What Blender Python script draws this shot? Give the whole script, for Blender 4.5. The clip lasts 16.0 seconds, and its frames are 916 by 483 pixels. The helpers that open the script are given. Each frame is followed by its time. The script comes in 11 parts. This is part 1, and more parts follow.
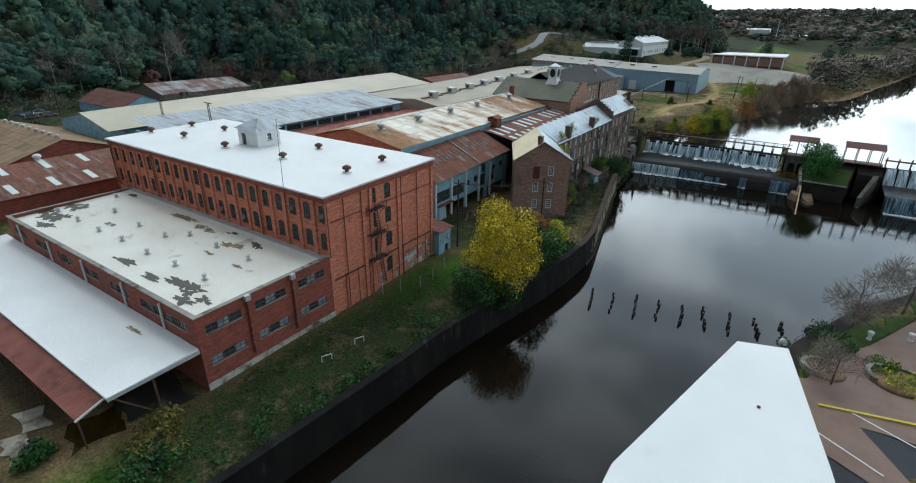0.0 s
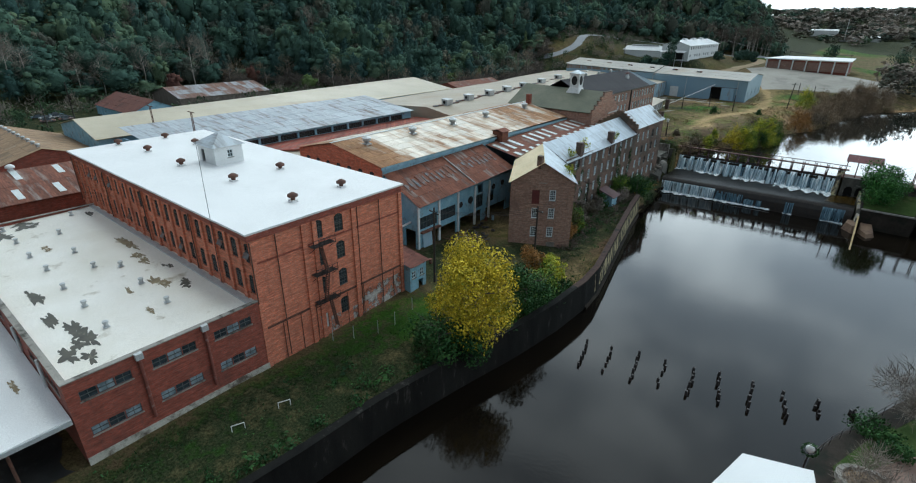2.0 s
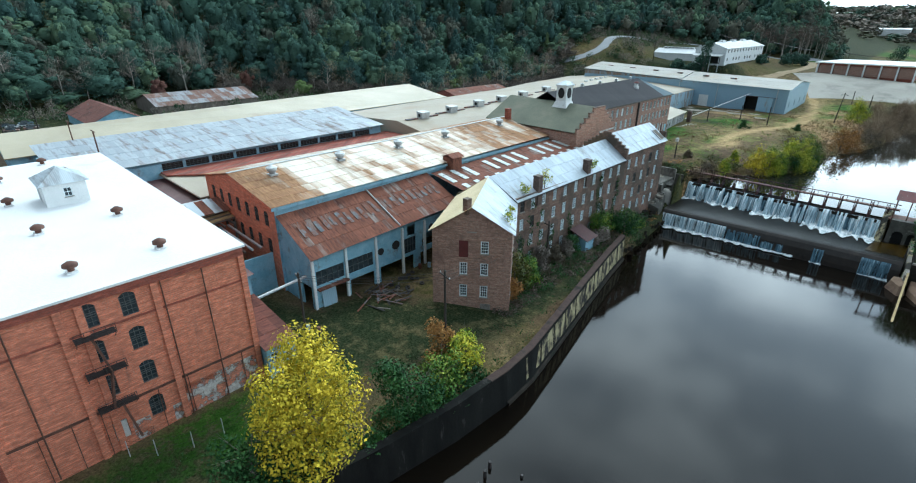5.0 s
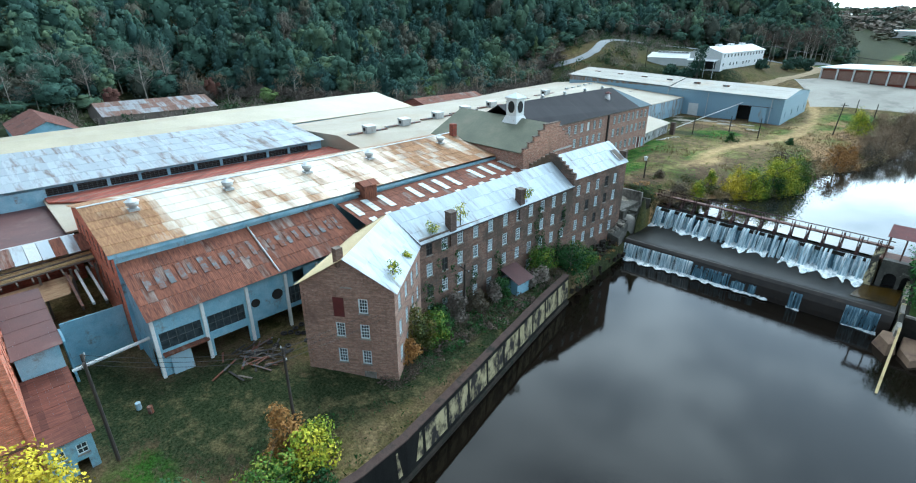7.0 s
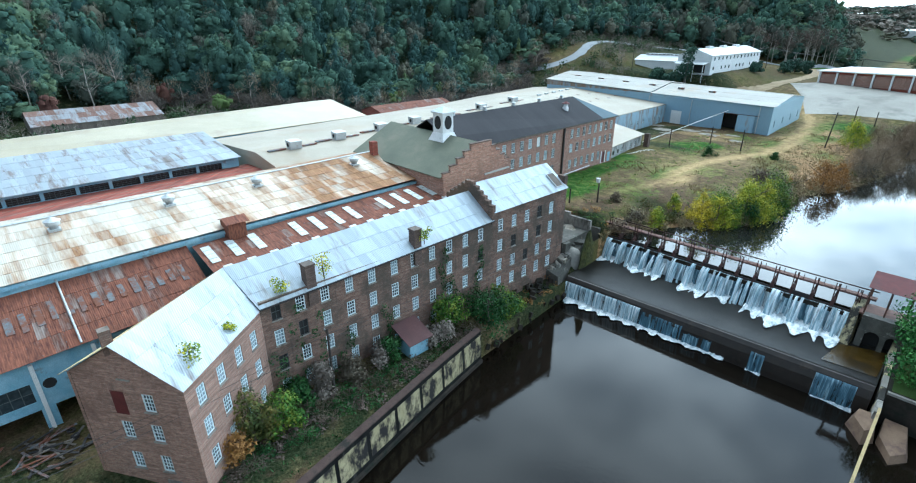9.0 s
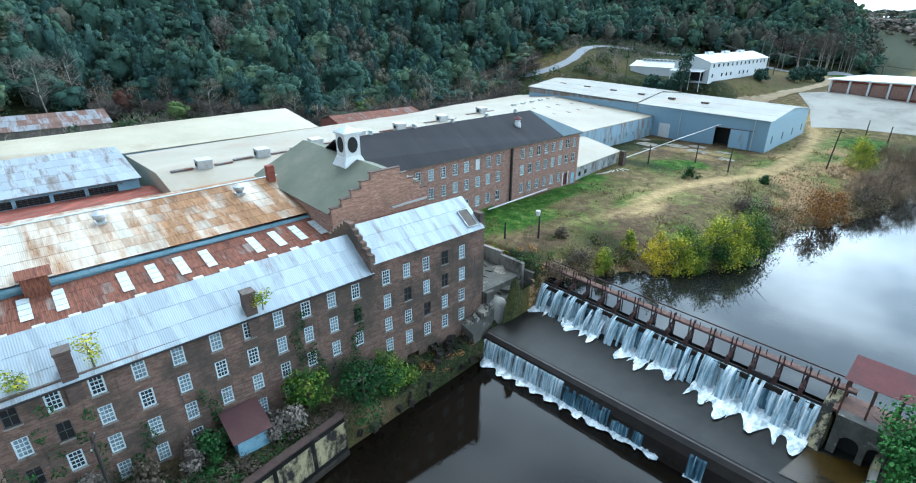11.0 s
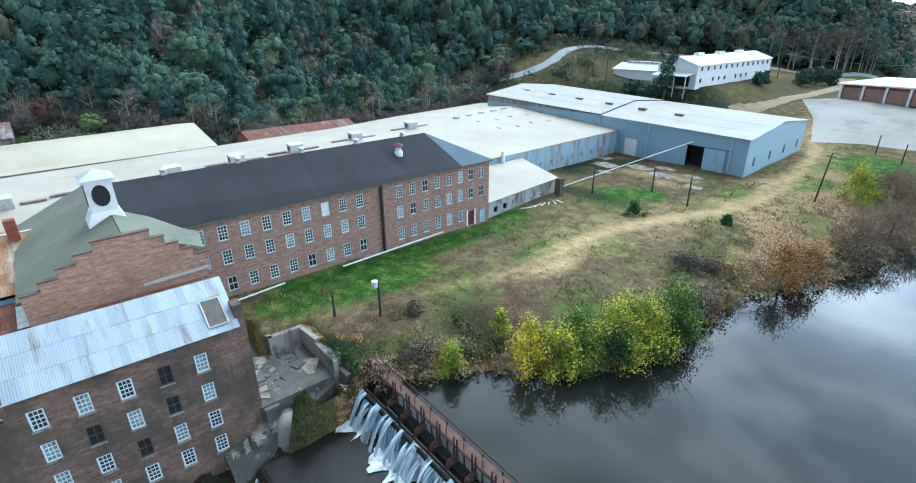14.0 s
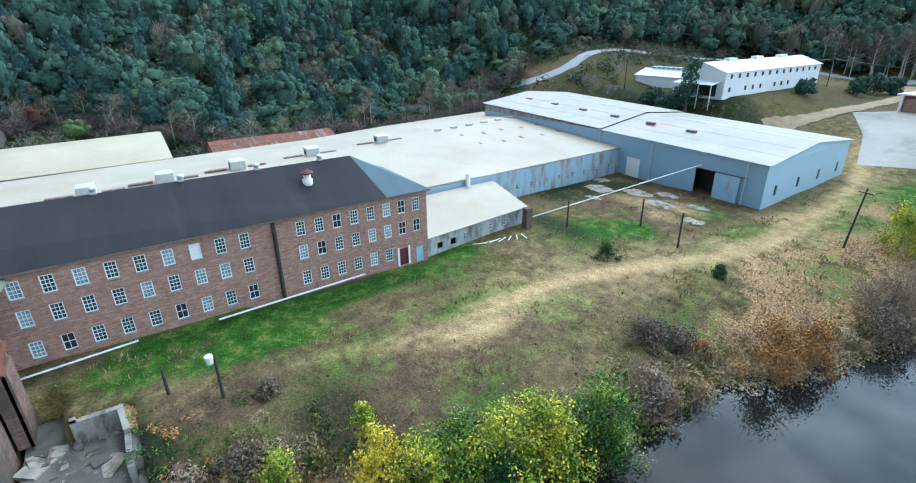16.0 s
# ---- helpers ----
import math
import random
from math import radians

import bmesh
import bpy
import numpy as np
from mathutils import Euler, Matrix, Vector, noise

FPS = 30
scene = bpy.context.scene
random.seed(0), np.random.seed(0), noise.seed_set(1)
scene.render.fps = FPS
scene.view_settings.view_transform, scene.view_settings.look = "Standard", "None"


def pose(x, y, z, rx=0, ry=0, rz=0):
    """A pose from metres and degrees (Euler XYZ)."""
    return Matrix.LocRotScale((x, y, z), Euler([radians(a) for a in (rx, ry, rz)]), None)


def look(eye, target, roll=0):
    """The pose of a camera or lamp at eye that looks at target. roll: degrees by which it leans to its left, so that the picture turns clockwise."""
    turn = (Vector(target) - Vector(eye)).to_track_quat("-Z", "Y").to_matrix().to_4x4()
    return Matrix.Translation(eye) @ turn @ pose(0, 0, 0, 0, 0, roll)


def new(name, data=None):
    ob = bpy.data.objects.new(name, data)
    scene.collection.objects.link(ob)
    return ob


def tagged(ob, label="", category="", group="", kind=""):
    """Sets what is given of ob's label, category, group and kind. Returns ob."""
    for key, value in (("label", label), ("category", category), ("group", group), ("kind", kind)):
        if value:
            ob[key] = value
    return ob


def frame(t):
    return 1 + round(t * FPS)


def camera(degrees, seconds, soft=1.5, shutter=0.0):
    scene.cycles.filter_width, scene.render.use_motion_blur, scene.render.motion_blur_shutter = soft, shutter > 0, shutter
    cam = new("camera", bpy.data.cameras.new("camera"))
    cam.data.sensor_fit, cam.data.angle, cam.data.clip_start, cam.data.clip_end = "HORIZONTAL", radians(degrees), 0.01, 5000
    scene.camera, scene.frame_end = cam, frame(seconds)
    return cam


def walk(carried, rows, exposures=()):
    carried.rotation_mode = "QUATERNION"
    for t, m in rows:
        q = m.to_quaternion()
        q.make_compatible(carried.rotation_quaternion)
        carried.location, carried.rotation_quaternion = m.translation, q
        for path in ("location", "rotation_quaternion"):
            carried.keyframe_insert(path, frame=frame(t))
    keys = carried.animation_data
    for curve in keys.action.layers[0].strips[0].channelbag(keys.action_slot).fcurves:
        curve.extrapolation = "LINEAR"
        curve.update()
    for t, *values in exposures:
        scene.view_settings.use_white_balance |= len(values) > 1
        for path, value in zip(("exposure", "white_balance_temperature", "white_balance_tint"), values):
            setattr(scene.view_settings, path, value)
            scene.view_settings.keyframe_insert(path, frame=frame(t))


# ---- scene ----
cam = camera(85.1, 16.0, 1.12)
PATH = [
    (0, (2.044, 1.844, 42.531), (1.039, 3.374, 41.727), 0.9),
    (0.5, (2.37, 5.858, 42.66), (1.305, 7.347, 41.855), 0.9),
    (1, (2.735, 10.002, 42.816), (1.63, 11.462, 42.012), 0.8),
    (1.5, (3.075, 14.359, 42.988), (1.952, 15.806, 42.185), 0.8),
    (2, (3.341, 18.899, 43.104), (2.198, 20.33, 42.302), 0.7),
    (2.5, (3.625, 23.597, 43.229), (2.46, 25.011, 42.428), 0.6),
    (3, (3.828, 28.274, 43.374), (2.644, 29.673, 42.573), 0.6),
    (3.5, (4.033, 33.156, 43.509), (2.826, 34.536, 42.708), 0.6),
    (4, (4.328, 38.235, 43.641), (3.096, 39.592, 42.841), 0.5),
    (4.2, (4.432, 40.316, 43.677), (3.191, 41.664, 42.877), 0.4),
    (6.3, (5.584, 63.027, 44.545), (4.297, 64.331, 43.744), 0.4),
    (6.5, (5.733, 65.34, 44.571), (4.443, 66.642, 43.773), 0.3),
    (7, (6.097, 71.302, 44.694), (4.799, 72.599, 43.898), 0.2),
    (7.5, (6.333, 77.286, 44.825), (5.028, 78.577, 44.031), 0.1),
    (8, (6.456, 83.336, 44.95), (5.146, 84.621, 44.155), 0.1),
    (8.5, (6.583, 89.281, 45.07), (5.267, 90.562, 44.276), 0.0),
    (9, (6.615, 95.309, 45.155), (5.296, 96.585, 44.361), -0.0),
    (9.2, (6.619, 97.775, 45.167), (5.295, 99.049, 44.377), -0.0),
    (11.3, (6.671, 124.244, 45.443), (5.3, 125.47, 44.658), -0.1),
    (11.5, (6.642, 126.818, 45.463), (5.268, 128.042, 44.678), -0.4),
    (12, (6.531, 133.215, 45.55), (5.149, 134.429, 44.764), -0.5),
    (12.5, (6.351, 139.513, 45.669), (4.961, 140.718, 44.883), -0.4),
    (13, (6.199, 145.837, 45.79), (4.798, 147.027, 45.002), -0.4),
    (13.5, (6.021, 152.253, 45.874), (4.607, 153.428, 45.086), -0.4),
    (14, (5.748, 158.766, 45.938), (4.327, 159.931, 45.15), -0.5),
    (14.5, (5.453, 165.175, 46.002), (4.019, 166.326, 45.215), -0.5),
    (15, (4.898, 171.646, 46.011), (3.441, 172.768, 45.224), -0.6),
    (15.5, (4.299, 178.083, 46.042), (2.806, 179.157, 45.257), -0.6),
    (16, (3.781, 184.482, 46.122), (2.252, 185.507, 45.34), -0.7),
]
walk(cam, [(t, look(eye, target, roll)) for t, eye, target, roll in PATH],
     [(0, -1.2, 5550, 0), (4, -0.74, 5350, -3), (6.5, -0.22, 5080, -5), (16, 0.0, 4900, 0)])

# ---- world, sun ----
world = bpy.data.worlds.new("sky_world")
scene.world = world
world.use_nodes = True
wn = world.node_tree
sky = wn.nodes.new("ShaderNodeTexSky")
sky.sky_type, sky.sun_disc = "NISHITA", False
SUN_EL, SUN_AZ = 62.0, -50.0        # degrees; azimuth clockwise from +y
sky.sun_elevation, sky.sun_rotation = radians(SUN_EL), radians(SUN_AZ)
sky.air_density, sky.dust_density, sky.ozone_density = 1.0, 2.0, 1.5
# thin broken cloud over the whole sky
wc = wn.nodes.new("ShaderNodeTexCoord").outputs["Generated"]
wmap = wn.nodes.new("ShaderNodeMapping")
wmap.inputs["Scale"].default_value = (1.0, 1.0, 2.6)
wn.links.new(wc, wmap.inputs["Vector"])
wnoise = wn.nodes.new("ShaderNodeTexNoise")
wnoise.inputs["Scale"].default_value, wnoise.inputs["Detail"].default_value, wnoise.inputs["Roughness"].default_value = 2.9, 6.0, 0.55
wn.links.new(wmap.outputs["Vector"], wnoise.inputs["Vector"])
wramp = wn.nodes.new("ShaderNodeValToRGB")
wramp.color_ramp.elements[0].position, wramp.color_ramp.elements[0].color = 0.38, (0.4, 0.43, 0.47, 1)
wramp.color_ramp.elements[1].position, wramp.color_ramp.elements[1].color = 0.6, (1.0, 1.0, 1.0, 1)
wn.links.new(wnoise.outputs["Fac"], wramp.inputs["Fac"])
wbright = wn.nodes.new("ShaderNodeMix")
wbright.data_type, wbright.blend_type = "RGBA", "MULTIPLY"
wbright.inputs[0].default_value = 1.0
wbright.inputs[7].default_value = (64.0, 62.0, 59.0, 1)
# thin cloud is brighter towards the horizon
wsep = wn.nodes.new("ShaderNodeSeparateXYZ")
wn.links.new(wc, wsep.inputs[0])
wlimb = wn.nodes.new("ShaderNodeValToRGB")
wlimb.color_ramp.elements.new(0.25)
wlimb.color_ramp.elements.new(0.42)
wlimb.color_ramp.elements.new(0.65)
for e, p, c in zip(wlimb.color_ramp.elements, (0.0, 0.2, 0.42, 0.65, 1.0), (0.46, 0.8, 0.9, 0.68, 0.29)):
    e.position, e.color = p, (c, c, c, 1)
wn.links.new(wsep.outputs[2], wlimb.inputs["Fac"])
wl = wn.nodes.new("ShaderNodeMix")
wl.data_type, wl.blend_type = "RGBA", "MULTIPLY"
wl.inputs[0].default_value = 1.0
wn.links.new(wramp.outputs["Color"], wl.inputs[6])
wn.links.new(wlimb.outputs["Color"], wl.inputs[7])
# and towards azimuth -12, a glow set apart from the sun for the water's reflections
wdot = wn.nodes.new("ShaderNodeVectorMath")
wdot.operation = "DOT_PRODUCT"
wdot.inputs[1].default_value = (0.5 * math.sin(radians(-12)), 0.5 * math.cos(radians(-12)), 0.0)
wn.links.new(wc, wdot.inputs[0])
wadd = wn.nodes.new("ShaderNodeMath")
wadd.inputs[1].default_value = 0.5
wn.links.new(wdot.outputs["Value"], wadd.inputs[0])
wglow = wn.nodes.new("ShaderNodeValToRGB")
wglow.color_ramp.elements.new(0.5)
wglow.color_ramp.elements.new(0.8)
for e, p, c in zip(wglow.color_ramp.elements, (0.0, 0.5, 0.8, 0.96), (0.12, 0.36, 1.0, 1.6)):
    e.position, e.color = p, (c, c, c, 1)
wn.links.new(wadd.outputs[0], wglow.inputs["Fac"])
wl2 = wn.nodes.new("ShaderNodeMix")
wl2.data_type, wl2.blend_type = "RGBA", "MULTIPLY"
wl2.inputs[0].default_value = 1.0
wn.links.new(wl.outputs[2], wl2.inputs[6])
wn.links.new(wglow.outputs["Color"], wl2.inputs[7])
wn.links.new(wl2.outputs[2], wbright.inputs[6])
wmix = wn.nodes.new("ShaderNodeMix")
wmix.data_type = "RGBA"
wmix.inputs[0].default_value = 0.72
wn.links.new(sky.outputs["Color"], wmix.inputs[6])
wn.links.new(wbright.outputs[2], wmix.inputs[7])
wn.links.new(wmix.outputs[2], wn.nodes["Background"].inputs["Color"])
wn.nodes["Background"].inputs["Strength"].default_value = 0.15
sun = new("sun", bpy.data.lights.new("sun", "SUN"))
sun.data.energy, sun.data.angle, sun.data.color = 1.45, radians(14), (1.0, 0.93, 0.82)
_az, _el = radians(SUN_AZ), radians(SUN_EL)
sun.matrix_basis = look((300 * math.sin(_az) * math.cos(_el), 300 * math.cos(_az) * math.cos(_el), 300 * math.sin(_el)), (0, 0, 0))

WATER, POND = -1.5, 7.3


# ---- mesh helpers ----
def mesh_data(name, verts, faces, mat, smooth=False):
    me = bpy.data.meshes.new(name)
    me.from_pydata([tuple(v) for v in verts], [], [tuple(f) for f in faces])
    for m in (mat if isinstance(mat, (list, tuple)) else [mat]):
        me.materials.append(m)
    if smooth:
        me.polygons.foreach_set("use_smooth", [True] * len(me.polygons))
    me.update()
    return me


class Geo:
    """Collects vertices and faces for one mesh."""

    def __init__(self):
        self.v, self.f = [], []

    def add(self, verts, faces):
        n = len(self.v)
        self.v += [tuple(p) for p in verts]
        self.f += [tuple(n + i for i in f) for f in faces]
        return self

    def box(self, x0, y0, z0, x1, y1, z1, m=None):
        p = [(x, y, z) for z in (z0, z1) for x, y in ((x0, y0), (x1, y0), (x1, y1), (x0, y1))]
        if m is not None:
            p = [m @ Vector(q) for q in p]
        return self.add(p, [(3, 2, 1, 0), (4, 5, 6, 7), (0, 1, 5, 4), (1, 2, 6, 5), (2, 3, 7, 6), (3, 0, 4, 7)])

    def slab(self, quad, t):
        """A sheet over the quad (counter-clockwise from above), t thick downwards."""
        q = [Vector(p) for p in quad]
        k = len(q)
        n = (q[1] - q[0]).cross(q[2] - q[0]).normalized()
        lo = [p - n * t for p in q]
        sides = [(i, k + i, k + (i + 1) % k, (i + 1) % k) for i in range(k)]
        return self.add(q + lo, [tuple(range(k)), tuple(range(2 * k - 1, k - 1, -1))] + sides)

    def beam(self, a, b, w, h=None):
        """A square bar from a to b."""
        a, b, h = Vector(a), Vector(b), h or w
        d = (b - a)
        q = d.to_track_quat("Y", "Z").to_matrix().to_4x4()
        return self.box(-w / 2, 0, -h / 2, w / 2, d.length, h / 2, Matrix.Translation(a) @ q)

    def tube(self, a, b, r0, r1=None, n=8, caps=True):
        a, b = Vector(a), Vector(b)
        r1 = r0 if r1 is None else r1
        q = (b - a).to_track_quat("Z", "Y").to_matrix()
        ring = [Vector((math.cos(2 * math.pi * i / n), math.sin(2 * math.pi * i / n), 0)) for i in range(n)]
        p = [a + q @ (c * r0) for c in ring] + [b + q @ (c * r1) for c in ring]
        f = [(i, (i + 1) % n, n + (i + 1) % n, n + i) for i in range(n)]
        if caps:
            f += [tuple(range(n - 1, -1, -1)), tuple(range(n, 2 * n))]
        return self.add(p, f)

    def lathe(self, prof, n=12, at=(0, 0, 0)):
        """A turned body from (radius, height) pairs."""
        p = [(at[0] + r * math.cos(2 * math.pi * i / n), at[1] + r * math.sin(2 * math.pi * i / n), at[2] + z) for r, z in prof for i in range(n)]
        f = [(k * n + i, k * n + (i + 1) % n, (k + 1) * n + (i + 1) % n, (k + 1) * n + i) for k in range(len(prof) - 1) for i in range(n)]
        f += [tuple(range(n - 1, -1, -1)), tuple((len(prof) - 1) * n + i for i in range(n))]
        return self.add(p, f)

    def weld(self):
        """Joins vertices that lie in one place."""
        seen, idx, out = {}, [], []
        for p in self.v:
            k = (round(p[0], 3), round(p[1], 3), round(p[2], 3))
            if k not in seen:
                seen[k] = len(out)
                out.append(p)
            idx.append(seen[k])
        self.v, self.f = out, [tuple(idx[i] for i in f) for f in self.f]
        return self

    def mesh(self, name, mat, smooth=False):
        return mesh_data(name, self.v, self.f, mat, smooth)


def world_of(ob):
    if ob.parent is None:
        return ob.matrix_basis.copy()
    return world_of(ob.parent) @ ob.matrix_parent_inverse @ ob.matrix_basis


def thing(name, at, label, category, group="", kind=""):
    """An Empty at the base of a thing, which parents its parts."""
    e = new(name)
    e.empty_display_size = 0.5
    e.matrix_basis = Matrix.Translation(at)
    return tagged(e, label, category, group, kind)


def part(name, geo, mat, parent, label="", m=None, smooth=False):
    """One mesh object under a thing or a part, its geometry in world places, or at m."""
    me = geo if isinstance(geo, bpy.types.Mesh) else geo.mesh(name, mat, smooth)
    ob = new(name, me)
    ob.parent = parent
    ob.matrix_parent_inverse = world_of(parent).inverted()
    if m is not None:
        ob.matrix_basis = m
    if label:
        ob["label"] = label
    return ob


def solid(name, geo, mat, label, category, kind="", group="", smooth=False):
    """A thing that is one mesh."""
    ob = new(name, geo if isinstance(geo, bpy.types.Mesh) else geo.mesh(name, mat, smooth))
    return tagged(ob, label, category, group, kind)


# ---- materials ----
def nodes_of(name):
    m = bpy.data.materials.new(name)
    m.use_nodes = True
    nt = m.node_tree
    return m, nt, nt.nodes["Principled BSDF"]


def ramp(nt, fac, stops):
    r = nt.nodes.new("ShaderNodeValToRGB")
    els = r.color_ramp.elements
    while len(els) < len(stops):
        els.new(0.5)
    for e, (p, c) in zip(els, stops):
        e.position, e.color = p, (*c, 1) if len(c) == 3 else c
    nt.links.new(fac, r.inputs["Fac"])
    return r.outputs["Color"]


def noise_of(nt, vec, scale, detail=4.0, rough=0.6, stretch=None):
    n = nt.nodes.new("ShaderNodeTexNoise")
    n.inputs["Scale"].default_value, n.inputs["Detail"].default_value, n.inputs["Roughness"].default_value = scale, detail, rough
    if stretch:
        mp = nt.nodes.new("ShaderNodeMapping")
        mp.inputs["Scale"].default_value = stretch
        nt.links.new(vec, mp.inputs["Vector"])
        vec = mp.outputs["Vector"]
    nt.links.new(vec, n.inputs["Vector"])
    return n.outputs["Fac"]


def mixc(nt, fac, a, b, mode="MIX"):
    m = nt.nodes.new("ShaderNodeMix")
    m.data_type, m.blend_type = "RGBA", mode
    for sock, val in ((m.inputs[0], fac), (m.inputs[6], a), (m.inputs[7], b)):
        if isinstance(val, (int, float)):
            sock.default_value = val
        elif isinstance(val, tuple):
            sock.default_value = (*val, 1)
        else:
            nt.links.new(val, sock)
    return m.outputs[2]


def bumped(nt, bsdf, height, strength, dist):
    b = nt.nodes.new("ShaderNodeBump")
    b.inputs["Strength"].default_value, b.inputs["Distance"].default_value = strength, dist
    nt.links.new(height, b.inputs["Height"])
    nt.links.new(b.outputs["Normal"], bsdf.inputs["Normal"])


def place(nt):
    return nt.nodes.new("ShaderNodeNewGeometry").outputs["Position"]


def surf(name, c1, c2, scale=1.0, spots=None, spot_at=(0.55, 0.65), spot_scale=0.25, rough=0.8, bump=0.3, dist=0.02,
         metal=0.0, stretch=None, island=None, random_tint=0.0, grain=12.0):
    """A mottled surface: two colours at two scales, optional stains with their own shape, and fine relief."""
    m, nt, b = nodes_of(name)
    p = place(nt)
    big = noise_of(nt, p, scale, 5, 0.62, stretch)
    fine = noise_of(nt, p, grain, 3, 0.6, stretch)
    col = ramp(nt, big, [(0.32, c1), (0.68, c2)])
    g = ramp(nt, fine, [(0.3, (0.78, 0.78, 0.78)), (0.7, (1.12, 1.12, 1.12))])
    col = mixc(nt, 1.0, col, g, "MULTIPLY")
    if island:
        r = nt.nodes.new("ShaderNodeNewGeometry").outputs["Random Per Island"]
        col = mixc(nt, ramp(nt, r, [(island[0], (0, 0, 0)), (island[0] + 0.02, (1, 1, 1))]), col, island[1])
        tone = ramp(nt, r, [(0.0, (0.8, 0.8, 0.8)), (0.5, (1.08, 1.08, 1.08)), (1.0, (0.9, 0.9, 0.9))])
        col = mixc(nt, 1.0, col, tone, "MULTIPLY")
    if spots:
        s = noise_of(nt, p, spot_scale, 7, 0.68, stretch)
        col = mixc(nt, ramp(nt, s, [(spot_at[0], (0, 0, 0)), (spot_at[1], (1, 1, 1))]), col, spots)
    if random_tint:
        r = nt.nodes.new("ShaderNodeObjectInfo").outputs["Random"]
        t = ramp(nt, r, [(0, (1 - random_tint,) * 3), (1, (1 + random_tint,) * 3)])
        col = mixc(nt, 1.0, col, t, "MULTIPLY")
    nt.links.new(col, b.inputs["Base Color"])
    b.inputs["Roughness"].default_value, b.inputs["Metallic"].default_value = rough, metal
    if bump:
        bumped(nt, b, fine, bump, dist)
    return m


def brick(name, c1, c2, mortar, stain, stain_at=(0.55, 0.75), bw=0.22, bh=0.075, streak=0.35):
    """Brickwork in courses, with per-brick shades, soot and run-off stains."""
    m, nt, b = nodes_of(name)
    p = place(nt)
    sep = nt.nodes.new("ShaderNodeSeparateXYZ")
    nt.links.new(p, sep.inputs[0])
    add = nt.nodes.new("ShaderNodeMath")
    nt.links.new(sep.outputs[0], add.inputs[0])
    nt.links.new(sep.outputs[1], add.inputs[1])
    comb = nt.nodes.new("ShaderNodeCombineXYZ")
    nt.links.new(add.outputs[0], comb.inputs[0])
    nt.links.new(sep.outputs[2], comb.inputs[1])
    t = nt.nodes.new("ShaderNodeTexBrick")
    t.inputs["Color1"].default_value, t.inputs["Color2"].default_value, t.inputs["Mortar"].default_value = (*c1, 1), (*c2, 1), (*mortar, 1)
    t.inputs["Scale"].default_value, t.inputs["Mortar Size"].default_value = 1.0, 0.008
    t.inputs["Brick Width"].default_value, t.inputs["Row Height"].default_value, t.inputs["Bias"].default_value = bw, bh, -0.1
    nt.links.new(comb.outputs[0], t.inputs["Vector"])
    course = noise_of(nt, comb.outputs[0], 1.0, 3, 0.6, (0.35, 9.0, 1))
    col = mixc(nt, 1.0, t.outputs["Color"], ramp(nt, course, [(0.35, (0.74, 0.73, 0.72)), (0.64, (1.2, 1.19, 1.18))]), "MULTIPLY")
    patch = noise_of(nt, comb.outputs[0], 1.0, 5, 0.75, (1.1, 2.6, 1))
    col = mixc(nt, 1.0, col, ramp(nt, patch, [(0.36, (0.72, 0.7, 0.68)), (0.5, (1.0, 1.0, 1.0)), (0.66, (1.36, 1.35, 1.33))]), "MULTIPLY")
    big = noise_of(nt, p, 0.22, 6, 0.65)
    col = mixc(nt, ramp(nt, big, [(stain_at[0], (0, 0, 0)), (stain_at[1], (0.8, 0.8, 0.8))]), col, stain)
    run = noise_of(nt, comb.outputs[0], 1.0, 4, 0.6, (1.6, 0.12, 1))
    col = mixc(nt, ramp(nt, run, [(0.58, (0, 0, 0)), (0.74, (streak, streak, streak))]), col, (0.07, 0.055, 0.05))
    nt.links.new(col, b.inputs["Base Color"])
    b.inputs["Roughness"].default_value = 0.9
    bumped(nt, b, t.outputs["Fac"], -0.5, 0.012)
    return m


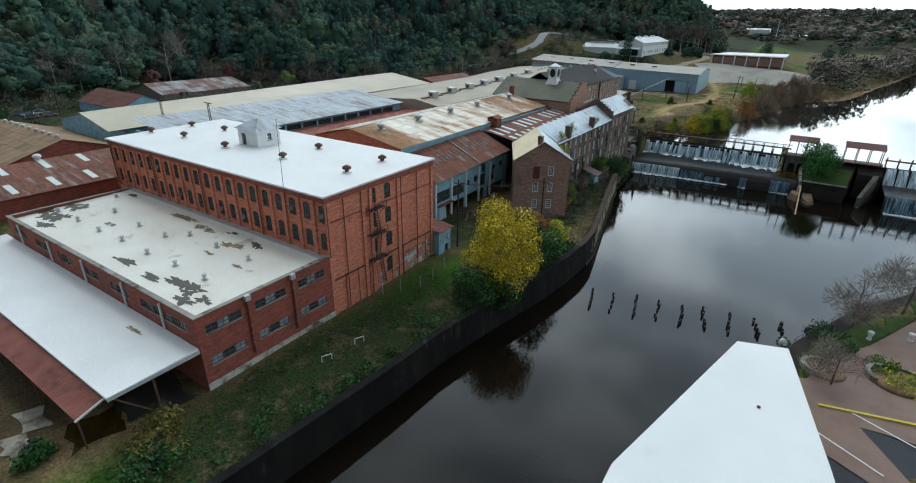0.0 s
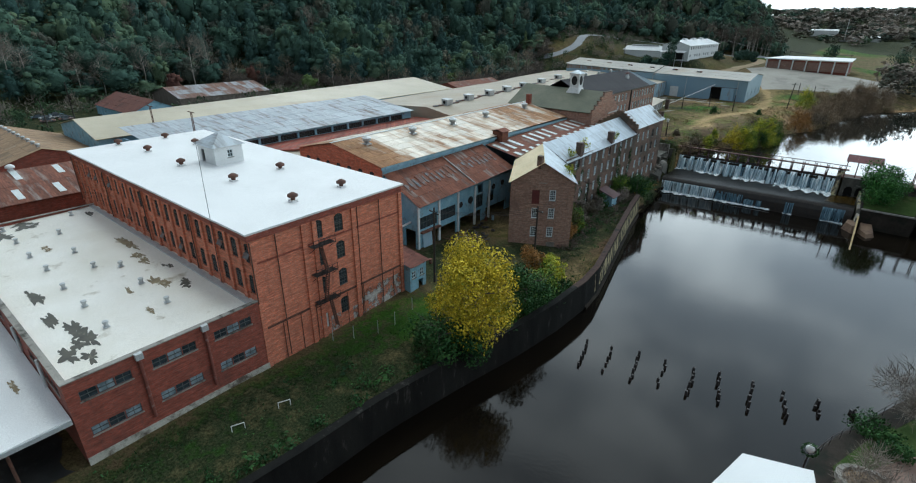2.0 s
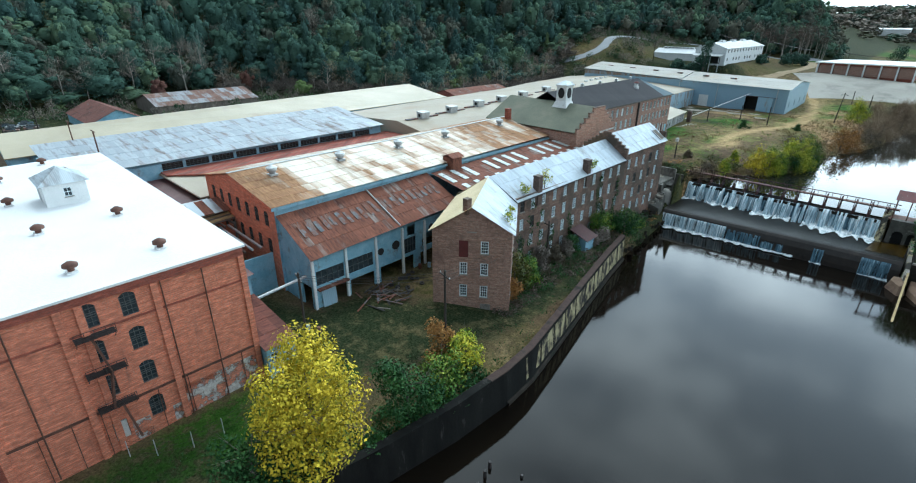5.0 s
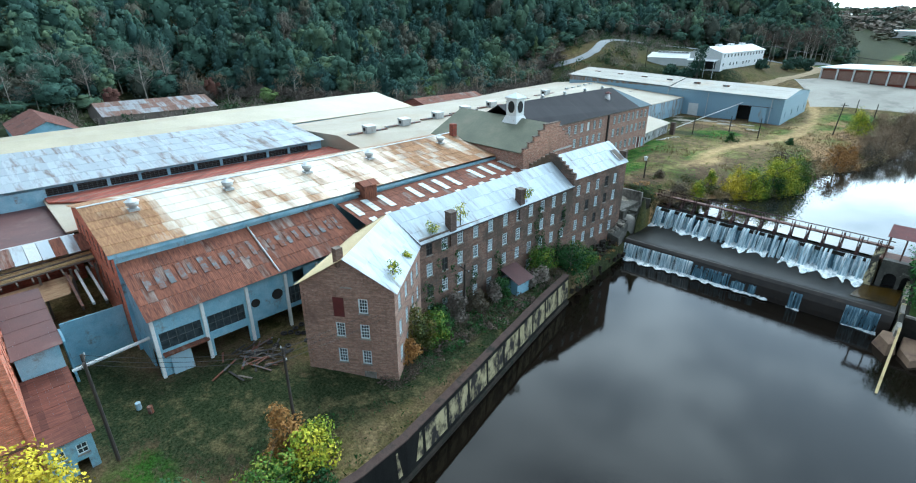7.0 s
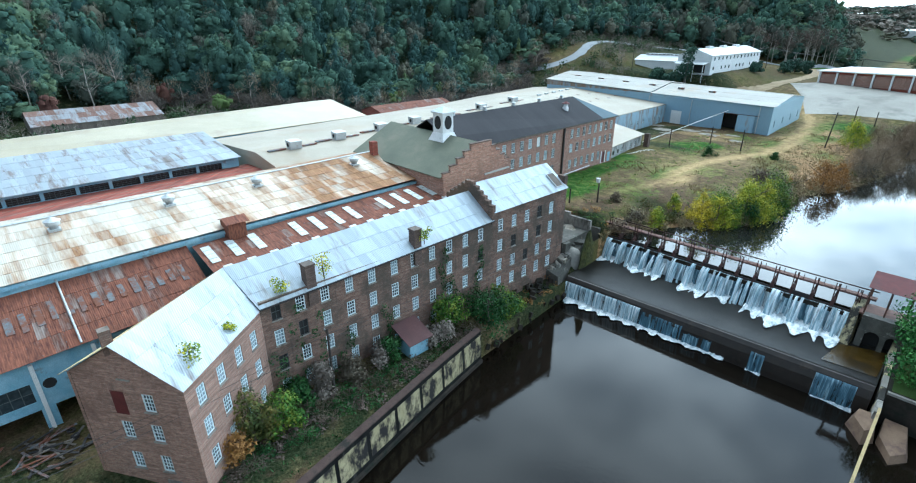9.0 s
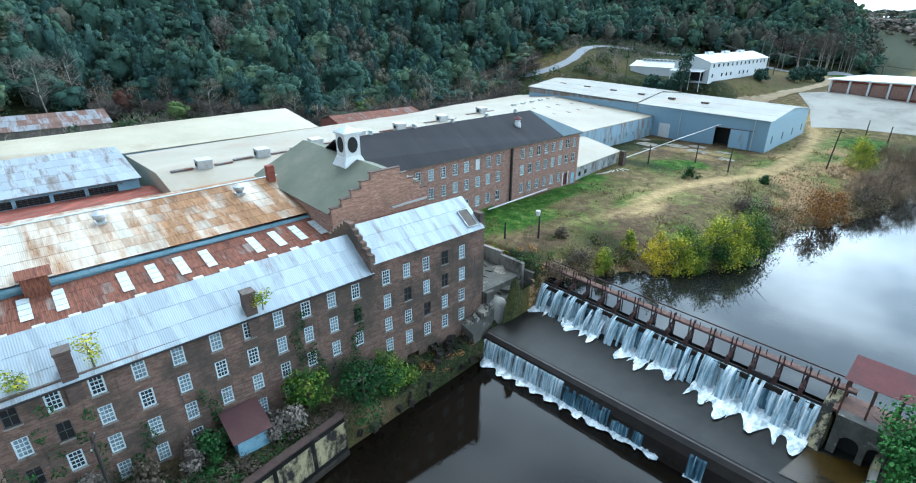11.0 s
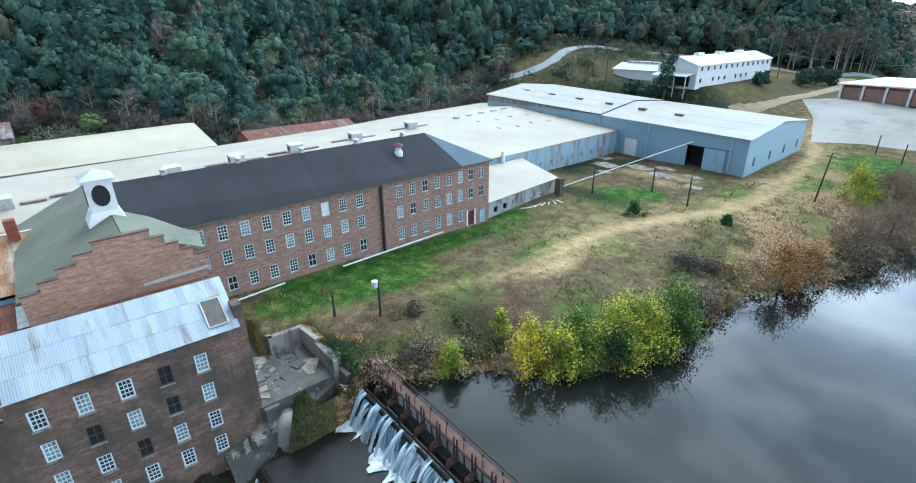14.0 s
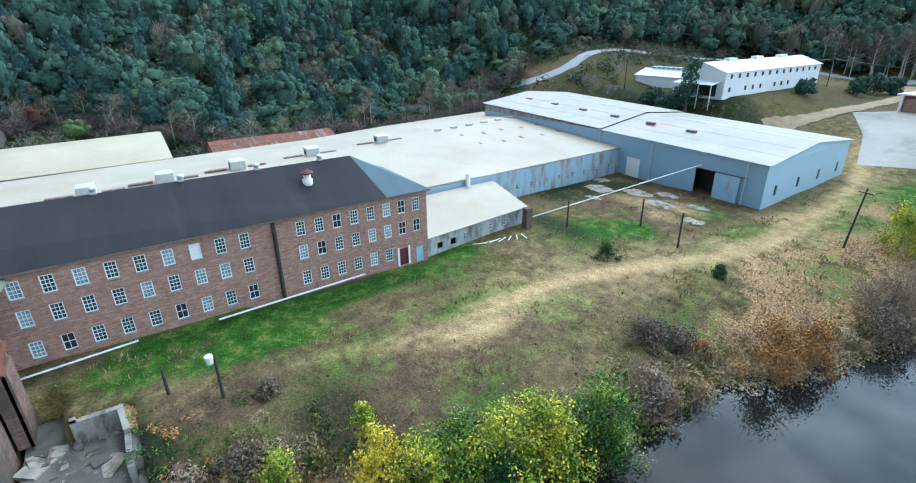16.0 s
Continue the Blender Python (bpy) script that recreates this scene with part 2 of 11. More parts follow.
def metal_sheet(name, base, rust1, rust2, amount=0.5, width=0.18, axis=1, rough=0.5, metal=0.35, scale=0.12, island=0.35, spread=None):
    """Ribbed sheet metal with rust patches; ribs repeat along the axis."""
    m, nt, b = nodes_of(name)
    p = place(nt)
    st = (0.22, 1.5, 0.35) if axis == 1 else (1.5, 0.22, 0.35)
    big = noise_of(nt, p, scale * 3, 8, 0.7, st)
    both = nt.nodes.new("ShaderNodeMath")
    nt.links.new(nt.nodes.new("ShaderNodeNewGeometry").outputs["Random Per Island"], both.inputs[0])
    nt.links.new(nt.nodes.new("ShaderNodeObjectInfo").outputs["Random"], both.inputs[1])
    wrap = nt.nodes.new("ShaderNodeMath")
    wrap.operation = "FRACT"
    nt.links.new(both.outputs[0], wrap.inputs[0])
    r = wrap.outputs[0]
    mix = nt.nodes.new("ShaderNodeMath")
    mix.operation = "MULTIPLY_ADD"
    nt.links.new(r, mix.inputs[0])
    mix.inputs[1].default_value = island
    nt.links.new(big, mix.inputs[2])
    e = 1.0 - amount + island * 0.5
    field = mix.outputs[0]
    if spread:
        sep = nt.nodes.new("ShaderNodeSeparateXYZ")
        nt.links.new(p, sep.inputs[0])
        run = nt.nodes.new("ShaderNodeMapRange")
        run.inputs["From Min"].default_value, run.inputs["From Max"].default_value = spread[0], spread[1]
        nt.links.new(sep.outputs[1], run.inputs["Value"])
        more = nt.nodes.new("ShaderNodeMath")
        more.operation = "ADD"
        nt.links.new(field, more.inputs[0])
        nt.links.new(ramp(nt, run.outputs["Result"], [(u, (v, v, v)) for u, v in spread[2]]), more.inputs[1])
        field = more.outputs[0]
    fine = noise_of(nt, p, 3.0, 5, 0.65, st)
    rust = ramp(nt, fine, [(0.3, rust1), (0.7, rust2)])
    mask = ramp(nt, field, [(max(0.0, e - 0.14), (0, 0, 0)), (min(1.0, e + 0.06), (1, 1, 1))])
    tone = ramp(nt, r, [(0, (0.8, 0.8, 0.8)), (0.6, (1.05, 1.05, 1.05)), (1, (0.92, 0.92, 0.92))])
    clean = mixc(nt, 1.0, mixc(nt, fine, base, tuple(c * 0.78 for c in base)), tone, "MULTIPLY")
    sheet = ramp(nt, r, [(0, (0.62, 0.62, 0.62)), (0.5, (1.1, 1.1, 1.1)), (1, (0.85, 0.85, 0.85))])
    worn = mixc(nt, 1.0, rust, sheet, "MULTIPLY")
    col = mixc(nt, mask, clean, worn)
    nt.links.new(col, b.inputs["Base Color"])
    rg = ramp(nt, mask, [(0, (rough, rough, rough)), (1, (0.9, 0.9, 0.9))])
    nt.links.new(rg, b.inputs["Roughness"])
    b.inputs["Metallic"].default_value = metal
    w = nt.nodes.new("ShaderNodeTexWave")
    w.bands_direction = "Y" if axis == 1 else ("X" if axis == 0 else "Z")
    w.inputs["Scale"].default_value = 0.314 / width
    nt.links.new(p, w.inputs["Vector"])
    bumped(nt, b, w.outputs["Fac"], 0.35, 0.03)
    return m


M_BRICK_RED = brick("red_brick", (0.62, 0.2, 0.11), (0.5, 0.155, 0.085), (0.46, 0.26, 0.19), (0.3, 0.1, 0.065))
M_BRICK_DARK = brick("dark_red_brick", (0.29, 0.07, 0.042), (0.22, 0.055, 0.036), (0.22, 0.11, 0.085), (0.11, 0.045, 0.036))
M_BRICK_OLD = brick("old_brick", (0.22, 0.132, 0.098), (0.155, 0.092, 0.07), (0.235, 0.195, 0.165), (0.07, 0.064, 0.052), (0.42, 0.6), streak=0.85)
M_BRICK_G = brick("weathered_brick", (0.32, 0.175, 0.13), (0.24, 0.13, 0.1), (0.36, 0.29, 0.24), (0.2, 0.13, 0.1), (0.55, 0.75), streak=0.45)
M_BRICK_WING = brick("pinkish_worn_brick", (0.33, 0.195, 0.145), (0.26, 0.15, 0.112), (0.35, 0.28, 0.23), (0.15, 0.09, 0.07), (0.52, 0.72), streak=0.45)
M_BRICK_SOOT = brick("sooty_brick", (0.13, 0.085, 0.068), (0.09, 0.06, 0.048), (0.13, 0.105, 0.09), (0.05, 0.042, 0.036))
M_WHITE_ROOF = surf("white_roof_coating", (0.77, 0.77, 0.76), (0.84, 0.84, 0.83), 0.15, (0.56, 0.56, 0.54), (0.62, 0.8), 0.1, 0.65, 0.15)
M_STAIN_ROOF = surf("stained_white_roof", (0.74, 0.7, 0.6), (0.86, 0.83, 0.76), 0.12, (0.42, 0.37, 0.27), (0.6, 0.68), 0.16, 0.5, 0.2)
M_TAN_ROOF = surf("tan_roof_coating", (0.34, 0.28, 0.16), (0.46, 0.39, 0.25), 0.06, (0.24, 0.16, 0.09), (0.55, 0.75), 0.05, 0.4, 0.2)
M_N_ROOF = surf("pale_roof_coating", (0.35, 0.3, 0.22), (0.44, 0.385, 0.295), 0.05, (0.34, 0.24, 0.14), (0.52, 0.75), 0.03, 0.65, 0.15)
M_BLUE_SHEET = metal_sheet("pale_blue_sheet", (0.42, 0.58, 0.69), (0.26, 0.15, 0.08), (0.4, 0.3, 0.22), 0.2, 0.3, 1, 0.55, 0.1)
M_BLUE_SHEET_X = metal_sheet("pale_blue_sheet_x", (0.37, 0.54, 0.68), (0.24, 0.15, 0.09), (0.38, 0.31, 0.25), 0.37, 0.3, 0, 0.55, 0.1)
M_GALV = metal_sheet("galvanised_sheet", (0.5, 0.56, 0.61), (0.2, 0.19, 0.18), (0.36, 0.33, 0.3), 0.34, 0.2, 1, 0.42, 0.3, 0.16, 0.12)
M_M_ROOF = metal_sheet("blue_grey_sheet", (0.36, 0.4, 0.435), (0.16, 0.13, 0.11), (0.27, 0.24, 0.22), 0.36, 0.2, 1, 0.5, 0.3, 0.2, 0.2)
M_STREAK_ROOF = metal_sheet("streaked_grey_sheet", (0.3, 0.31, 0.33), (0.13, 0.06, 0.045), (0.24, 0.15, 0.11), 0.5, 0.2, 1, 0.5, 0.2, 0.15, 0.3)
M_D_ROOF = metal_sheet("rust_patched_sheet", (0.68, 0.61, 0.49), (0.2, 0.085, 0.04), (0.44, 0.26, 0.12), 0.34, 0.2, 1, 0.36, 0.2, 0.05, 0.12, (80, 158, ((0.0, 0.26), (0.07, 0.24), (0.12, 0.06), (0.5, 0.09), (0.68, 0.17), (1.0, 0.25))))
M_RUST = metal_sheet("red_rust_sheet", (0.36, 0.29, 0.25), (0.08, 0.027, 0.02), (0.29, 0.115, 0.065), 0.72, 0.2, 1, 0.6, 0.1, 0.19, 0.5)
M_RUST_X = metal_sheet("red_rust_sheet_x", (0.3, 0.2, 0.17), (0.085, 0.03, 0.024), (0.2, 0.075, 0.05), 0.85, 0.2, 0, 0.6, 0.1, 0.12, 0.3)
M_MAROON = surf("maroon_roof_felt", (0.075, 0.03, 0.03), (0.12, 0.05, 0.045), 0.2, (0.17, 0.1, 0.085), (0.55, 0.75), 0.15, 0.6)
M_BROWN_ROOF = metal_sheet("brown_sheet", (0.42, 0.34, 0.24), (0.2, 0.12, 0.065), (0.38, 0.26, 0.15), 0.7, 0.3, 0, 0.7, 0.1, 0.06, 0.3)
M_SKYLIGHT = surf("translucent_panel", (0.55, 0.6, 0.6), (0.72, 0.76, 0.75), 0.8, (0.4, 0.3, 0.2), (0.6, 0.75), 0.8, 0.4, 0.1)
M_GREY_PANEL = surf("grey_blue_panel", (0.12, 0.145, 0.165), (0.2, 0.235, 0.25), 0.6, (0.17, 0.065, 0.035), (0.4, 0.56), 0.7, 0.8, 0.1)
M_DARK_ROOF = surf("dark_felt_roof", (0.016, 0.0155, 0.019), (0.03, 0.027, 0.031), 0.12, (0.05, 0.042, 0.046), (0.55, 0.8), 0.1, 0.9, 0.2, stretch=(0.35, 1.6, 0.35))
M_TEAL_ROOF = surf("slate_blue_felt", (0.06, 0.1, 0.125), (0.08, 0.125, 0.15), 0.2, None, rough=0.7)
M_GREEN_ROOF = surf("olive_felt_roof", (0.12, 0.13, 0.09), (0.17, 0.175, 0.12), 0.2, (0.2, 0.18, 0.13), (0.55, 0.8), 0.2, 0.8)
M_HOUSE_WHITE = surf("white_house_boards", (0.66, 0.68, 0.68), (0.74, 0.75, 0.75), 0.3, (0.7, 0.69, 0.66), (0.65, 0.85), 0.6, 0.6, 0.1)
M_WHITE_PAINT = surf("white_paint", (0.72, 0.73, 0.72), (0.8, 0.8, 0.79), 0.8, (0.42, 0.4, 0.36), (0.6, 0.78), 0.9, 0.6, 0.1)
M_DIRTY_WHITE = surf("dirty_white_wall", (0.3, 0.32, 0.32), (0.48, 0.49, 0.48), 0.6, (0.12, 0.115, 0.1), (0.48, 0.66), 0.5, 0.8, 0.2, stretch=(1, 1, 0.4))
M_BLUE_WALL = surf("flaking_pale_blue_paint", (0.19, 0.37, 0.49), (0.33, 0.51, 0.61), 0.5, (0.15, 0.13, 0.11), (0.55, 0.7), 0.6, 0.75, 0.3)
M_FRAME = surf("pale_window_paint", (0.66, 0.76, 0.8), (0.8, 0.87, 0.88), 1.5, None, rough=0.6, bump=0.0)
M_FRAME_DARK = surf("dark_window_steel", (0.055, 0.06, 0.06), (0.1, 0.11, 0.11), 1.5, None, rough=0.6, bump=0.0)
M_CONC = surf("weathered_concrete", (0.24, 0.225, 0.2), (0.36, 0.34, 0.3), 0.3, (0.06, 0.055, 0.045), (0.52, 0.64), 0.35, 0.9, 0.4, 0.04, stretch=(1, 1, 0.45))
M_YELLOW_CONC = surf("yellow_limewashed_wall", (0.42, 0.36, 0.2), (0.5, 0.44, 0.27), 0.5, (0.035, 0.033, 0.028), (0.46, 0.53), 0.42, 0.9, 0.4, 0.04, stretch=(1, 1, 0.4))
M_LIMEWASH = surf("blackened_yellow_limewash", (0.36, 0.31, 0.17), (0.46, 0.4, 0.24), 0.8, (0.03, 0.027, 0.026), (0.43, 0.56), 0.6, 0.9, 0.4, 0.04, stretch=(1, 1, 0.6))
M_BUFF = surf("buff_concrete", (0.15, 0.095, 0.06), (0.23, 0.155, 0.1), 0.4, (0.1, 0.06, 0.045), (0.5, 0.65), 0.5, 0.85, 0.3, 0.04)
M_COPING = surf("rusty_brown_coping", (0.055, 0.038, 0.033), (0.11, 0.075, 0.064), 0.5, (0.03, 0.028, 0.024), (0.5, 0.66), 0.5, 0.9, 0.4)
M_RIVERWALL = surf("blackened_river_wall", (0.007, 0.007, 0.007), (0.02, 0.02, 0.018), 0.35, (0.085, 0.08, 0.072), (0.6, 0.72), 0.7, 0.9, 0.5, 0.05, stretch=(1, 1, 0.25))
M_STONE = surf("dark_stone_wall", (0.024, 0.021, 0.018), (0.055, 0.045, 0.036), 0.5, (0.02, 0.023, 0.018), (0.5, 0.65), 0.4, 0.95, 0.6, 0.06)
M_WET_STONE = surf("wet_dam_stone", (0.012, 0.009, 0.007), (0.03, 0.022, 0.017), 0.5, (0.05, 0.035, 0.026), (0.58, 0.7), 0.4, 0.45, 0.5, 0.05)
M_IRON = surf("rusted_iron", (0.08, 0.04, 0.03), (0.16, 0.075, 0.05), 1.5, None, rough=0.8)
M_GATE_IRON = surf("gate_iron", (0.035, 0.02, 0.018), (0.09, 0.035, 0.028), 1.5, None, rough=0.8)
M_DARK_IRON = surf("dark_iron", (0.025, 0.022, 0.022), (0.05, 0.042, 0.04), 2.0, None, rough=0.7)
M_GALV_PLAIN = surf("dull_zinc", (0.45, 0.47, 0.48), (0.58, 0.6, 0.6), 1.5, (0.3, 0.2, 0.14), (0.6, 0.75), 1.2, 0.5, 0.1, metal=0.3)
M_WOOD = surf("grey_weathered_wood", (0.12, 0.1, 0.085), (0.2, 0.17, 0.14), 1.0, None, rough=0.9, stretch=(1, 1, 0.2))
M_POLE = surf("creosoted_pole", (0.03, 0.024, 0.02), (0.06, 0.05, 0.042), 1.0, None, rough=0.9, stretch=(1, 1, 0.2))
M_YEL_WOOD = surf("exposed_timber", (0.4, 0.3, 0.14), (0.55, 0.43, 0.22), 0.8, (0.2, 0.13, 0.06), (0.5, 0.7), 0.8, 0.85)
M_RED_PIPE = surf("rust_red_pipe", (0.16, 0.05, 0.036), (0.24, 0.08, 0.06), 0.9, (0.3, 0.24, 0.22), (0.55, 0.68), 0.9, 0.7)
M_PLINTH = surf("whitened_plinth", (0.4, 0.38, 0.32), (0.56, 0.54, 0.47), 0.6, (0.1, 0.08, 0.06), (0.46, 0.6), 0.5, 0.9, 0.3)
M_RED_RIB = surf("faded_red_sheet", (0.32, 0.1, 0.075), (0.44, 0.16, 0.12), 0.5, (0.14, 0.06, 0.045), (0.5, 0.7), 0.4, 0.6)
M_RED_PAINT = surf("red_paint", (0.085, 0.016, 0.016), (0.13, 0.024, 0.022), 0.8, (0.06, 0.02, 0.018), (0.5, 0.7), 0.5, 0.7)
M_DIRT = surf("bare_dirt", (0.25, 0.19, 0.12), (0.38, 0.3, 0.19), 0.2, (0.18, 0.15, 0.08), (0.55, 0.75), 0.3, 0.95, 0.4)
M_ASPHALT = surf("asphalt", (0.045, 0.048, 0.055), (0.06, 0.063, 0.07), 0.2, None, rough=0.85)
M_LOT = surf("bleached_concrete_lot", (0.29, 0.27, 0.23), (0.4, 0.375, 0.325), 0.05, (0.19, 0.18, 0.155), (0.5, 0.7), 0.08, 0.9)
M_ROAD = surf("grey_road", (0.27, 0.28, 0.29), (0.33, 0.34, 0.35), 0.1, None, rough=0.85)
M_PAVER = surf("brown_paver", (0.19, 0.125, 0.095), (0.26, 0.17, 0.13), 0.4, (0.2, 0.16, 0.14), (0.5, 0.7), 0.3, 0.85)
M_DEBRIS = surf("leaf_litter", (0.16, 0.1, 0.055), (0.3, 0.2, 0.11), 0.8, (0.38, 0.3, 0.2), (0.6, 0.68), 1.6, 0.95, 0.5, 0.06)


def glass_mat(name, tint, rough):
    m, nt, b = nodes_of(name)
    n = noise_of(nt, place(nt), 1.3, 2)
    nt.links.new(ramp(nt, n, [(0.35, tuple(c * 0.5 for c in tint)), (0.65, tint)]), b.inputs["Base Color"])
    b.inputs["Roughness"].default_value, b.inputs["IOR"].default_value = rough, 1.5
    return m


M_PANE = glass_mat("dusty_pane", (0.05, 0.065, 0.075), 0.22)
# panes of a lighter blue-grey
M_PANE_PALE = glass_mat("pale_pane", (0.3, 0.38, 0.42), 0.25)
# near-black colour that paints the shade inside openings
M_HOLE_SHADE = surf("painted_hole_shade", (0.012, 0.012, 0.012), (0.02, 0.019, 0.018), 1.0, None, bump=0)


def water_mat(name, deep, ripple, scale):
    m, nt, b = nodes_of(name)
    p = place(nt)
    silt = noise_of(nt, p, 0.035, 4)
    nt.links.new(ramp(nt, silt, [(0.35, deep), (0.7, tuple(c * 1.5 for c in deep))]), b.inputs["Base Color"])
    b.inputs["Roughness"].default_value, b.inputs["IOR"].default_value = 0.035, 1.33
    a, c = noise_of(nt, p, scale, 3, 0.5, (1, 2.2, 1)), noise_of(nt, p, scale * 0.12, 2)
    mul = nt.nodes.new("ShaderNodeMath")
    mul.operation = "MULTIPLY"
    nt.links.new(a, mul.inputs[0])
    nt.links.new(c, mul.inputs[1])
    bumped(nt, b, mul.outputs[0], ripple, 0.05)
    return m


M_RIVER = water_mat("dark_river_water", (0.006, 0.0045, 0.003), 0.22, 1.3)
M_APRON = surf("shallow_running_water", (0.014, 0.0135, 0.012), (0.028, 0.026, 0.023), 0.4, (0.06, 0.064, 0.064), (0.62, 0.78), 0.7, 0.3, 0.6, 0.05)
M_WETFLOOR = surf("wet_dark_concrete", (0.02, 0.021, 0.022), (0.05, 0.05, 0.05), 0.4, (0.09, 0.095, 0.1), (0.58, 0.68), 0.5, 0.3, 0.2)
M_AMBER = surf("amber_shallows", (0.03, 0.019, 0.004), (0.06, 0.036, 0.007), 0.4, (0.02, 0.016, 0.01), (0.55, 0.7), 0.5, 0.2, 0.3)
M_POND = water_mat("still_pond_water", (0.011, 0.0115, 0.0095), 0.1, 0.6)


def ground_mat():
    """Grass, soil, sand and litter, blended by what grows where, plus a masked darker ground, with torn edges."""
    m, nt, b = nodes_of("rough_ground")
    p = place(nt)
    n1, n2, n3 = noise_of(nt, p, 0.06, 6, 0.68), noise_of(nt, p, 0.45, 7, 0.72), noise_of(nt, p, 3.5, 5, 0.75)
    at = nt.nodes.new("ShaderNodeAttribute")
    at.attribute_name = "cover"
    sep = nt.nodes.new("ShaderNodeSeparateColor")
    nt.links.new(at.outputs["Color"], sep.inputs[0])

    def mask(value, soft=0.14, amount=2.0):
        sub = nt.nodes.new("ShaderNodeMath")
        sub.operation = "MULTIPLY_ADD"
        nt.links.new(n2, sub.inputs[0])
        sub.inputs[1].default_value = amount
        nt.links.new(value, sub.inputs[2])
        scale = nt.nodes.new("ShaderNodeMath")
        scale.operation = "MULTIPLY"
        scale.inputs[1].default_value = 0.5
        nt.links.new(sub.outputs[0], scale.inputs[0])
        mid = 0.25 + amount * 0.25
        return ramp(nt, scale.outputs[0], [(mid - soft * 0.5, (0, 0, 0)), (mid + soft * 0.5, (1, 1, 1))])

    rough_grass = ramp(nt, n2, [(0.3, (0.04, 0.047, 0.014)), (0.5, (0.105, 0.095, 0.034)), (0.7, (0.215, 0.165, 0.072))])
    soil = ramp(nt, n2, [(0.3, (0.075, 0.054, 0.03)), (0.7, (0.205, 0.15, 0.082))])
    col = mixc(nt, ramp(nt, n1, [(0.42, (0, 0, 0)), (0.6, (1, 1, 1))]), rough_grass, soil)
    col = mixc(nt, mask(sep.outputs[1]), col, ramp(nt, n2, [(0.3, (0.06, 0.042, 0.026)), (0.7, (0.16, 0.112, 0.064))]))
    col = mixc(nt, mask(at.outputs["Alpha"]), col, ramp(nt, n3, [(0.32, (0.1, 0.055, 0.026)), (0.52, (0.28, 0.175, 0.085)), (0.7, (0.5, 0.37, 0.22))]))
    col = mixc(nt, mask(sep.outputs[0]), col, ramp(nt, n2, [(0.3, (0.014, 0.04, 0.006)), (0.52, (0.048, 0.115, 0.014)), (0.75, (0.15, 0.165, 0.038))]))
    # much darker green-brown layer, laid by the mask
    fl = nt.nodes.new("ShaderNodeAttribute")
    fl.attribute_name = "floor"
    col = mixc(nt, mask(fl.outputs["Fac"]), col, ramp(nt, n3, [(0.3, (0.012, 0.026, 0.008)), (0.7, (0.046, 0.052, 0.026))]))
    col = mixc(nt, mask(sep.outputs[2], 0.5, 1.0), col, ramp(nt, n2, [(0.3, (0.31, 0.215, 0.1)), (0.7, (0.52, 0.38, 0.19))]))
    col = mixc(nt, 1.0, col, ramp(nt, n3, [(0.3, (0.42, 0.42, 0.42)), (0.7, (1.55, 1.55, 1.55))]), "MULTIPLY")
    nt.links.new(col, b.inputs["Base Color"])
    b.inputs["Roughness"].default_value = 1.0
    bumped(nt, b, n3, 0.9, 0.18)
    return m


M_GROUND = ground_mat()
M_GRASS = surf("mown_grass", (0.035, 0.065, 0.016), (0.07, 0.105, 0.03), 0.5, (0.12, 0.11, 0.05), (0.6, 0.75), 0.4, 1.0, 0.7, 0.1)


def foam_mat(name, dark, mid, light, thin=0.15):
    m, nt, b = nodes_of(name)
    p = place(nt)
    n = noise_of(nt, p, 2.2, 4, 0.6, (1.5, 0.12, 0.1))
    nt.links.new(ramp(nt, n, [(0.4, dark), (0.54, mid), (0.66, light)]), b.inputs["Base Color"])
    b.inputs["Roughness"].default_value = 0.35
    bumped(nt, b, n, 0.6, 0.15)
    al = noise_of(nt, p, 1.1, 5, 0.65, (1.5, 0.2, 0.16))
    nt.links.new(ramp(nt, al, [(0.36, (thin, thin, thin)), (0.5, (1, 1, 1))]), b.inputs["Alpha"])
    return m


def flaked_paint():
    """Old whitewash, worn through to the wall in patches."""
    m, nt, b = nodes_of("flaked_whitewash")
    p = place(nt)
    n = noise_of(nt, p, 0.8, 7, 0.7)
    nt.links.new(ramp(nt, noise_of(nt, p, 3.0, 5, 0.7), [(0.3, (0.42, 0.36, 0.32)), (0.7, (0.72, 0.7, 0.67))]), b.inputs["Base Color"])
    nt.links.new(ramp(nt, n, [(0.44, (0.0, 0.0, 0.0)), (0.58, (0.9, 0.9, 0.9))]), b.inputs["Alpha"])
    b.inputs["Roughness"].default_value = 0.9
    return m


M_WHITEWASH = flaked_paint()
M_FALL = foam_mat("thin_white_water", (0.04, 0.085, 0.12), (0.1, 0.19, 0.26), (0.36, 0.5, 0.58), 0.2)
M_FALL_UP = foam_mat("white_water", (0.24, 0.37, 0.45), (0.64, 0.76, 0.82), (0.93, 0.95, 0.96), 0.35)
M_FOAM = foam_mat("churned_foam", (0.5, 0.58, 0.62), (0.82, 0.86, 0.88), (0.95, 0.96, 0.96), 0.8)
for _n in M_FOAM.node_tree.nodes:
    if _n.type == "MAPPING":
        _n.inputs["Scale"].default_value = (0.8, 0.45, 0.5)
    elif _n.type == "TEX_NOISE":
        _n.inputs["Detail"].default_value = 8.0


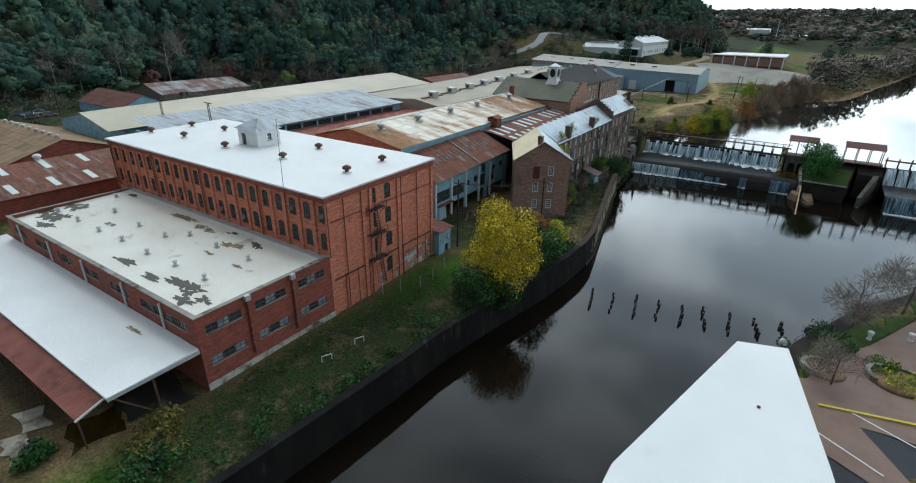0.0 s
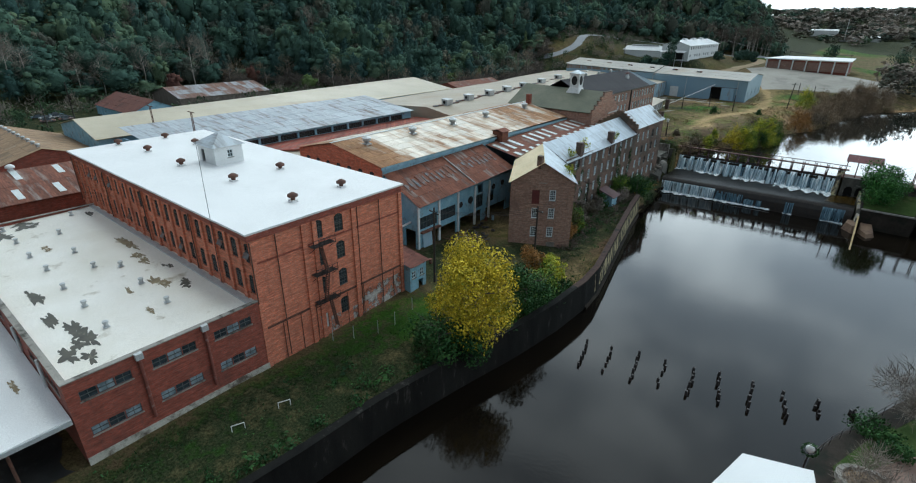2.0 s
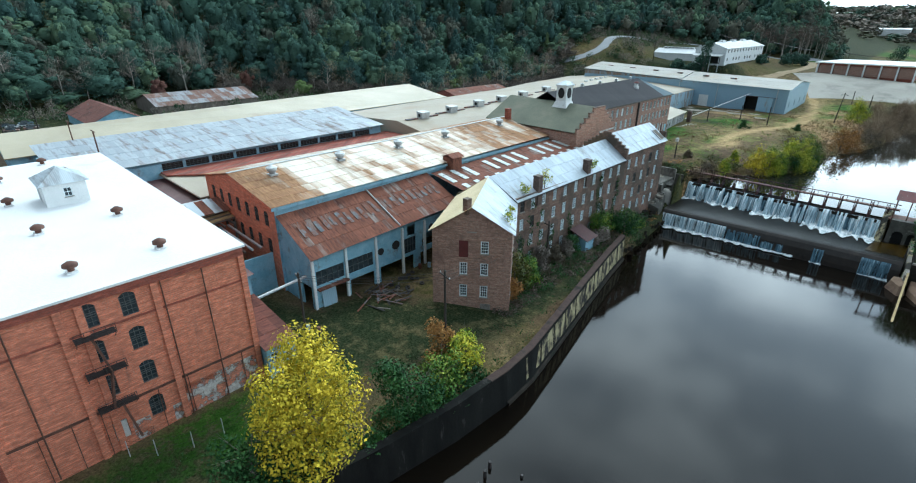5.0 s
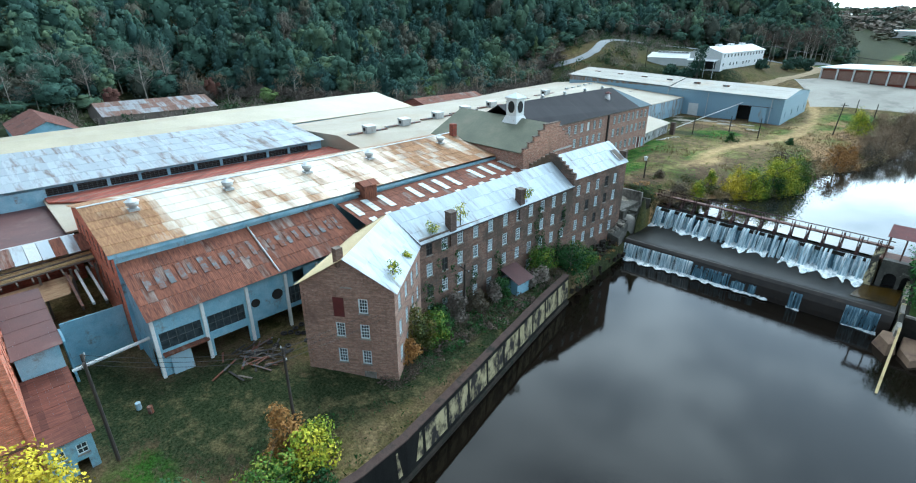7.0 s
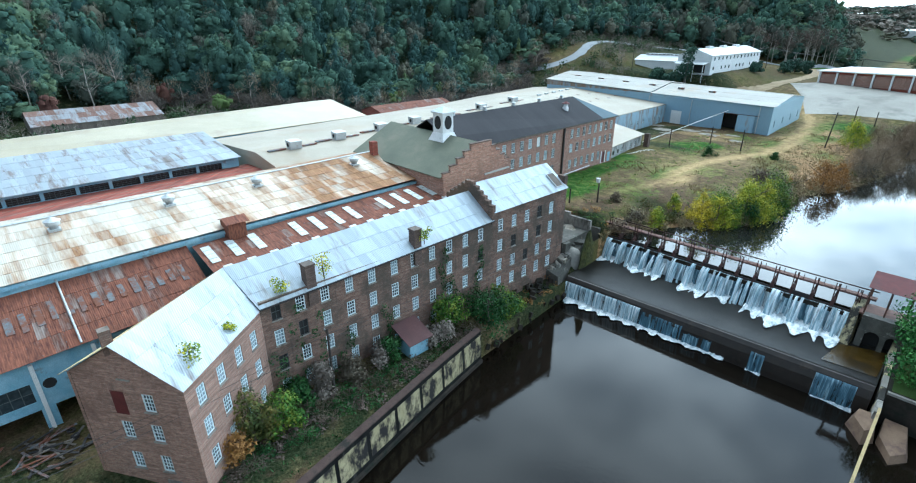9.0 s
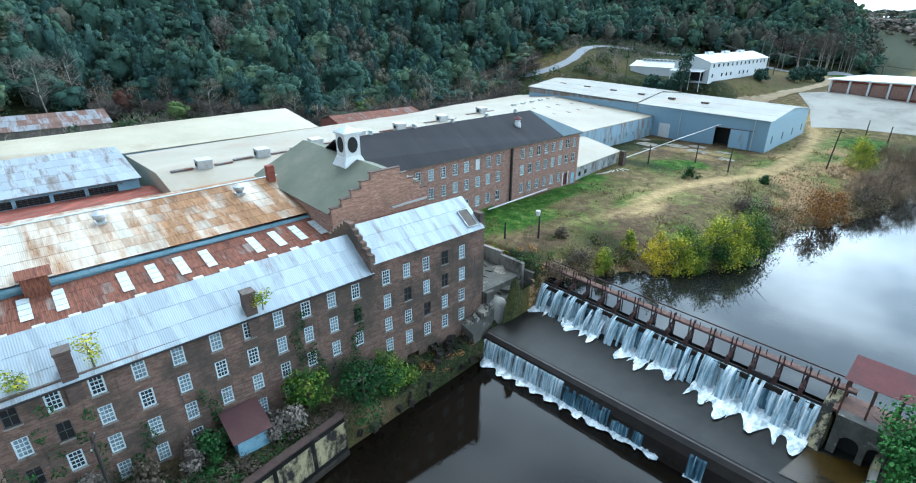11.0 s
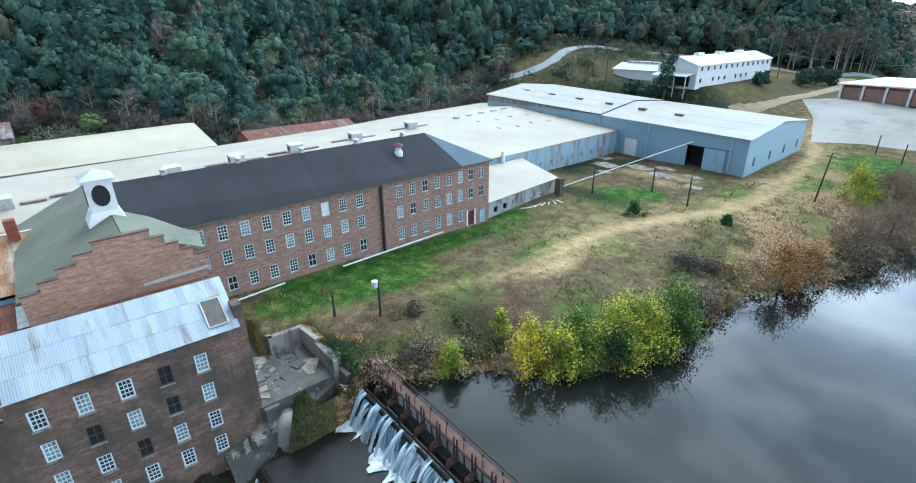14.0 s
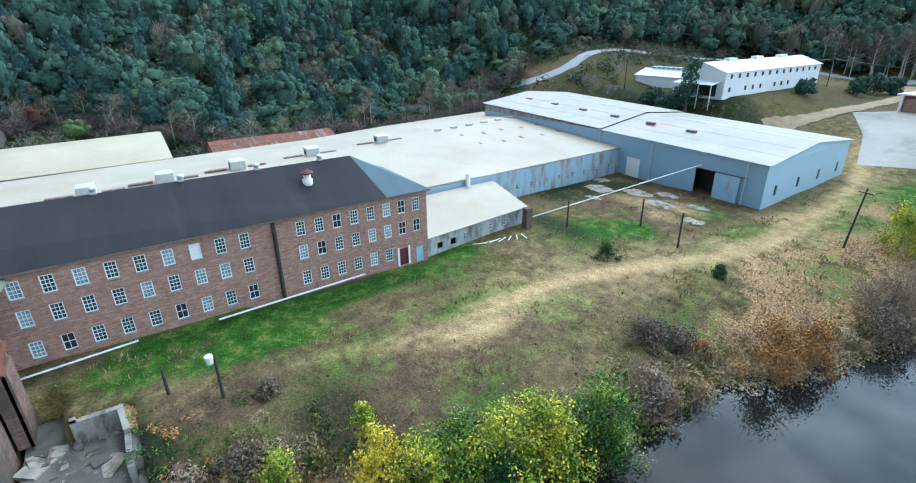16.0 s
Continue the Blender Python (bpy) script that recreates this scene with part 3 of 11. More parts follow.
# matt or wet surfaces whose gloss is weaker than plain paint's
for _m, _v in ((M_GROUND, 0.08), (M_RIVERWALL, 0.12), (M_STONE, 0.15), (M_COPING, 0.15), (M_GRASS, 0.1), (M_APRON, 0.2), (M_RIVER, 0.45), (M_POND, 0.42), (M_LIMEWASH, 0.2), (M_BRICK_OLD, 0.2), (M_DIRT, 0.1), (M_ASPHALT, 0.2)):
    for _n in _m.node_tree.nodes:
        if _n.type == "BSDF_PRINCIPLED":
            _n.inputs["Specular IOR Level"].default_value = _v


# ---- the lie of the land ----
def ease(a, b, v):
    t = np.clip((np.asarray(v, float) - a) / (b - a), 0, 1)
    return t * t * (3 - 2 * t)


def west_edge(y):
    return np.interp(y, (0, 20, 39, 49, 61, 71, 81, 90, 96, 105, 118, 132, 142, 165), (-36, -34, -32.2, -31.7, -29.8, -27.8, -26.5, -26.1, -26.6, -28.5, -31.4, -34.4, -36.2, -38))


def east_edge(y):
    return np.interp(y, (0, 20, 33, 58, 64, 73, 91, 110, 130, 150, 170), (-6, -5, -3.6, 2.6, 7, 8.2, 17, 30, 42, 50, 58))


def shore(y):
    return np.interp(y, (176, 182, 187, 194, 199.5, 203, 209, 217, 222, 227, 235.5, 241, 246, 251, 256, 263, 286, 300, 318, 342, 500, 600, 1200), (-38, -36.5, -34, -29.6, -24.6, -21.2, -19.9, -18.6, -19, -18.4, -17.5, -16.4, -13.6, -12.8, -11, -9.3, -6.6, -5, 2, 22, 60, 82, 200))


def far_shore(y):
    return np.interp(y, (170, 182, 260, 420, 600, 1200), (60, 62, 105, 170, 260, 420))


def gz(x, y):
    """The height of the ground."""
    x, y = np.asarray(x, float), np.asarray(y, float)
    low = 2.9 + 6.5 * ease(-60, -125, x) + 1.0 * ease(50, 75, y) * ease(-36, -48, x)
    bank = 10.2 + 0.6 * ease(-40, -70, x)
    w = np.where(x > -44.5, ease(170.3, 172.3, y), ease(158, 169, y))
    low = np.where((y > 142) & (x > -44.5), low - 1.9 * ease(142, 150, y), low)
    z = low * (1 - w) + bank * w
    into = x - shore(y)
    z = np.where(y > 174, np.minimum(z, 7.2 + np.clip(-into, -3, 14) * np.where(into > 0, 0.4, 0.21 + 0.35 * (1 - ease(184, 196, y)))), z)
    z = np.where((x > -51.0) & (x < -38.9) & (y > 169.5) & (y < 178.9) | (x > -56.5) & (x < -50.9) & (y > 169.5) & (y < 173.2), 3.0, z)
    z = z + 24 * ease(-75, -185, x) * ease(295, 380, y) + 3 * ease(320, 420, y) * ease(0, -60, x)
    toe = np.interp(y, (0, 165, 215), (-240, -238, -185))
    hill = 46 * ease(0, 155, toe - x) + 12 * ease(-330, -520, x)
    z = z + np.where(x < -185, hill * (1 - 0.35 * ease(480, 800, y)), 0)
    z = z + 36 * ease(-60, -112, x + 0.16 * np.clip(y - 545, 0, 300)) * ease(485, 545, y) * (1 - ease(640, 760, y))
    z = z + 8 * ease(520, 800, y) * ease(0, -100, x)
    z = z + 7.0 * ease(335, 392, y) * ease(40, -15, x) * ease(-160, -110, x) * (1 - ease(480, 560, y))
    knoll = ease(338, 354, y) * ease(-71, -87, x) * ease(-200, -165, x) * (1 - ease(432, 465, y))
    z = np.where(z < 24.2, z + (24.2 - z) * knoll, z)
    over = x - far_shore(y)
    z = np.where((y > 182) & (over > 0), 7.2 + np.clip(over, 0, 14) * 0.2, z)
    z = np.where((y > 950) & (x > -600), np.maximum(z, 7.2 + 14 * ease(950, 1150, y) + 52 * ease(1150, 1750, y)), z)
    inside = (x > west_edge(y)) & (x < east_edge(y) + 1.0) & (y < 181)
    z = np.where(inside, -3.0, z)
    east = 3.0 + 6.5 * ease(150, 178, y)
    z = np.where((x >= east_edge(y) + 1.0) & (y <= 182), east, z)
    z = z + 0.18 * np.sin(x * 0.21 + 1.3 * np.sin(y * 0.13)) * np.cos(y * 0.17) * np.where(inside, 0, 1)
    return z


def ground_at(x, y):
    return float(gz(x, y))


us = np.concatenate([np.arange(-900, -220, 20), np.arange(-220, -120, 6), np.arange(-120, -31, 2.0), [-30.3, -29.95], np.arange(-28, 70, 2.0), np.arange(70, 200, 10), np.arange(200, 1001, 50), np.arange(1150, 2600, 200)])
vs = np.concatenate([np.arange(-160, -20, 10), np.arange(-20, 172, 2.0), np.arange(172, 300, 1.25), np.arange(300, 350, 2.5), np.arange(350, 620, 8), np.arange(620, 1500, 40), np.arange(1500, 3300, 150)])
gu, gv = np.meshgrid(us, vs)
gx = gu + (west_edge(np.minimum(gv, 165)) + 30) * np.clip(1 - np.abs(gu + 30.1) / 30, 0, 1)
gh = gz(gx, gv)
nu = len(us)
quads = [(r * nu + c, r * nu + c + 1, (r + 1) * nu + c + 1, (r + 1) * nu + c) for r in range(len(vs) - 1) for c in range(nu - 1)]
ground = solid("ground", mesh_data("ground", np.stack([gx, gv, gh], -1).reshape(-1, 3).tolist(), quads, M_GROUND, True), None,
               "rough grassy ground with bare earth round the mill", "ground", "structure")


def line_distance(px, py, pts):
    best = np.full(px.shape, 1e9)
    for (xa, ya), (xb, yb) in zip(pts, pts[1:]):
        t = np.clip(((px - xa) * (xb - xa) + (py - ya) * (yb - ya)) / ((xb - xa) ** 2 + (yb - ya) ** 2), 0, 1)
        best = np.minimum(best, np.hypot(px - xa - t * (xb - xa), py - ya - t * (yb - ya)))
    return best


def blot(px, py, x, y, rx, ry):
    return np.clip(1.35 - np.hypot((px - x) / rx, (py - y) / ry), 0, 1)


TRACK = [(-52, 178), (-47.6, 195), (-45.6, 201), (-43.9, 207), (-43.2, 214), (-44.1, 221), (-44.4, 230), (-43.8, 238), (-41.4, 247), (-38.4, 257), (-34.8, 266), (-33.4, 276), (-34.2, 290), (-35.6, 306), (-38.9, 325), (-42, 341), (-50, 362)]
cover = np.zeros((*gx.shape, 4))
for x, y, rx, ry in ((-60, 202, 4.5, 9), (-60.5, 216, 4, 8), (-63, 229, 5, 5), (-54, 192, 5, 12), (-57, 180, 6, 6), (-38.5, 279, 3.4, 9), (-56, 255, 7, 8), (-35, 316, 4, 12),
                     (-30, 300, 6, 10), (-40, 40, 7, 34), (-42, 60, 5, 14), (-44, 12, 5, 6), (-52, 262, 6, 6), (-46, 222, 4, 10), (14, 78, 10, 14), (-36, 130, 2.0, 4), (-42, 76, 4, 3), (-40, 92, 2, 2), (0, 520, 60, 60), (10, 460, 22, 24), (34, 640, 40, 60), (-60, 735, 50, 40), (-50, 950, 70, 170), (-60, 500, 30, 20), (-25, 330, 14, 14)):
    cover[..., 0] = np.maximum(cover[..., 0], blot(gx, gv, x, y, rx, ry))
for x, y, rx, ry in ((-40, 212, 7, 16), (-36, 200, 6, 10), (-62, 276, 24, 16), (-46, 84, 18, 14), (-34, 108, 6, 8), (-72, 14, 34, 10), (-45, 186, 5, 10), (-37, 224, 4, 8), (-50, 286, 8, 8), (-60, 292, 20, 5)):
    cover[..., 1] = np.maximum(cover[..., 1], blot(gx, gv, x, y, rx, ry))
dist = line_distance(gx, gv, TRACK)
field = ((gx > -62) & (gx < shore(gv) - 3) & (gv > 178) & (gv < 330)) * np.clip(0.3 + 0.14 * np.sin(gx * 0.31 + gv * 0.17) + 0.1 * np.sin(gv * 0.23 - gx * 0.12), 0, 1)
cover[..., 0] = np.maximum(cover[..., 0], field)
cover[..., 0] = np.maximum(cover[..., 0], np.where((gv > 178) & (gv < 224), np.clip(1.2 - np.abs(gx + 60.2 - (gv - 200) * 0.02) / 4.2, 0, 1), 0))
cover[..., 2] = np.maximum(np.clip(1.15 - dist / 2.9, 0, 1) * np.interp(gv, (195, 224), (0.1, 1.0)), np.maximum(blot(gx, gv, -41, 258 - 40, 2.5, 8), blot(gx, gv, -38, 292, 4, 6) * 0.9))
halo = np.clip(1.1 - dist / 10.0, 0, 1) * np.interp(gv, (206, 226), (0.0, 0.4))
cover[..., 2] = np.maximum(cover[..., 2], halo)
yard_path = line_distance(gx, gv, [(-36, 72), (-39, 80), (-42, 88), (-36, 96), (-33, 104)])
cover[..., 2] = np.maximum(cover[..., 2], np.clip(0.25 - yard_path / 3.2, 0, 1))
cover[..., 2] = np.maximum(cover[..., 2], 0.62 * np.maximum(blot(gx, gv, -50, 14, 5, 6), np.max([blot(gx, gv, x, y, rx, ry) for x, y, rx, ry in ((-62, 277, 6, 4), (-53, 274, 5, 3), (-54, 281, 6, 3.5), (-38, 270, 3, 2.4))], axis=0)))
for x, y, rx, ry in ((-20, 245, 7, 12), (-27, 268, 6, 12), (-24, 292, 8, 16), (-30, 312, 7, 12), (-15, 246, 8, 22), (-18, 234, 6, 12), (-20, 262, 8, 14), (-12, 280, 8, 16), (-30, 192, 6, 5)):
    cover[..., 3] = np.maximum(cover[..., 3], blot(gx, gv, x, y, rx, ry))
cover[..., 3] = np.maximum(cover[..., 3], np.where(gv > 176, np.clip(1.2 - np.abs(gx - shore(gv)) / 3.5, 0, 1), 0))
# mask of the darker ground: woods, yard, river bank and single blots
dark_ground_mask = np.clip((np.interp(gv, (-100, 60, 190, 205, 330, 345, 470, 494, 515, 900, 1000), (-196, -196, -180, -150, -150, -186, -186, -100, -60, -60, 3000)) - gx) / 14 + 0.5, 0, 1)
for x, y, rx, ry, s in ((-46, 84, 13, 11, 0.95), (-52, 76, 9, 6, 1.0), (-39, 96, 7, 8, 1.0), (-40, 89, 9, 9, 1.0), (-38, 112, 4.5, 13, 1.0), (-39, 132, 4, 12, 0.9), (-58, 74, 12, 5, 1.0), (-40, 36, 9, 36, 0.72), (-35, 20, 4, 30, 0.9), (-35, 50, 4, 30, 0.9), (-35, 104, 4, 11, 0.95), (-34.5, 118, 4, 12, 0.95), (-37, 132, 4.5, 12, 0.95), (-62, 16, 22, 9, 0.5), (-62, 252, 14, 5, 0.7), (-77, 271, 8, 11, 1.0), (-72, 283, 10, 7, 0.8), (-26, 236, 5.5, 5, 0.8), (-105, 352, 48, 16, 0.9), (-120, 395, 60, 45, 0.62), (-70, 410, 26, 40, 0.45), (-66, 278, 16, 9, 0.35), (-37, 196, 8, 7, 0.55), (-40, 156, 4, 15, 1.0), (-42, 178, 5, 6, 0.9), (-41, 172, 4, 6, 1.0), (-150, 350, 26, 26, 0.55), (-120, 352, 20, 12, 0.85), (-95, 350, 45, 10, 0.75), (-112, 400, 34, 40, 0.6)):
    dark_ground_mask = np.maximum(dark_ground_mask, s * blot(gx, gv, x, y, rx, ry))
dark_ground_mask = np.maximum(dark_ground_mask, 0.8 * blot(gx, gv, -160, 430, 60, 75) * (gx < -106))
ground.data.attributes.new("floor", "FLOAT", "POINT").data.foreach_set("value", dark_ground_mask.astype(np.float32).ravel())
layer = ground.data.color_attributes.new("cover", "FLOAT_COLOR", "POINT")
layer.data.foreach_set("color", cover.astype(np.float32).ravel())


def sheet_on_ground(name, outline, mat, label, category, lift=0.06, step=3.0, kind="structure"):
    """A thin sheet draped over the ground inside a polygon."""
    bm = bmesh.new()
    f = bm.faces.new([bm.verts.new((x, y, 0)) for x, y in outline])
    xs, ys = [p[0] for p in outline], [p[1] for p in outline]
    for axis, lo, hi in ((0, min(xs), max(xs)), (1, min(ys), max(ys))):
        k = lo + step
        while k < hi:
            no = (1, 0, 0) if axis == 0 else (0, 1, 0)
            bmesh.ops.bisect_plane(bm, geom=bm.verts[:] + bm.edges[:] + bm.faces[:], plane_co=(k, k, 0), plane_no=no)
            k += step
    for v in bm.verts:
        v.co.z = ground_at(v.co.x, v.co.y) + lift
    bmesh.ops.recalc_face_normals(bm, faces=bm.faces)
    if sum(fc.normal.z for fc in bm.faces) < 0:
        bmesh.ops.reverse_faces(bm, faces=bm.faces)
    me = bpy.data.meshes.new(name)
    bm.to_mesh(me)
    bm.free()
    me.materials.append(mat)
    return tagged(new(name, me), label, category, "", kind)


def ribbon(name, pts, width, mat, label, category, lift=0.08):
    """A strip of road along a bent line, with ragged edges."""
    rnd = random.Random(len(pts) * 7 + int(width * 10))
    line = []
    for (x0, y0), (x1, y1) in zip(pts, pts[1:]):
        n = max(2, int(math.hypot(x1 - x0, y1 - y0) / 2.5))
        line += [(x0 + (x1 - x0) * i / n, y0 + (y1 - y0) * i / n) for i in range(n)]
    line.append(pts[-1])
    line = np.array(line)
    for _ in range(6):
        line[1:-1] = (line[:-2] + 2 * line[1:-1] + line[2:]) / 4
    g = Geo()
    rows = []
    for i, (x, y) in enumerate(line):
        d = line[min(i + 1, len(line) - 1)] - line[max(i - 1, 0)]
        d = d / (np.hypot(*d) + 1e-9)
        w0, w1 = width / 2 * rnd.uniform(0.82, 1.15), width / 2 * rnd.uniform(0.82, 1.15)
        rows.append([(x - d[1] * s, y + d[0] * s) for s in (w0, w0 / 3, -w1 / 3, -w1)])
    v = [(x, y, ground_at(x, y) + lift) for r in rows for x, y in r]
    f = [(i * 4 + k + 1, i * 4 + k, (i + 1) * 4 + k, (i + 1) * 4 + k + 1) for i in range(len(rows) - 1) for k in range(3)]
    g.add(v, f)
    return solid(name, g, mat, label, category, "structure")


solid("river", Geo().add([(-60, -160, WATER), (90, -160, WATER), (90, 182, WATER), (-60, 182, WATER)], [(0, 1, 2, 3)]), M_RIVER,
      "dark slow river water below the dam", "water", "structure")
solid("mill_pond", Geo().add([(-42, 180.6, POND), (420, 180.6, POND), (600, 1200, POND), (-42, 1200, POND)], [(0, 1, 2, 3)]), M_POND,
      "still pond water above the dam, reflecting the sky", "water", "structure")

# retaining wall along the river, with a coping and pilaster strips
g, cap, cap_mill = Geo(), Geo(), Geo()
ys = np.arange(-60, 143, 3.0)
wall_top = lambda y: 3.4 + 0.5 * float(ease(60, 100, y))
for a, b in zip(ys, ys[1:]):
    xa, xb = float(west_edge(a)), float(west_edge(b))
    ta, tb = wall_top(a), wall_top(b)
    g.add([(xa + 0.5, a, -3), (xb + 0.5, b, -3), (xb + 0.2, b, tb), (xa + 0.2, a, ta), (xa - 0.6, a, -3), (xb - 0.6, b, -3), (xb - 0.6, b, tb), (xa - 0.6, a, ta)],
          [(0, 1, 2, 3), (3, 2, 6, 7), (5, 4, 7, 6), (0, 3, 7, 4), (1, 5, 6, 2)])
    (cap if a < 86 else cap_mill).add([(xa + 0.32, a, ta), (xb + 0.32, b, tb), (xb - 0.7, b, tb), (xa - 0.7, a, ta), (xa + 0.32, a, ta + 0.18), (xb + 0.32, b, tb + 0.18), (xb - 0.7, b, tb + 0.18), (xa - 0.7, a, ta + 0.18)],
            [(0, 1, 5, 4), (1, 2, 6, 5), (2, 3, 7, 6), (3, 0, 4, 7), (4, 5, 6, 7)])
rw = thing("retaining_wall", (-30, 80, 0), "stained concrete retaining wall along the river with peeling lime wash", "retaining wall", "", "structure")
part("wall_body", g, M_RIVERWALL, rw)
part("coping", cap, M_RIVERWALL, rw)
part("coping", cap_mill, M_COPING, rw, "rusty brown coping")
ledge = Geo()
for a, b in zip(np.arange(90, 141, 3.0), np.arange(93, 144, 3.0)):
    xa, xb = float(west_edge(a)) + 0.45, float(west_edge(b)) + 0.45
    ledge.add([(xa, a, -3), (xb, b, -3), (xb, b, -0.9), (xa, a, -0.9), (xa + 0.35, a, -3), (xb + 0.35, b, -3), (xb + 0.3, b, -1.0), (xa + 0.3, a, -1.0)], [(3, 7, 6, 2), (4, 5, 6, 7)])
part("footing", ledge, M_STONE, rw, "dark stone footing at the waterline")
limewash = Geo()
for a, b in zip(np.arange(94.5, 137, 4.7), np.arange(98.7, 142, 4.7)):
    xa, xb = float(west_edge(a)), float(west_edge(b))
    limewash.add([(xa + 0.44, a, -0.3), (xb + 0.44, b, -0.3), (xb + 0.25, b, wall_top(b) - 0.7), (xa + 0.25, a, wall_top(a) - 0.7)], [(0, 1, 2, 3)])
part("limewash", limewash, M_LIMEWASH, rw, "flaking yellow lime wash with black stains")

# quay wall of the far bank
g = Geo()
for a, b in zip(np.arange(-60, 176, 4.0), np.arange(-56, 180, 4.0)):
    xa, xb = float(east_edge(a)), float(east_edge(b))
    g.add([(xa, a, -3), (xb, b, -3), (xb, b, 3.2), (xa, a, 3.2), (xa + 2.4, a, 3.2), (xb + 2.4, b, 3.2)], [(1, 0, 3, 2), (2, 3, 4, 5)])
solid("quay_wall", g, M_STONE, "low dark stone quay along the town bank", "quay wall", "structure")


# ---- walls with openings ----
def wall_mesh(g, p0, p1, z0, z1, holes=(), thick=0.4, inset=None):
    """A wall from p0 to p1 (its outer face to the right of that way) with holes (u0, v0, u1, v1) through it."""
    p0, p1 = Vector((*p0, 0)), Vector((*p1, 0))
    d = p1 - p0
    L = d.length
    d.normalize()
    n = Vector((d.y, -d.x, 0))
    us_ = sorted({0.0, L, *[min(max(h[k], 0), L) for h in holes for k in (0, 2)]})
    vs_ = sorted({z0, z1, *[min(max(h[k], z0), z1) for h in holes for k in (1, 3)]})
    pt = lambda u, v, k: p0 + d * u + Vector((0, 0, v)) - n * (thick if k else 0)
    cu, cv = list(zip(us_, us_[1:])), list(zip(vs_, vs_[1:]))
    full = [[not any(h[0] < (ua + ub) / 2 < h[2] and h[1] < (va + vb) / 2 < h[3] for h in holes) for va, vb in cv] for ua, ub in cu]
    for i, (ua, ub) in enumerate(cu):
        for j, (va, vb) in enumerate(cv):
            if not full[i][j]:
                continue
            f = [(0, 1, 2, 3), (5, 4, 7, 6)]
            if j == len(cv) - 1 or not full[i][j + 1]:
                f.append((3, 2, 6, 7))
            if j == 0 or not full[i][j - 1]:
                f.append((1, 0, 4, 5))
            if i and not full[i - 1][j]:
                f.append((0, 3, 7, 4))
            if i < len(cu) - 1 and not full[i + 1][j]:
                f.append((2, 1, 5, 6))
            g.add([pt(ua, va, 0), pt(ub, va, 0), pt(ub, vb, 0), pt(ua, vb, 0), pt(ua, va, 1), pt(ub, va, 1), pt(ub, vb, 1), pt(ua, vb, 1)], f)
    return d, n


WINDOWS = {}


def window_kit(style):
    """Shared meshes of one kind of window: frame, pane, sill and, for an arch, its brick head. x along the wall, y outwards."""
    if style in WINDOWS:
        return WINDOWS[style]
    w, h, cols, rows, fm, pm, arch, frame_w, bm_ = style
    fr, pane, sill = Geo(), Geo(), Geo()
    k = frame_w
    iw, ih = w - 2 * k, h - 2 * k
    bars_x = [(-w / 2, -w / 2 + k), (w / 2 - k, w / 2)] + [(-iw / 2 + iw * i / cols - 0.026, -iw / 2 + iw * i / cols + 0.026) for i in range(1, cols)]
    bars_z = [(0, k), (h - k, h), (h / 2 - 0.035, h / 2 + 0.035)] + [(k + ih * j / rows - 0.026, k + ih * j / rows + 0.026) for j in range(1, rows) if abs(k + ih * j / rows - h / 2) > 0.08]
    bars_x.sort()
    bars_z.sort()
    lines_x, lines_z = [v for b_ in bars_x for v in b_], [v for b_ in bars_z for v in b_]
    open_at = lambda i, j: i % 2 == 1 and j % 2 == 1
    nx_, nz_ = len(lines_x) - 1, len(lines_z) - 1
    for i in range(nx_):
        for j in range(nz_):
            if open_at(i, j):
                continue
            xa, xb, za, zb = lines_x[i], lines_x[i + 1], lines_z[j], lines_z[j + 1]
            f = [(0, 1, 2, 3)]
            for (di, dj), q in (((0, -1), (1, 0, 4, 5)), ((0, 1), (3, 2, 6, 7)), ((-1, 0), (0, 3, 7, 4)), ((1, 0), (2, 1, 5, 6))):
                if not (0 <= i + di < nx_ and 0 <= j + dj < nz_) or open_at(i + di, j + dj):
                    f.append(q)
            fr.add([(xb, -0.07, za), (xa, -0.07, za), (xa, -0.07, zb), (xb, -0.07, zb), (xb, -0.17, za), (xa, -0.17, za), (xa, -0.17, zb), (xb, -0.17, zb)], f)
    fr.weld()
    pane.box(-iw / 2, -0.15, k, iw / 2, -0.135, h - k)
    sill.box(-w / 2 - 0.1, -0.05, -0.14, w / 2 + 0.1, 0.09, 0.0)
    head = None
    if arch:
        head = Geo()
        n = 8
        xs = [-w / 2 + w * i / n for i in range(n + 1)]
        zs = [h - arch + arch * (1 - (2 * x / w) ** 2) for x in xs]
        for i in range(n):
            head.add([(xs[i], -0.02, zs[i]), (xs[i + 1], -0.02, zs[i + 1]), (xs[i + 1], -0.02, h + 0.02), (xs[i], -0.02, h + 0.02),
                      (xs[i], -0.3, zs[i]), (xs[i + 1], -0.3, zs[i + 1])], [(0, 1, 2, 3), (1, 0, 4, 5)])
    kit = (fr.mesh("window_frame", fm), pane.mesh("pane", pm), sill.mesh("window_sill", bm_), head.mesh("arch_head", bm_) if head else None)
    WINDOWS[style] = kit
    return kit


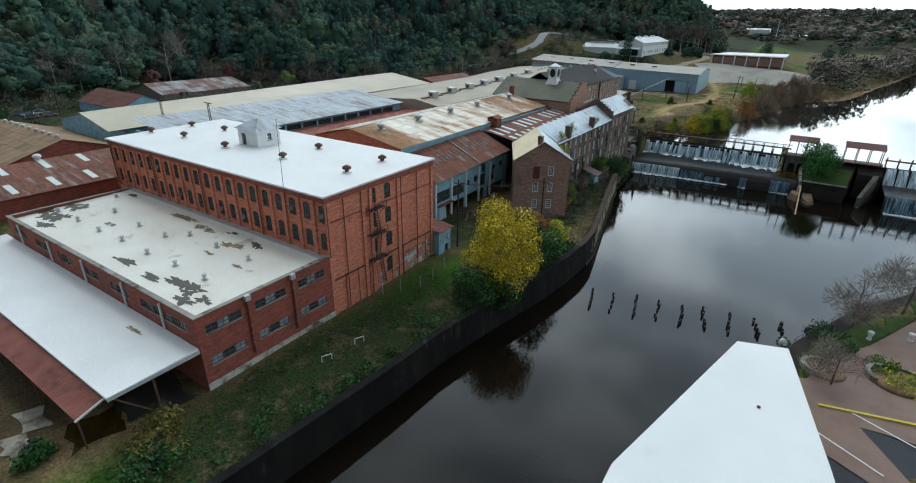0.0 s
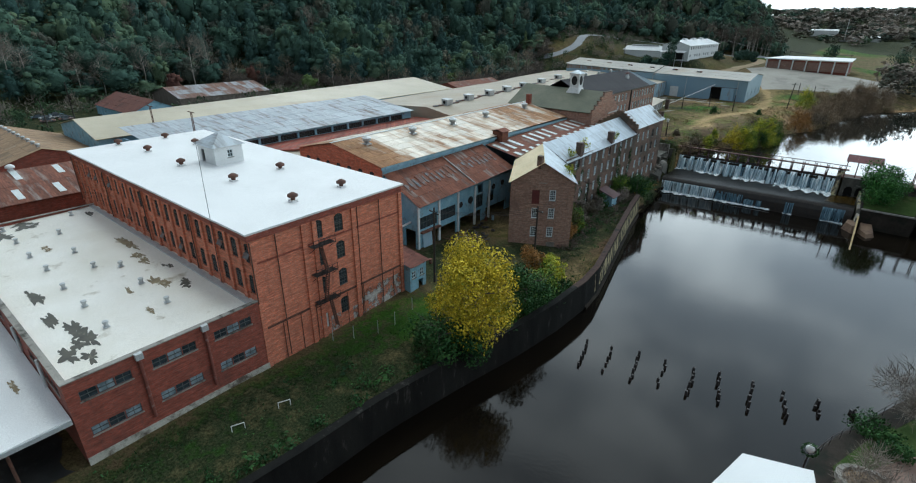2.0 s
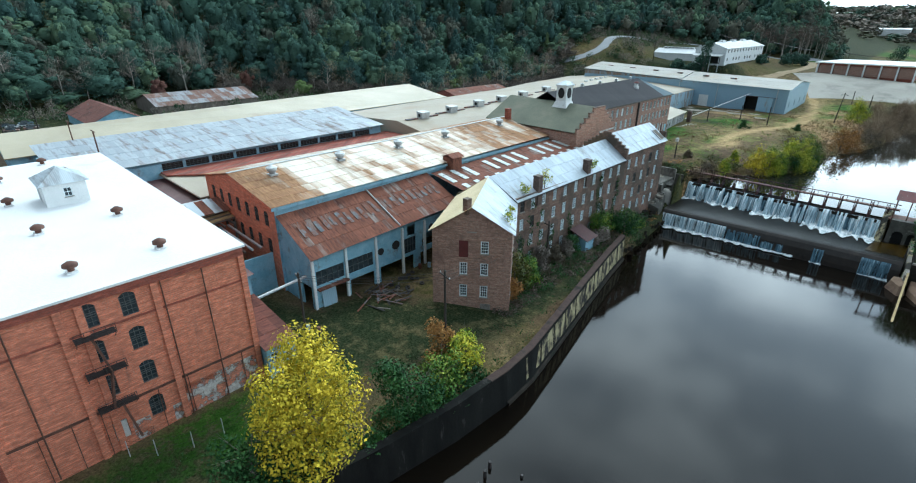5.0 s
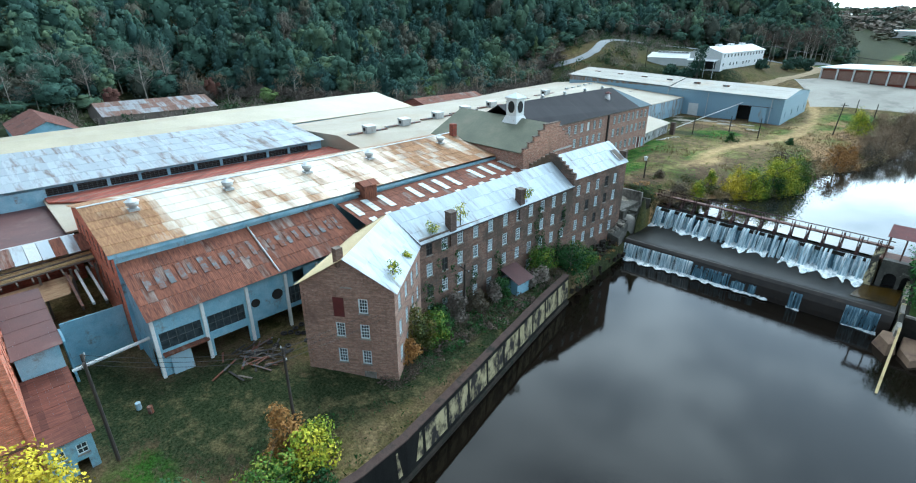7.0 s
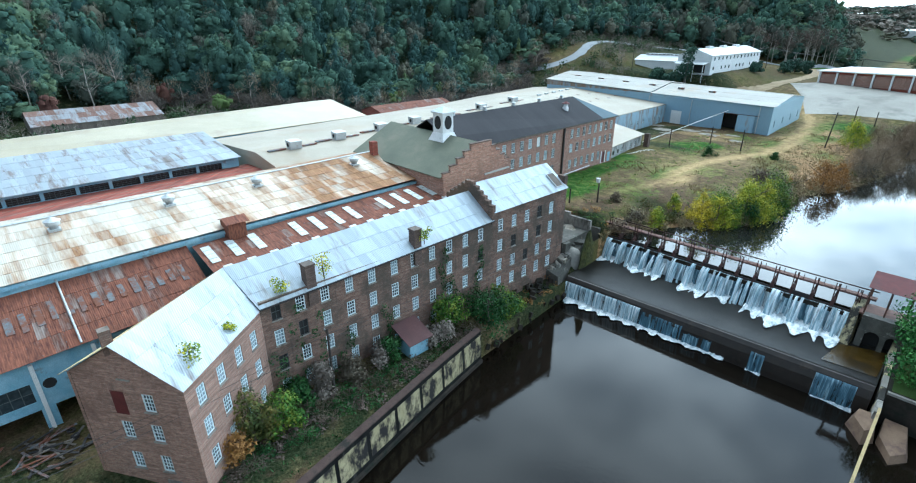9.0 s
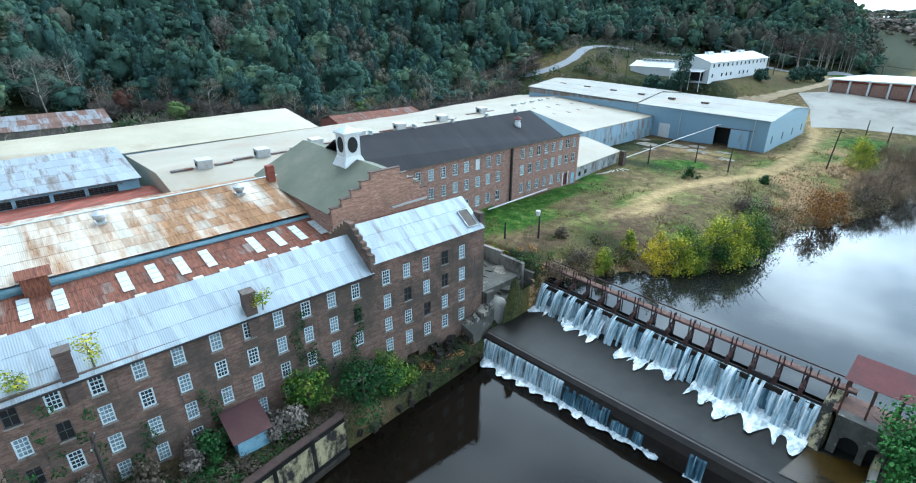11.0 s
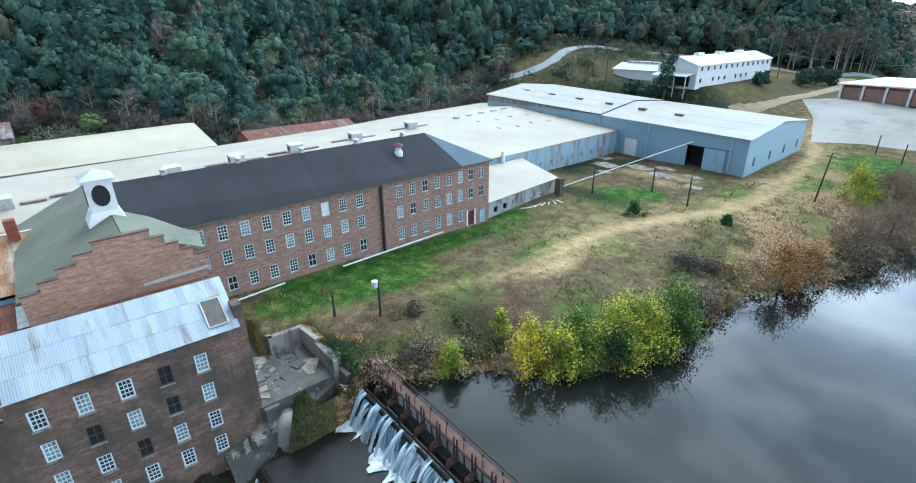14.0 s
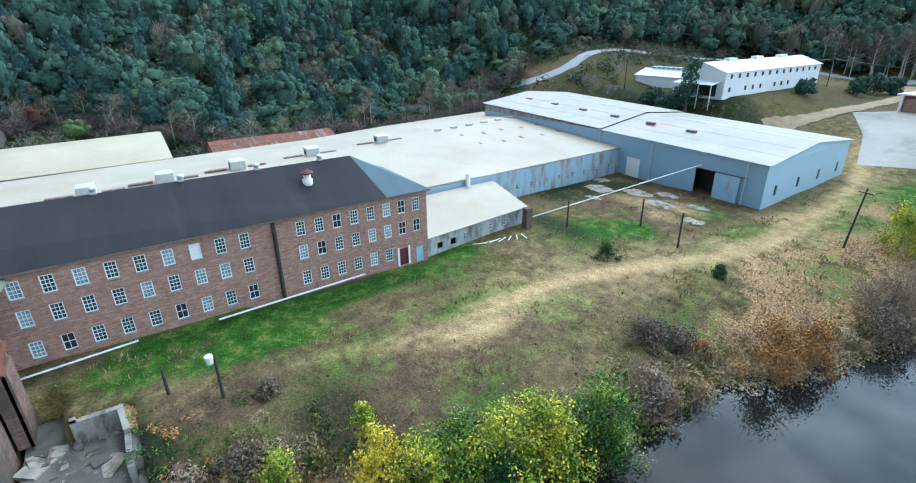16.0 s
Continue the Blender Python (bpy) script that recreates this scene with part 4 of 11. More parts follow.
def put_window(parent, origin, d, n, u, z, style, label=""):
    """A window at u metres along a wall that starts at origin."""
    fr, pane, sill, head = window_kit(style)
    o = Vector((*origin, 0)) + d * u + Vector((0, 0, z))
    m = Matrix((( d.x, n.x, 0, o.x), (d.y, n.y, 0, o.y), (0, 0, 1, o.z), (0, 0, 0, 1)))
    w = part("window", fr, None, parent, label, m)
    for name, me in (("pane", pane), ("window_sill", sill), ("arch_head", head)):
        if me:
            part(name, me, None, w, "", m)
    return w


def facade(parent, p0, p1, z0, z1, mat, wins=(), holes=(), thick=0.4, name="wall"):
    """A wall part with windows (u, z, style) set into real openings, and further bare holes."""
    g = Geo()
    hs = [(u - s[0] / 2, z, u + s[0] / 2, z + s[1]) for u, z, s in wins] + list(holes)
    d, n = wall_mesh(g, p0, p1, z0, z1, hs, thick)
    w = part(name, g.weld(), mat, parent)
    for u, z, s in wins:
        put_window(parent, p0, d, n, u, z, s)
    return d, n


def gable(parent, p0, p1, z, apex, mat, thick=0.4, at=0.5):
    """The triangle of wall over an end wall."""
    a, b = Vector((*p0, z)), Vector((*p1, z))
    t = a + (b - a) * at
    t.z = apex
    d = (b - a).normalized()
    n = Vector((d.y, -d.x, 0)) * thick
    g = Geo().add([a, b, t, a - n, b - n, t - n], [(0, 1, 2), (4, 3, 5), (0, 2, 5, 3), (2, 1, 4, 5), (1, 0, 3, 4)])
    return part("gable", g, mat, parent)


def sheet_roof(g, quad, cols, rows, t=0.04, gap=0.004, lift=0.02, seed=1):
    """Overlapping roof sheets over a quad: a, b along the eave, c, d along the top."""
    rnd = random.Random(seed)
    a, b, c, d = [Vector(p) for p in quad]
    nrm = (b - a).cross(d - a).normalized()
    for i in range(cols):
        for j in range(rows):
            u0, u1, v0, v1 = i / cols, (i + 1) / cols, j / rows, (j + 1) / rows
            q = [(a + (b - a) * u) * (1 - v) + (d + (c - d) * u) * v for u, v in ((u0, v0), (u1, v0), (u1, v1), (u0, v1))]
            e = rnd.uniform(0, lift)
            ctr = sum(q, Vector()) / 4
            q = [ctr + (p - ctr) * (1 - gap) + nrm * (e + (0.03 if k < 2 else 0)) for k, p in enumerate(q)]
            g.slab(q, t)
    return g


SHEETS = []


def later_sheets(parent, quad, cols, rows, mat, label="", t=0.04, gap=0.004, lift=0.02, seed=1):
    """Notes a roof slope whose sheets are laid one by one at the end."""
    SHEETS.append((parent, [Vector(p) for p in quad], cols, rows, mat, label, t, gap, lift, seed))


# windows of the mill
W_MILL = (1.2, 2.05, 3, 4, M_FRAME, M_PANE, 0, 0.15, M_CONC)
W_GIN = (1.3, 2.15, 3, 4, M_FRAME, M_PANE, 0, 0.11, M_CONC)
W_ARCH = (1.35, 2.5, 3, 5, M_FRAME_DARK, M_PANE, 0.32, 0.07, M_BRICK_RED)
W_ARCH_BIG = (1.4, 2.5, 3, 5, M_FRAME_DARK, M_PANE, 0.35, 0.07, M_BRICK_RED)
W_STRIP = (1.45, 1.05, 2, 2, M_FRAME_DARK, M_PANE_PALE, 0, 0.06, M_CONC)
W_STRIP_DARK = (1.45, 1.05, 2, 2, M_FRAME_DARK, M_PANE, 0, 0.06, M_CONC)
W_SMALL = (0.9, 1.2, 2, 2, M_FRAME, M_PANE, 0, 0.08, M_CONC)

# ---- four-storey brick mill with the white roof ----
AX0, AX1, AY0, AY1, AZ = -106.5, -47.25, 44.3, 68.4, 21.2
a_mill = thing("brick_mill", (-77, 56, 2.6), "four-storey red brick mill with arched windows and a white flat roof", "mill")
cols_s = [2.0 + 2.98 * i for i in range(20)]
wins = [(u, z, W_ARCH) for u in cols_s for z in (13.3, 17.3)]
dS, nS = facade(a_mill, (AX0, AY0), (AX1, AY0), 2.2, AZ, M_BRICK_RED, wins)
east = [(9.3, 17.6, W_ARCH_BIG), (12.6, 17.6, W_ARCH_BIG), (9.1, 13.7, W_ARCH_BIG), (12.6, 13.7, W_ARCH_BIG),
        (9.1, 9.6, W_ARCH_BIG), (12.6, 9.6, W_ARCH_BIG), (12.5, 5.2, W_ARCH_BIG)]
dE, nE = facade(a_mill, (AX1, AY0), (AX1, AY1), 2.2, AZ, M_BRICK_RED, east, [(8.3, 4.2, 9.6, 6.5)])
facade(a_mill, (AX1, AY1), (AX0, AY1), 2.2, AZ, M_BRICK_RED, [(3 + 3.0 * i, z, W_ARCH) for i in range(19) for z in (13.3, 17.3)])
facade(a_mill, (AX0, AY1), (AX0, AY0), 2.2, AZ, M_BRICK_RED)
dm = Geo().box(AX1 - 0.25, AY0 + 8.35, 4.2, AX1 - 0.12, AY0 + 9.55, 6.3)
part("door", dm, M_WHITE_PAINT, a_mill, "white painted ground-floor door")
for i in range(20):                       # buttress piers between the bays
    u = AX0 + 0.5 + 2.98 * i
    part("pier", Geo().box(u - 0.3, AY0 - 0.28, 12.2, u + 0.3, AY0, 20.3), M_BRICK_RED, a_mill)
for i, k in ((2, 1), (3, 1), (5, 1), (13, 0), (17, 1), (19, 1), (11, 0), (7, 0)):     # tilted sashes
    u, z = AX0 + cols_s[i], (13.3, 17.3)[k]
    part("tilted_sash", Geo().box(-0.55, -0.03, -0.7, 0.55, 0.03, 0.0, pose(u, AY0 - 0.05, z + 1.35, -32, 0, 0)), M_GREY_PANEL, a_mill, "grey sash tilted open")
part("lightning_rod", Geo().tube((-54.9, AY0 - 0.45, 12.3), (-54.4, AY0 - 0.45, 30.6), 0.045, 0.025, 6), M_DARK_IRON, a_mill, "tall thin iron mast")
for y in (47.0, 49.6, 52.0, 57.2, 60.2, 66.2):
    part("wall_anchor", Geo().box(AX1 + 0.1, y - 0.04, 2.6, AX1 + 0.16, y + 0.04, 8.3), M_IRON, a_mill)
for y in (44.5, 51.4, 53.0, 59.3, 68.1):
    part("pier", Geo().box(AX1, y - 0.32, 2.2, AX1 + 0.22, y + 0.32, 20.4), M_BRICK_RED, a_mill)
part("string_course", Geo().box(AX1, AY0, 17.15, AX1 + 0.1, AY1, 17.35), M_BRICK_DARK, a_mill)
part("string_course", Geo().box(AX1, AY0, 8.3, AX1 + 0.13, AY1, 8.55), M_IRON, a_mill, "rusty pipe run along the wall")
part("cornice", Geo().box(AX1, AY0 - 0.35, 20.3, AX1 + 0.3, AY1, AZ), M_BRICK_DARK, a_mill)
part("cornice", Geo().box(AX0, AY0 - 0.36, 20.35, AX1, AY0, AZ), M_BRICK_DARK, a_mill)
part("whitewash", Geo().box(AX1, 54.2, 3.2, AX1 + 0.03, 55.9, 5.6).box(AX1, 58.1, 3.4, AX1 + 0.03, 59, 5.4).box(AX1, 59.62, 3.4, AX1 + 0.03, 67.8, 7.2), M_WHITEWASH, a_mill, "patch of flaking whitewash")
part("roof", Geo().slab([(AX0 - 0.3, AY0 - 0.5, AZ + 0.12), (AX1 + 0.42, AY0 - 0.5, AZ + 0.12), (AX1 + 0.42, AY1 + 0.3, AZ + 0.3), (AX0 - 0.3, AY1 + 0.3, AZ + 0.3)], 0.25), M_WHITE_ROOF, a_mill, "white coated flat roof")
for y in (47.5, 59.9, 63.9):
    part("downpipe", Geo().tube((AX1 + 0.2, y, 3.2), (AX1 + 0.2, y, 20.4), 0.07), M_IRON, a_mill)
for i in (0.02, 5, 10, 15, 19.9):
    x = AX0 + 0.8 + 2.98 * i
    part("downpipe", Geo().tube((x, AY0 - 0.4, 12.6), (x, AY0 - 0.4, 20.4), 0.08), M_IRON, a_mill)

# iron fire escape on the east wall
esc = thing("fire_escape", (-46.6, 54, 4), "rusted iron fire escape fixed to the brick mill wall", "fire escape")
for z in (8.9, 13.0, 17.0):
    g = Geo()
    for k in range(7):
        g.box(AX1 + 0.05 + 0.18 * k, 51.9, z, AX1 + 0.15 + 0.18 * k, 55.2, z + 0.05)
    part("landing", g, M_DARK_IRON, esc)
    r = Geo()
    for zz in (0.5, 1.0):
        r.beam((AX1 + 1.3, 51.9, z + zz), (AX1 + 1.3, 55.2, z + zz), 0.05)
    for yy in (51.9, 52.7, 53.5, 54.4, 55.2):
        r.beam((AX1 + 1.3, yy, z), (AX1 + 1.3, yy, z + 1.0), 0.05)
    part("railing", r, M_DARK_IRON, esc)
    for yy in (52.0, 55.1):
        part("bracket", Geo().beam((AX1 + 0.02, yy, z - 1.0), (AX1 + 1.3, yy, z), 0.06), M_DARK_IRON, esc)
for z0, z1, y0, y1 in ((4.4, 8.9, 54.6, 53.9), (8.9, 13.0, 53.2, 53.9), (13.0, 17.0, 53.9, 53.2)):
    g = Geo()
    for x in (AX1 + 0.5, AX1 + 1.2):
        g.beam((x, y0, z0), (x, y1, z1), 0.06, 0.14)
    part("stringer", g, M_IRON, esc)
    n = 14
    g = Geo()
    for k in range(n):
        t = (k + 0.5) / n
        g.box(AX1 + 0.5, y0 + (y1 - y0) * t - 0.11, z0 + (z1 - z0) * t, AX1 + 1.2, y0 + (y1 - y0) * t + 0.11, z0 + (z1 - z0) * t + 0.03)
    part("treads", g, M_IRON, esc)

# roof hut
hut = thing("roof_hut", (-79, 58.5, AZ), "small white roof hut with a flaking metal hip roof", "roof hut")
hx0, hx1, hy0, hy1, hz = -82.2, -76.6, 56.0, 60.8, AZ + 0.28
facade(hut, (hx0, hy0), (hx1, hy0), hz - 0.2, hz + 2.9, M_WHITE_PAINT, [], [(1.0, hz - 0.2, 2.2, hz + 2.1)], 0.2)
facade(hut, (hx1, hy0), (hx1, hy1), hz - 0.2, hz + 2.9, M_WHITE_PAINT, [(2.6, hz + 1.0, W_SMALL)], [], 0.2)
facade(hut, (hx1, hy1), (hx0, hy1), hz - 0.2, hz + 2.9, M_WHITE_PAINT, [], [], 0.2)
facade(hut, (hx0, hy1), (hx0, hy0), hz - 0.2, hz + 2.9, M_WHITE_PAINT, [], [], 0.2)
e, t = 0.45, hz + 4.6
c = [(hx0 - e, hy0 - e, hz + 2.85), (hx1 + e, hy0 - e, hz + 2.85), (hx1 + e, hy1 + e, hz + 2.85), (hx0 - e, hy1 + e, hz + 2.85)]
tp = ((hx0 + hx1) / 2 - 0.4, (hy0 + hy1) / 2, t), ((hx0 + hx1) / 2 + 0.4, (hy0 + hy1) / 2, t)
part("roof", Geo().add(c + list(tp), [(0, 1, 5, 4), (1, 2, 5), (2, 3, 4, 5), (3, 0, 4), (3, 2, 1, 0)]), M_GALV, hut)


for x, y, top in ((-113.8, 69.8, 24.3), (-134.8, 69.4, 23.5)):
    lm = thing("lattice_mast", (x, y, 14), "slim rusty lattice mast with a crossarm behind the mill roof", "lattice mast", "lattice masts")
    for dx in (-0.45, 0.45):
        part("leg", Geo().beam((x + dx, y, 14), (x + dx * 0.7, y, top), 0.12), M_IRON, lm)
    for k in range(9):
        za, zb = 14 + (top - 14) * k / 9, 14 + (top - 14) * (k + 1) / 9
        part("brace", Geo().beam((x - 0.42, y, za), (x + 0.42, y, zb), 0.06) if k % 2 else Geo().beam((x + 0.42, y, za), (x - 0.42, y, zb), 0.06), M_IRON, lm)
    part("crossarm", Geo().beam((x - 1.5, y, top), (x + 1.5, y, top), 0.14), M_IRON, lm)


def roof_vent(x, y, z, s=1.0, m=M_IRON):
    v = thing("roof_vent", (x, y, z), "rusty round roof ventilator with a cowl", "roof vent", "vents on the white roof")
    part("curb", Geo().box(x - 0.42 * s, y - 0.42 * s, z - 0.1, x + 0.42 * s, y + 0.42 * s, z + 0.12), M_WHITE_ROOF, v)
    part("stem", Geo().lathe([(0.28 * s, 0.1), (0.28 * s, 0.5 * s)], 10, (x, y, z)), m, v)
    part("cowl", Geo().lathe([(0.3 * s, 0.45 * s), (0.62 * s, 0.5 * s), (0.62 * s, 0.75 * s), (0.2 * s, 1.0 * s)], 12, (x, y, z)), m, v, "", None, True)
    return v


for x, y in ((-104.5, 51.5), (-104, 59.7), (-95.2, 53), (-94.5, 61.1), (-81.4, 52.6), (-66.9, 53.6), (-67.3, 61.7), (-52.6, 54), (-52.6, 62)):
    roof_vent(x, y, AZ + 0.24, 1.1)

# ---- two-storey annex with the stained roof ----
BX0, BX1, BY0, BY1, BZ = -101.0, -47.1, 24.6, 44.3, 12.55
b_ann = thing("brick_annex", (-74, 34, 2.5), "two-storey dark red brick annex with a stained white flat roof", "annex building")
we = []
for z in (10.1, 5.9):
    for k0 in (1.0, 7.4, 13.9):
        for k in range(3):
            we.append((k0 + 0.75 + 1.5 * k, z, W_STRIP if (k + int(z)) % 2 else W_STRIP_DARK))
facade(b_ann, (BX1, BY0), (BX1, BY1 - 0.02), 1.6, BZ, M_BRICK_DARK, we)
ws = [(u, 10.2, W_STRIP_DARK if i % 2 else W_STRIP) for i, u in enumerate([k + 1.5 * j for k in (3, 11, 19, 27, 35, 42.5, 48.0) for j in range(3)]) if u < 53]
facade(b_ann, (BX0, BY0), (BX1, BY0), 1.6, BZ, M_BRICK_DARK, ws)
facade(b_ann, (BX0, BY1), (BX0, BY0), 1.6, BZ, M_BRICK_DARK)
part("plinth", Geo().box(BX1, BY0, 1.5, BX1 + 0.12, BY1, 3.75), M_PLINTH, b_ann, "flaking white plinth")
part("roof", Geo().slab([(BX0 + 0.4, BY0 + 0.4, 12.0), (BX1 - 0.4, BY0 + 0.4, 12.0), (BX1 - 0.4, BY1, 12.35), (BX0 + 0.4, BY1, 12.35)], 0.3), M_STAIN_ROOF, b_ann, "white roof coating with black puddle stains")
part("gutter_strip", Geo().box(BX0 + 0.5, BY1 - 1.1, 12.34, BX1 - 0.45, BY1 - 0.32, 12.5), M_GALV_PLAIN, b_ann)
cp = Geo().box(BX0 - 0.1, BY0 - 0.1, BZ, BX1 + 0.1, BY0 + 0.5, BZ + 0.1).box(BX1 - 0.5, BY0 + 0.5, BZ, BX1 + 0.1, BY1, BZ + 0.1).box(BX0 - 0.1, BY0 + 0.5, BZ, BX0 + 0.5, BY1, BZ + 0.1)
part("coping", cp, M_CONC, b_ann, "pale tile coping")
for y in (31.0, 37.6):
    p = part("downpipe", Geo().tube((BX1 + 0.18, y, 4.6), (BX1 + 0.18, y, 12.3), 0.17), M_RED_PIPE, b_ann, "rust-red downpipe")
    part("hopper", Geo().box(BX1 + 0.02, y - 0.35, 12.0, BX1 + 0.5, y + 0.35, 12.7), M_GALV_PLAIN, p)
for x in (-54.0, -63.0, -74, -85, -96):
    part("downpipe", Geo().tube((x, BY0 - 0.2, 9.0), (x, BY0 - 0.2, 12.3), 0.16), M_GALV_PLAIN, b_ann)


def stub_vent(x, y, z):
    v = thing("pipe_vent", (x, y, z), "short zinc vent pipe on a stained roof", "roof vent", "small roof vents")
    part("flange", Geo().box(x - 0.3, y - 0.3, z, x + 0.3, y + 0.3, z + 0.1), M_GALV_PLAIN, v)
    part("pipe", Geo().lathe([(0.2, 0.05), (0.2, 0.5), (0.3, 0.52), (0.3, 0.72), (0.05, 0.8)], 10, (x, y, z)), M_GALV_PLAIN, v)


for x, y in ((-97.9, 30.7), (-90.8, 30.8), (-97.9, 39.8), (-90, 36), (-83.3, 30.7), (-76.7, 31), (-80.3, 35.2), (-69.1, 30.8), (-62.3, 31), (-55.5, 31), (-72.9, 35.3), (-70.3, 37.7), (-63.1, 37.5), (-55.7, 37.5)):
    stub_vent(x, y, 12.05 + (y - 25) * 0.0178)

# loading canopy and its red lean-to
can = thing("loading_canopy", (-74, 20, 2.9), "white flat loading canopy on steel posts with a wet roof", "canopy")
part("roof", Geo().slab([(-104, 15.0, 8.5), (-47.3, 15.0, 8.5), (-47.3, 24.5, 8.75), (-104, 24.5, 8.75)], 0.3), M_WHITE_ROOF, can)
part("fascia", Geo().box(-47.3, 15.0, 8.1, -47.15, 24.5, 8.55), M_GALV_PLAIN, can)
for x in (-48.0, -58.0, -68.0, -78, -88, -98):
    part("post", Geo().tube((x, 19.6, 2.0), (x, 19.6, 8.4), 0.14), M_IRON, can, "rusty steel post")
    part("beam", Geo().beam((x, 15.2, 8.1), (x, 24.4, 8.25), 0.16, 0.25), M_DARK_IRON, can)
part("brace", Geo().beam((-48.0, 15.4, 8.0), (-48.0, 19.4, 3.2), 0.14), M_IRON, can, "leaning steel brace")
lean = thing("lean_to", (-76, 13.5, 2.9), "red corrugated lean-to roof beside the loading canopy", "lean-to")
g = Geo()
for i in range(150):
    x = -48.2 - 0.36 * i
    g.slab([(x - 0.19, 12.4, 7.24), (x, 12.4, 7.24), (x, 15.0, 8.09), (x - 0.19, 15.0, 8.09)], 0.14)
tagged(part("roof_ribs", g, M_RED_RIB, lean, "red ribbed sheets"), kind="stuff")
part("roof_deck", Geo().slab([(-104, 12.4, 7.08), (-48.2, 12.4, 7.08), (-48.2, 15.0, 7.93), (-104, 15.0, 7.93)], 0.05), M_MAROON, lean)
part("edge", Geo().beam((-48.15, 12.3, 7.15), (-48.15, 15.1, 8.05), 0.12, 0.2), M_WHITE_PAINT, lean)
for x in (-49, -60, -71, -82, -93):
    part("post", Geo().tube((x, 12.7, 2.0), (x, 12.7, 7.2), 0.1), M_IRON, lean)

# old sheds west of the annex
def gable_shed(name, x0, y0, x1, y1, z0, eave, ridge, wall, roof, label, category, along="y", group="", ov=0.5, cols=14, rows=3, ridge_at=0.5):
    s = thing(name, ((x0 + x1) / 2, (y0 + y1) / 2, z0), label, category, group)
    for a, b in (((x0, y0), (x1, y0)), ((x1, y0), (x1, y1)), ((x1, y1), (x0, y1)), ((x0, y1), (x0, y0))):
        facade(s, a, b, z0 - 0.5, eave, wall, [], [], 0.25)
    g = Geo()
    if along == "y":
        xr = x0 + (x1 - x0) * ridge_at
        gable(s, (x0, y0), (x1, y0), eave, ridge, wall, 0.25, ridge_at)
        gable(s, (x1, y1), (x0, y1), eave, ridge, wall, 0.25, 1 - ridge_at)
        ka, kb = (ridge - eave) / (xr - x0) * ov, (ridge - eave) / (x1 - xr) * ov
        sheet_roof(g, [(x1 + ov, y0 - ov, eave - kb + 0.1), (x1 + ov, y1 + ov, eave - kb + 0.1), (xr, y1 + ov, ridge + 0.1), (xr, y0 - ov, ridge + 0.1)], cols, rows, seed=cols)
        sheet_roof(g, [(x0 - ov, y1 + ov, eave - ka + 0.1), (x0 - ov, y0 - ov, eave - ka + 0.1), (xr, y0 - ov, ridge + 0.1), (xr, y1 + ov, ridge + 0.1)], cols, rows, seed=cols + 1)
    else:
        yr = (y0 + y1) / 2
        gable(s, (x1, y0), (x1, y1), eave, ridge, wall, 0.25)
        gable(s, (x0, y1), (x0, y0), eave, ridge, wall, 0.25)
        k = (ridge - eave) / ((y1 - y0) / 2) * ov
        sheet_roof(g, [(x0 - ov, y0 - ov, eave - k + 0.1), (x1 + ov, y0 - ov, eave - k + 0.1), (x1 + ov, yr, ridge + 0.1), (x0 - ov, yr, ridge + 0.1)], cols, rows, seed=cols)
        sheet_roof(g, [(x1 + ov, y1 + ov, eave - k + 0.1), (x0 - ov, y1 + ov, eave - k + 0.1), (x0 - ov, yr, ridge + 0.1), (x1 + ov, yr, ridge + 0.1)], cols, rows, seed=cols + 1)
    tagged(part("roofing", g, roof, s), kind="stuff")
    return s


rs = thing("rust_roof_shed", (-119, 30, 7), "low shed with dark red ribbed roof and pale skylights", "shed")
for a, b in (((-127.5, 4), (-112.4, 4)), ((-112.4, 4), (-112.4, 53.6)), ((-112.4, 53.6), (-127.5, 53.6)), ((-127.5, 53.6), (-127.5, 4))):
    facade(rs, a, b, 6, 12.0, M_BRICK_DARK, [], [], 0.25)
rq = [Vector(p) for p in ((-111.8, 4, 12.2), (-111.8, 54.2, 12.2), (-127.8, 54.2, 14.9), (-127.8, 4, 14.9))]
g = Geo()
sheet_roof(g, rq, 60, 2, seed=15)
tagged(part("roofing", g, M_RUST, rs, "dark red ribbed sheets"), kind="stuff")
part("end_gable", Geo().add([(-112.4, 53.6, 12.0), (-127.5, 53.6, 12.0), (-127.5, 53.6, 14.6), (-112.4, 53.35, 12.0), (-127.5, 53.35, 12.0), (-127.5, 53.35, 14.6)], [(0, 1, 2), (4, 3, 5), (0, 2, 5, 3)]), M_BRICK_DARK, rs)
for y, x0, x1 in ((53.0, -127, -122.5), (46.2, -127, -122.5), (39.2, -127, -122.5), (32.0, -127, -122.5), (25, -127, -122.5), (43.6, -118, -113.5), (37.2, -118, -113.5), (30.4, -118, -113.5), (23, -118, -113.5)):
    za, zb = (np.interp(x, (-127.8, -111.8), (14.9, 12.2)) + 0.12 for x in (x0, x1))
    part("skylight", Geo().slab([(x0, y, za), (x0, y - 1.1, za), (x1, y - 1.1, zb), (x1, y, zb)], 0.05), M_SKYLIGHT, rs, "pale skylight strip")
gable_shed("brown_roof_shed", -172, 33, -132.5, 58, 9, 13.4, 17.4, M_BRICK_DARK, M_BROWN_ROOF, "broad shed with a brown weathered sheet roof", "shed", "x", cols=30, rows=6)


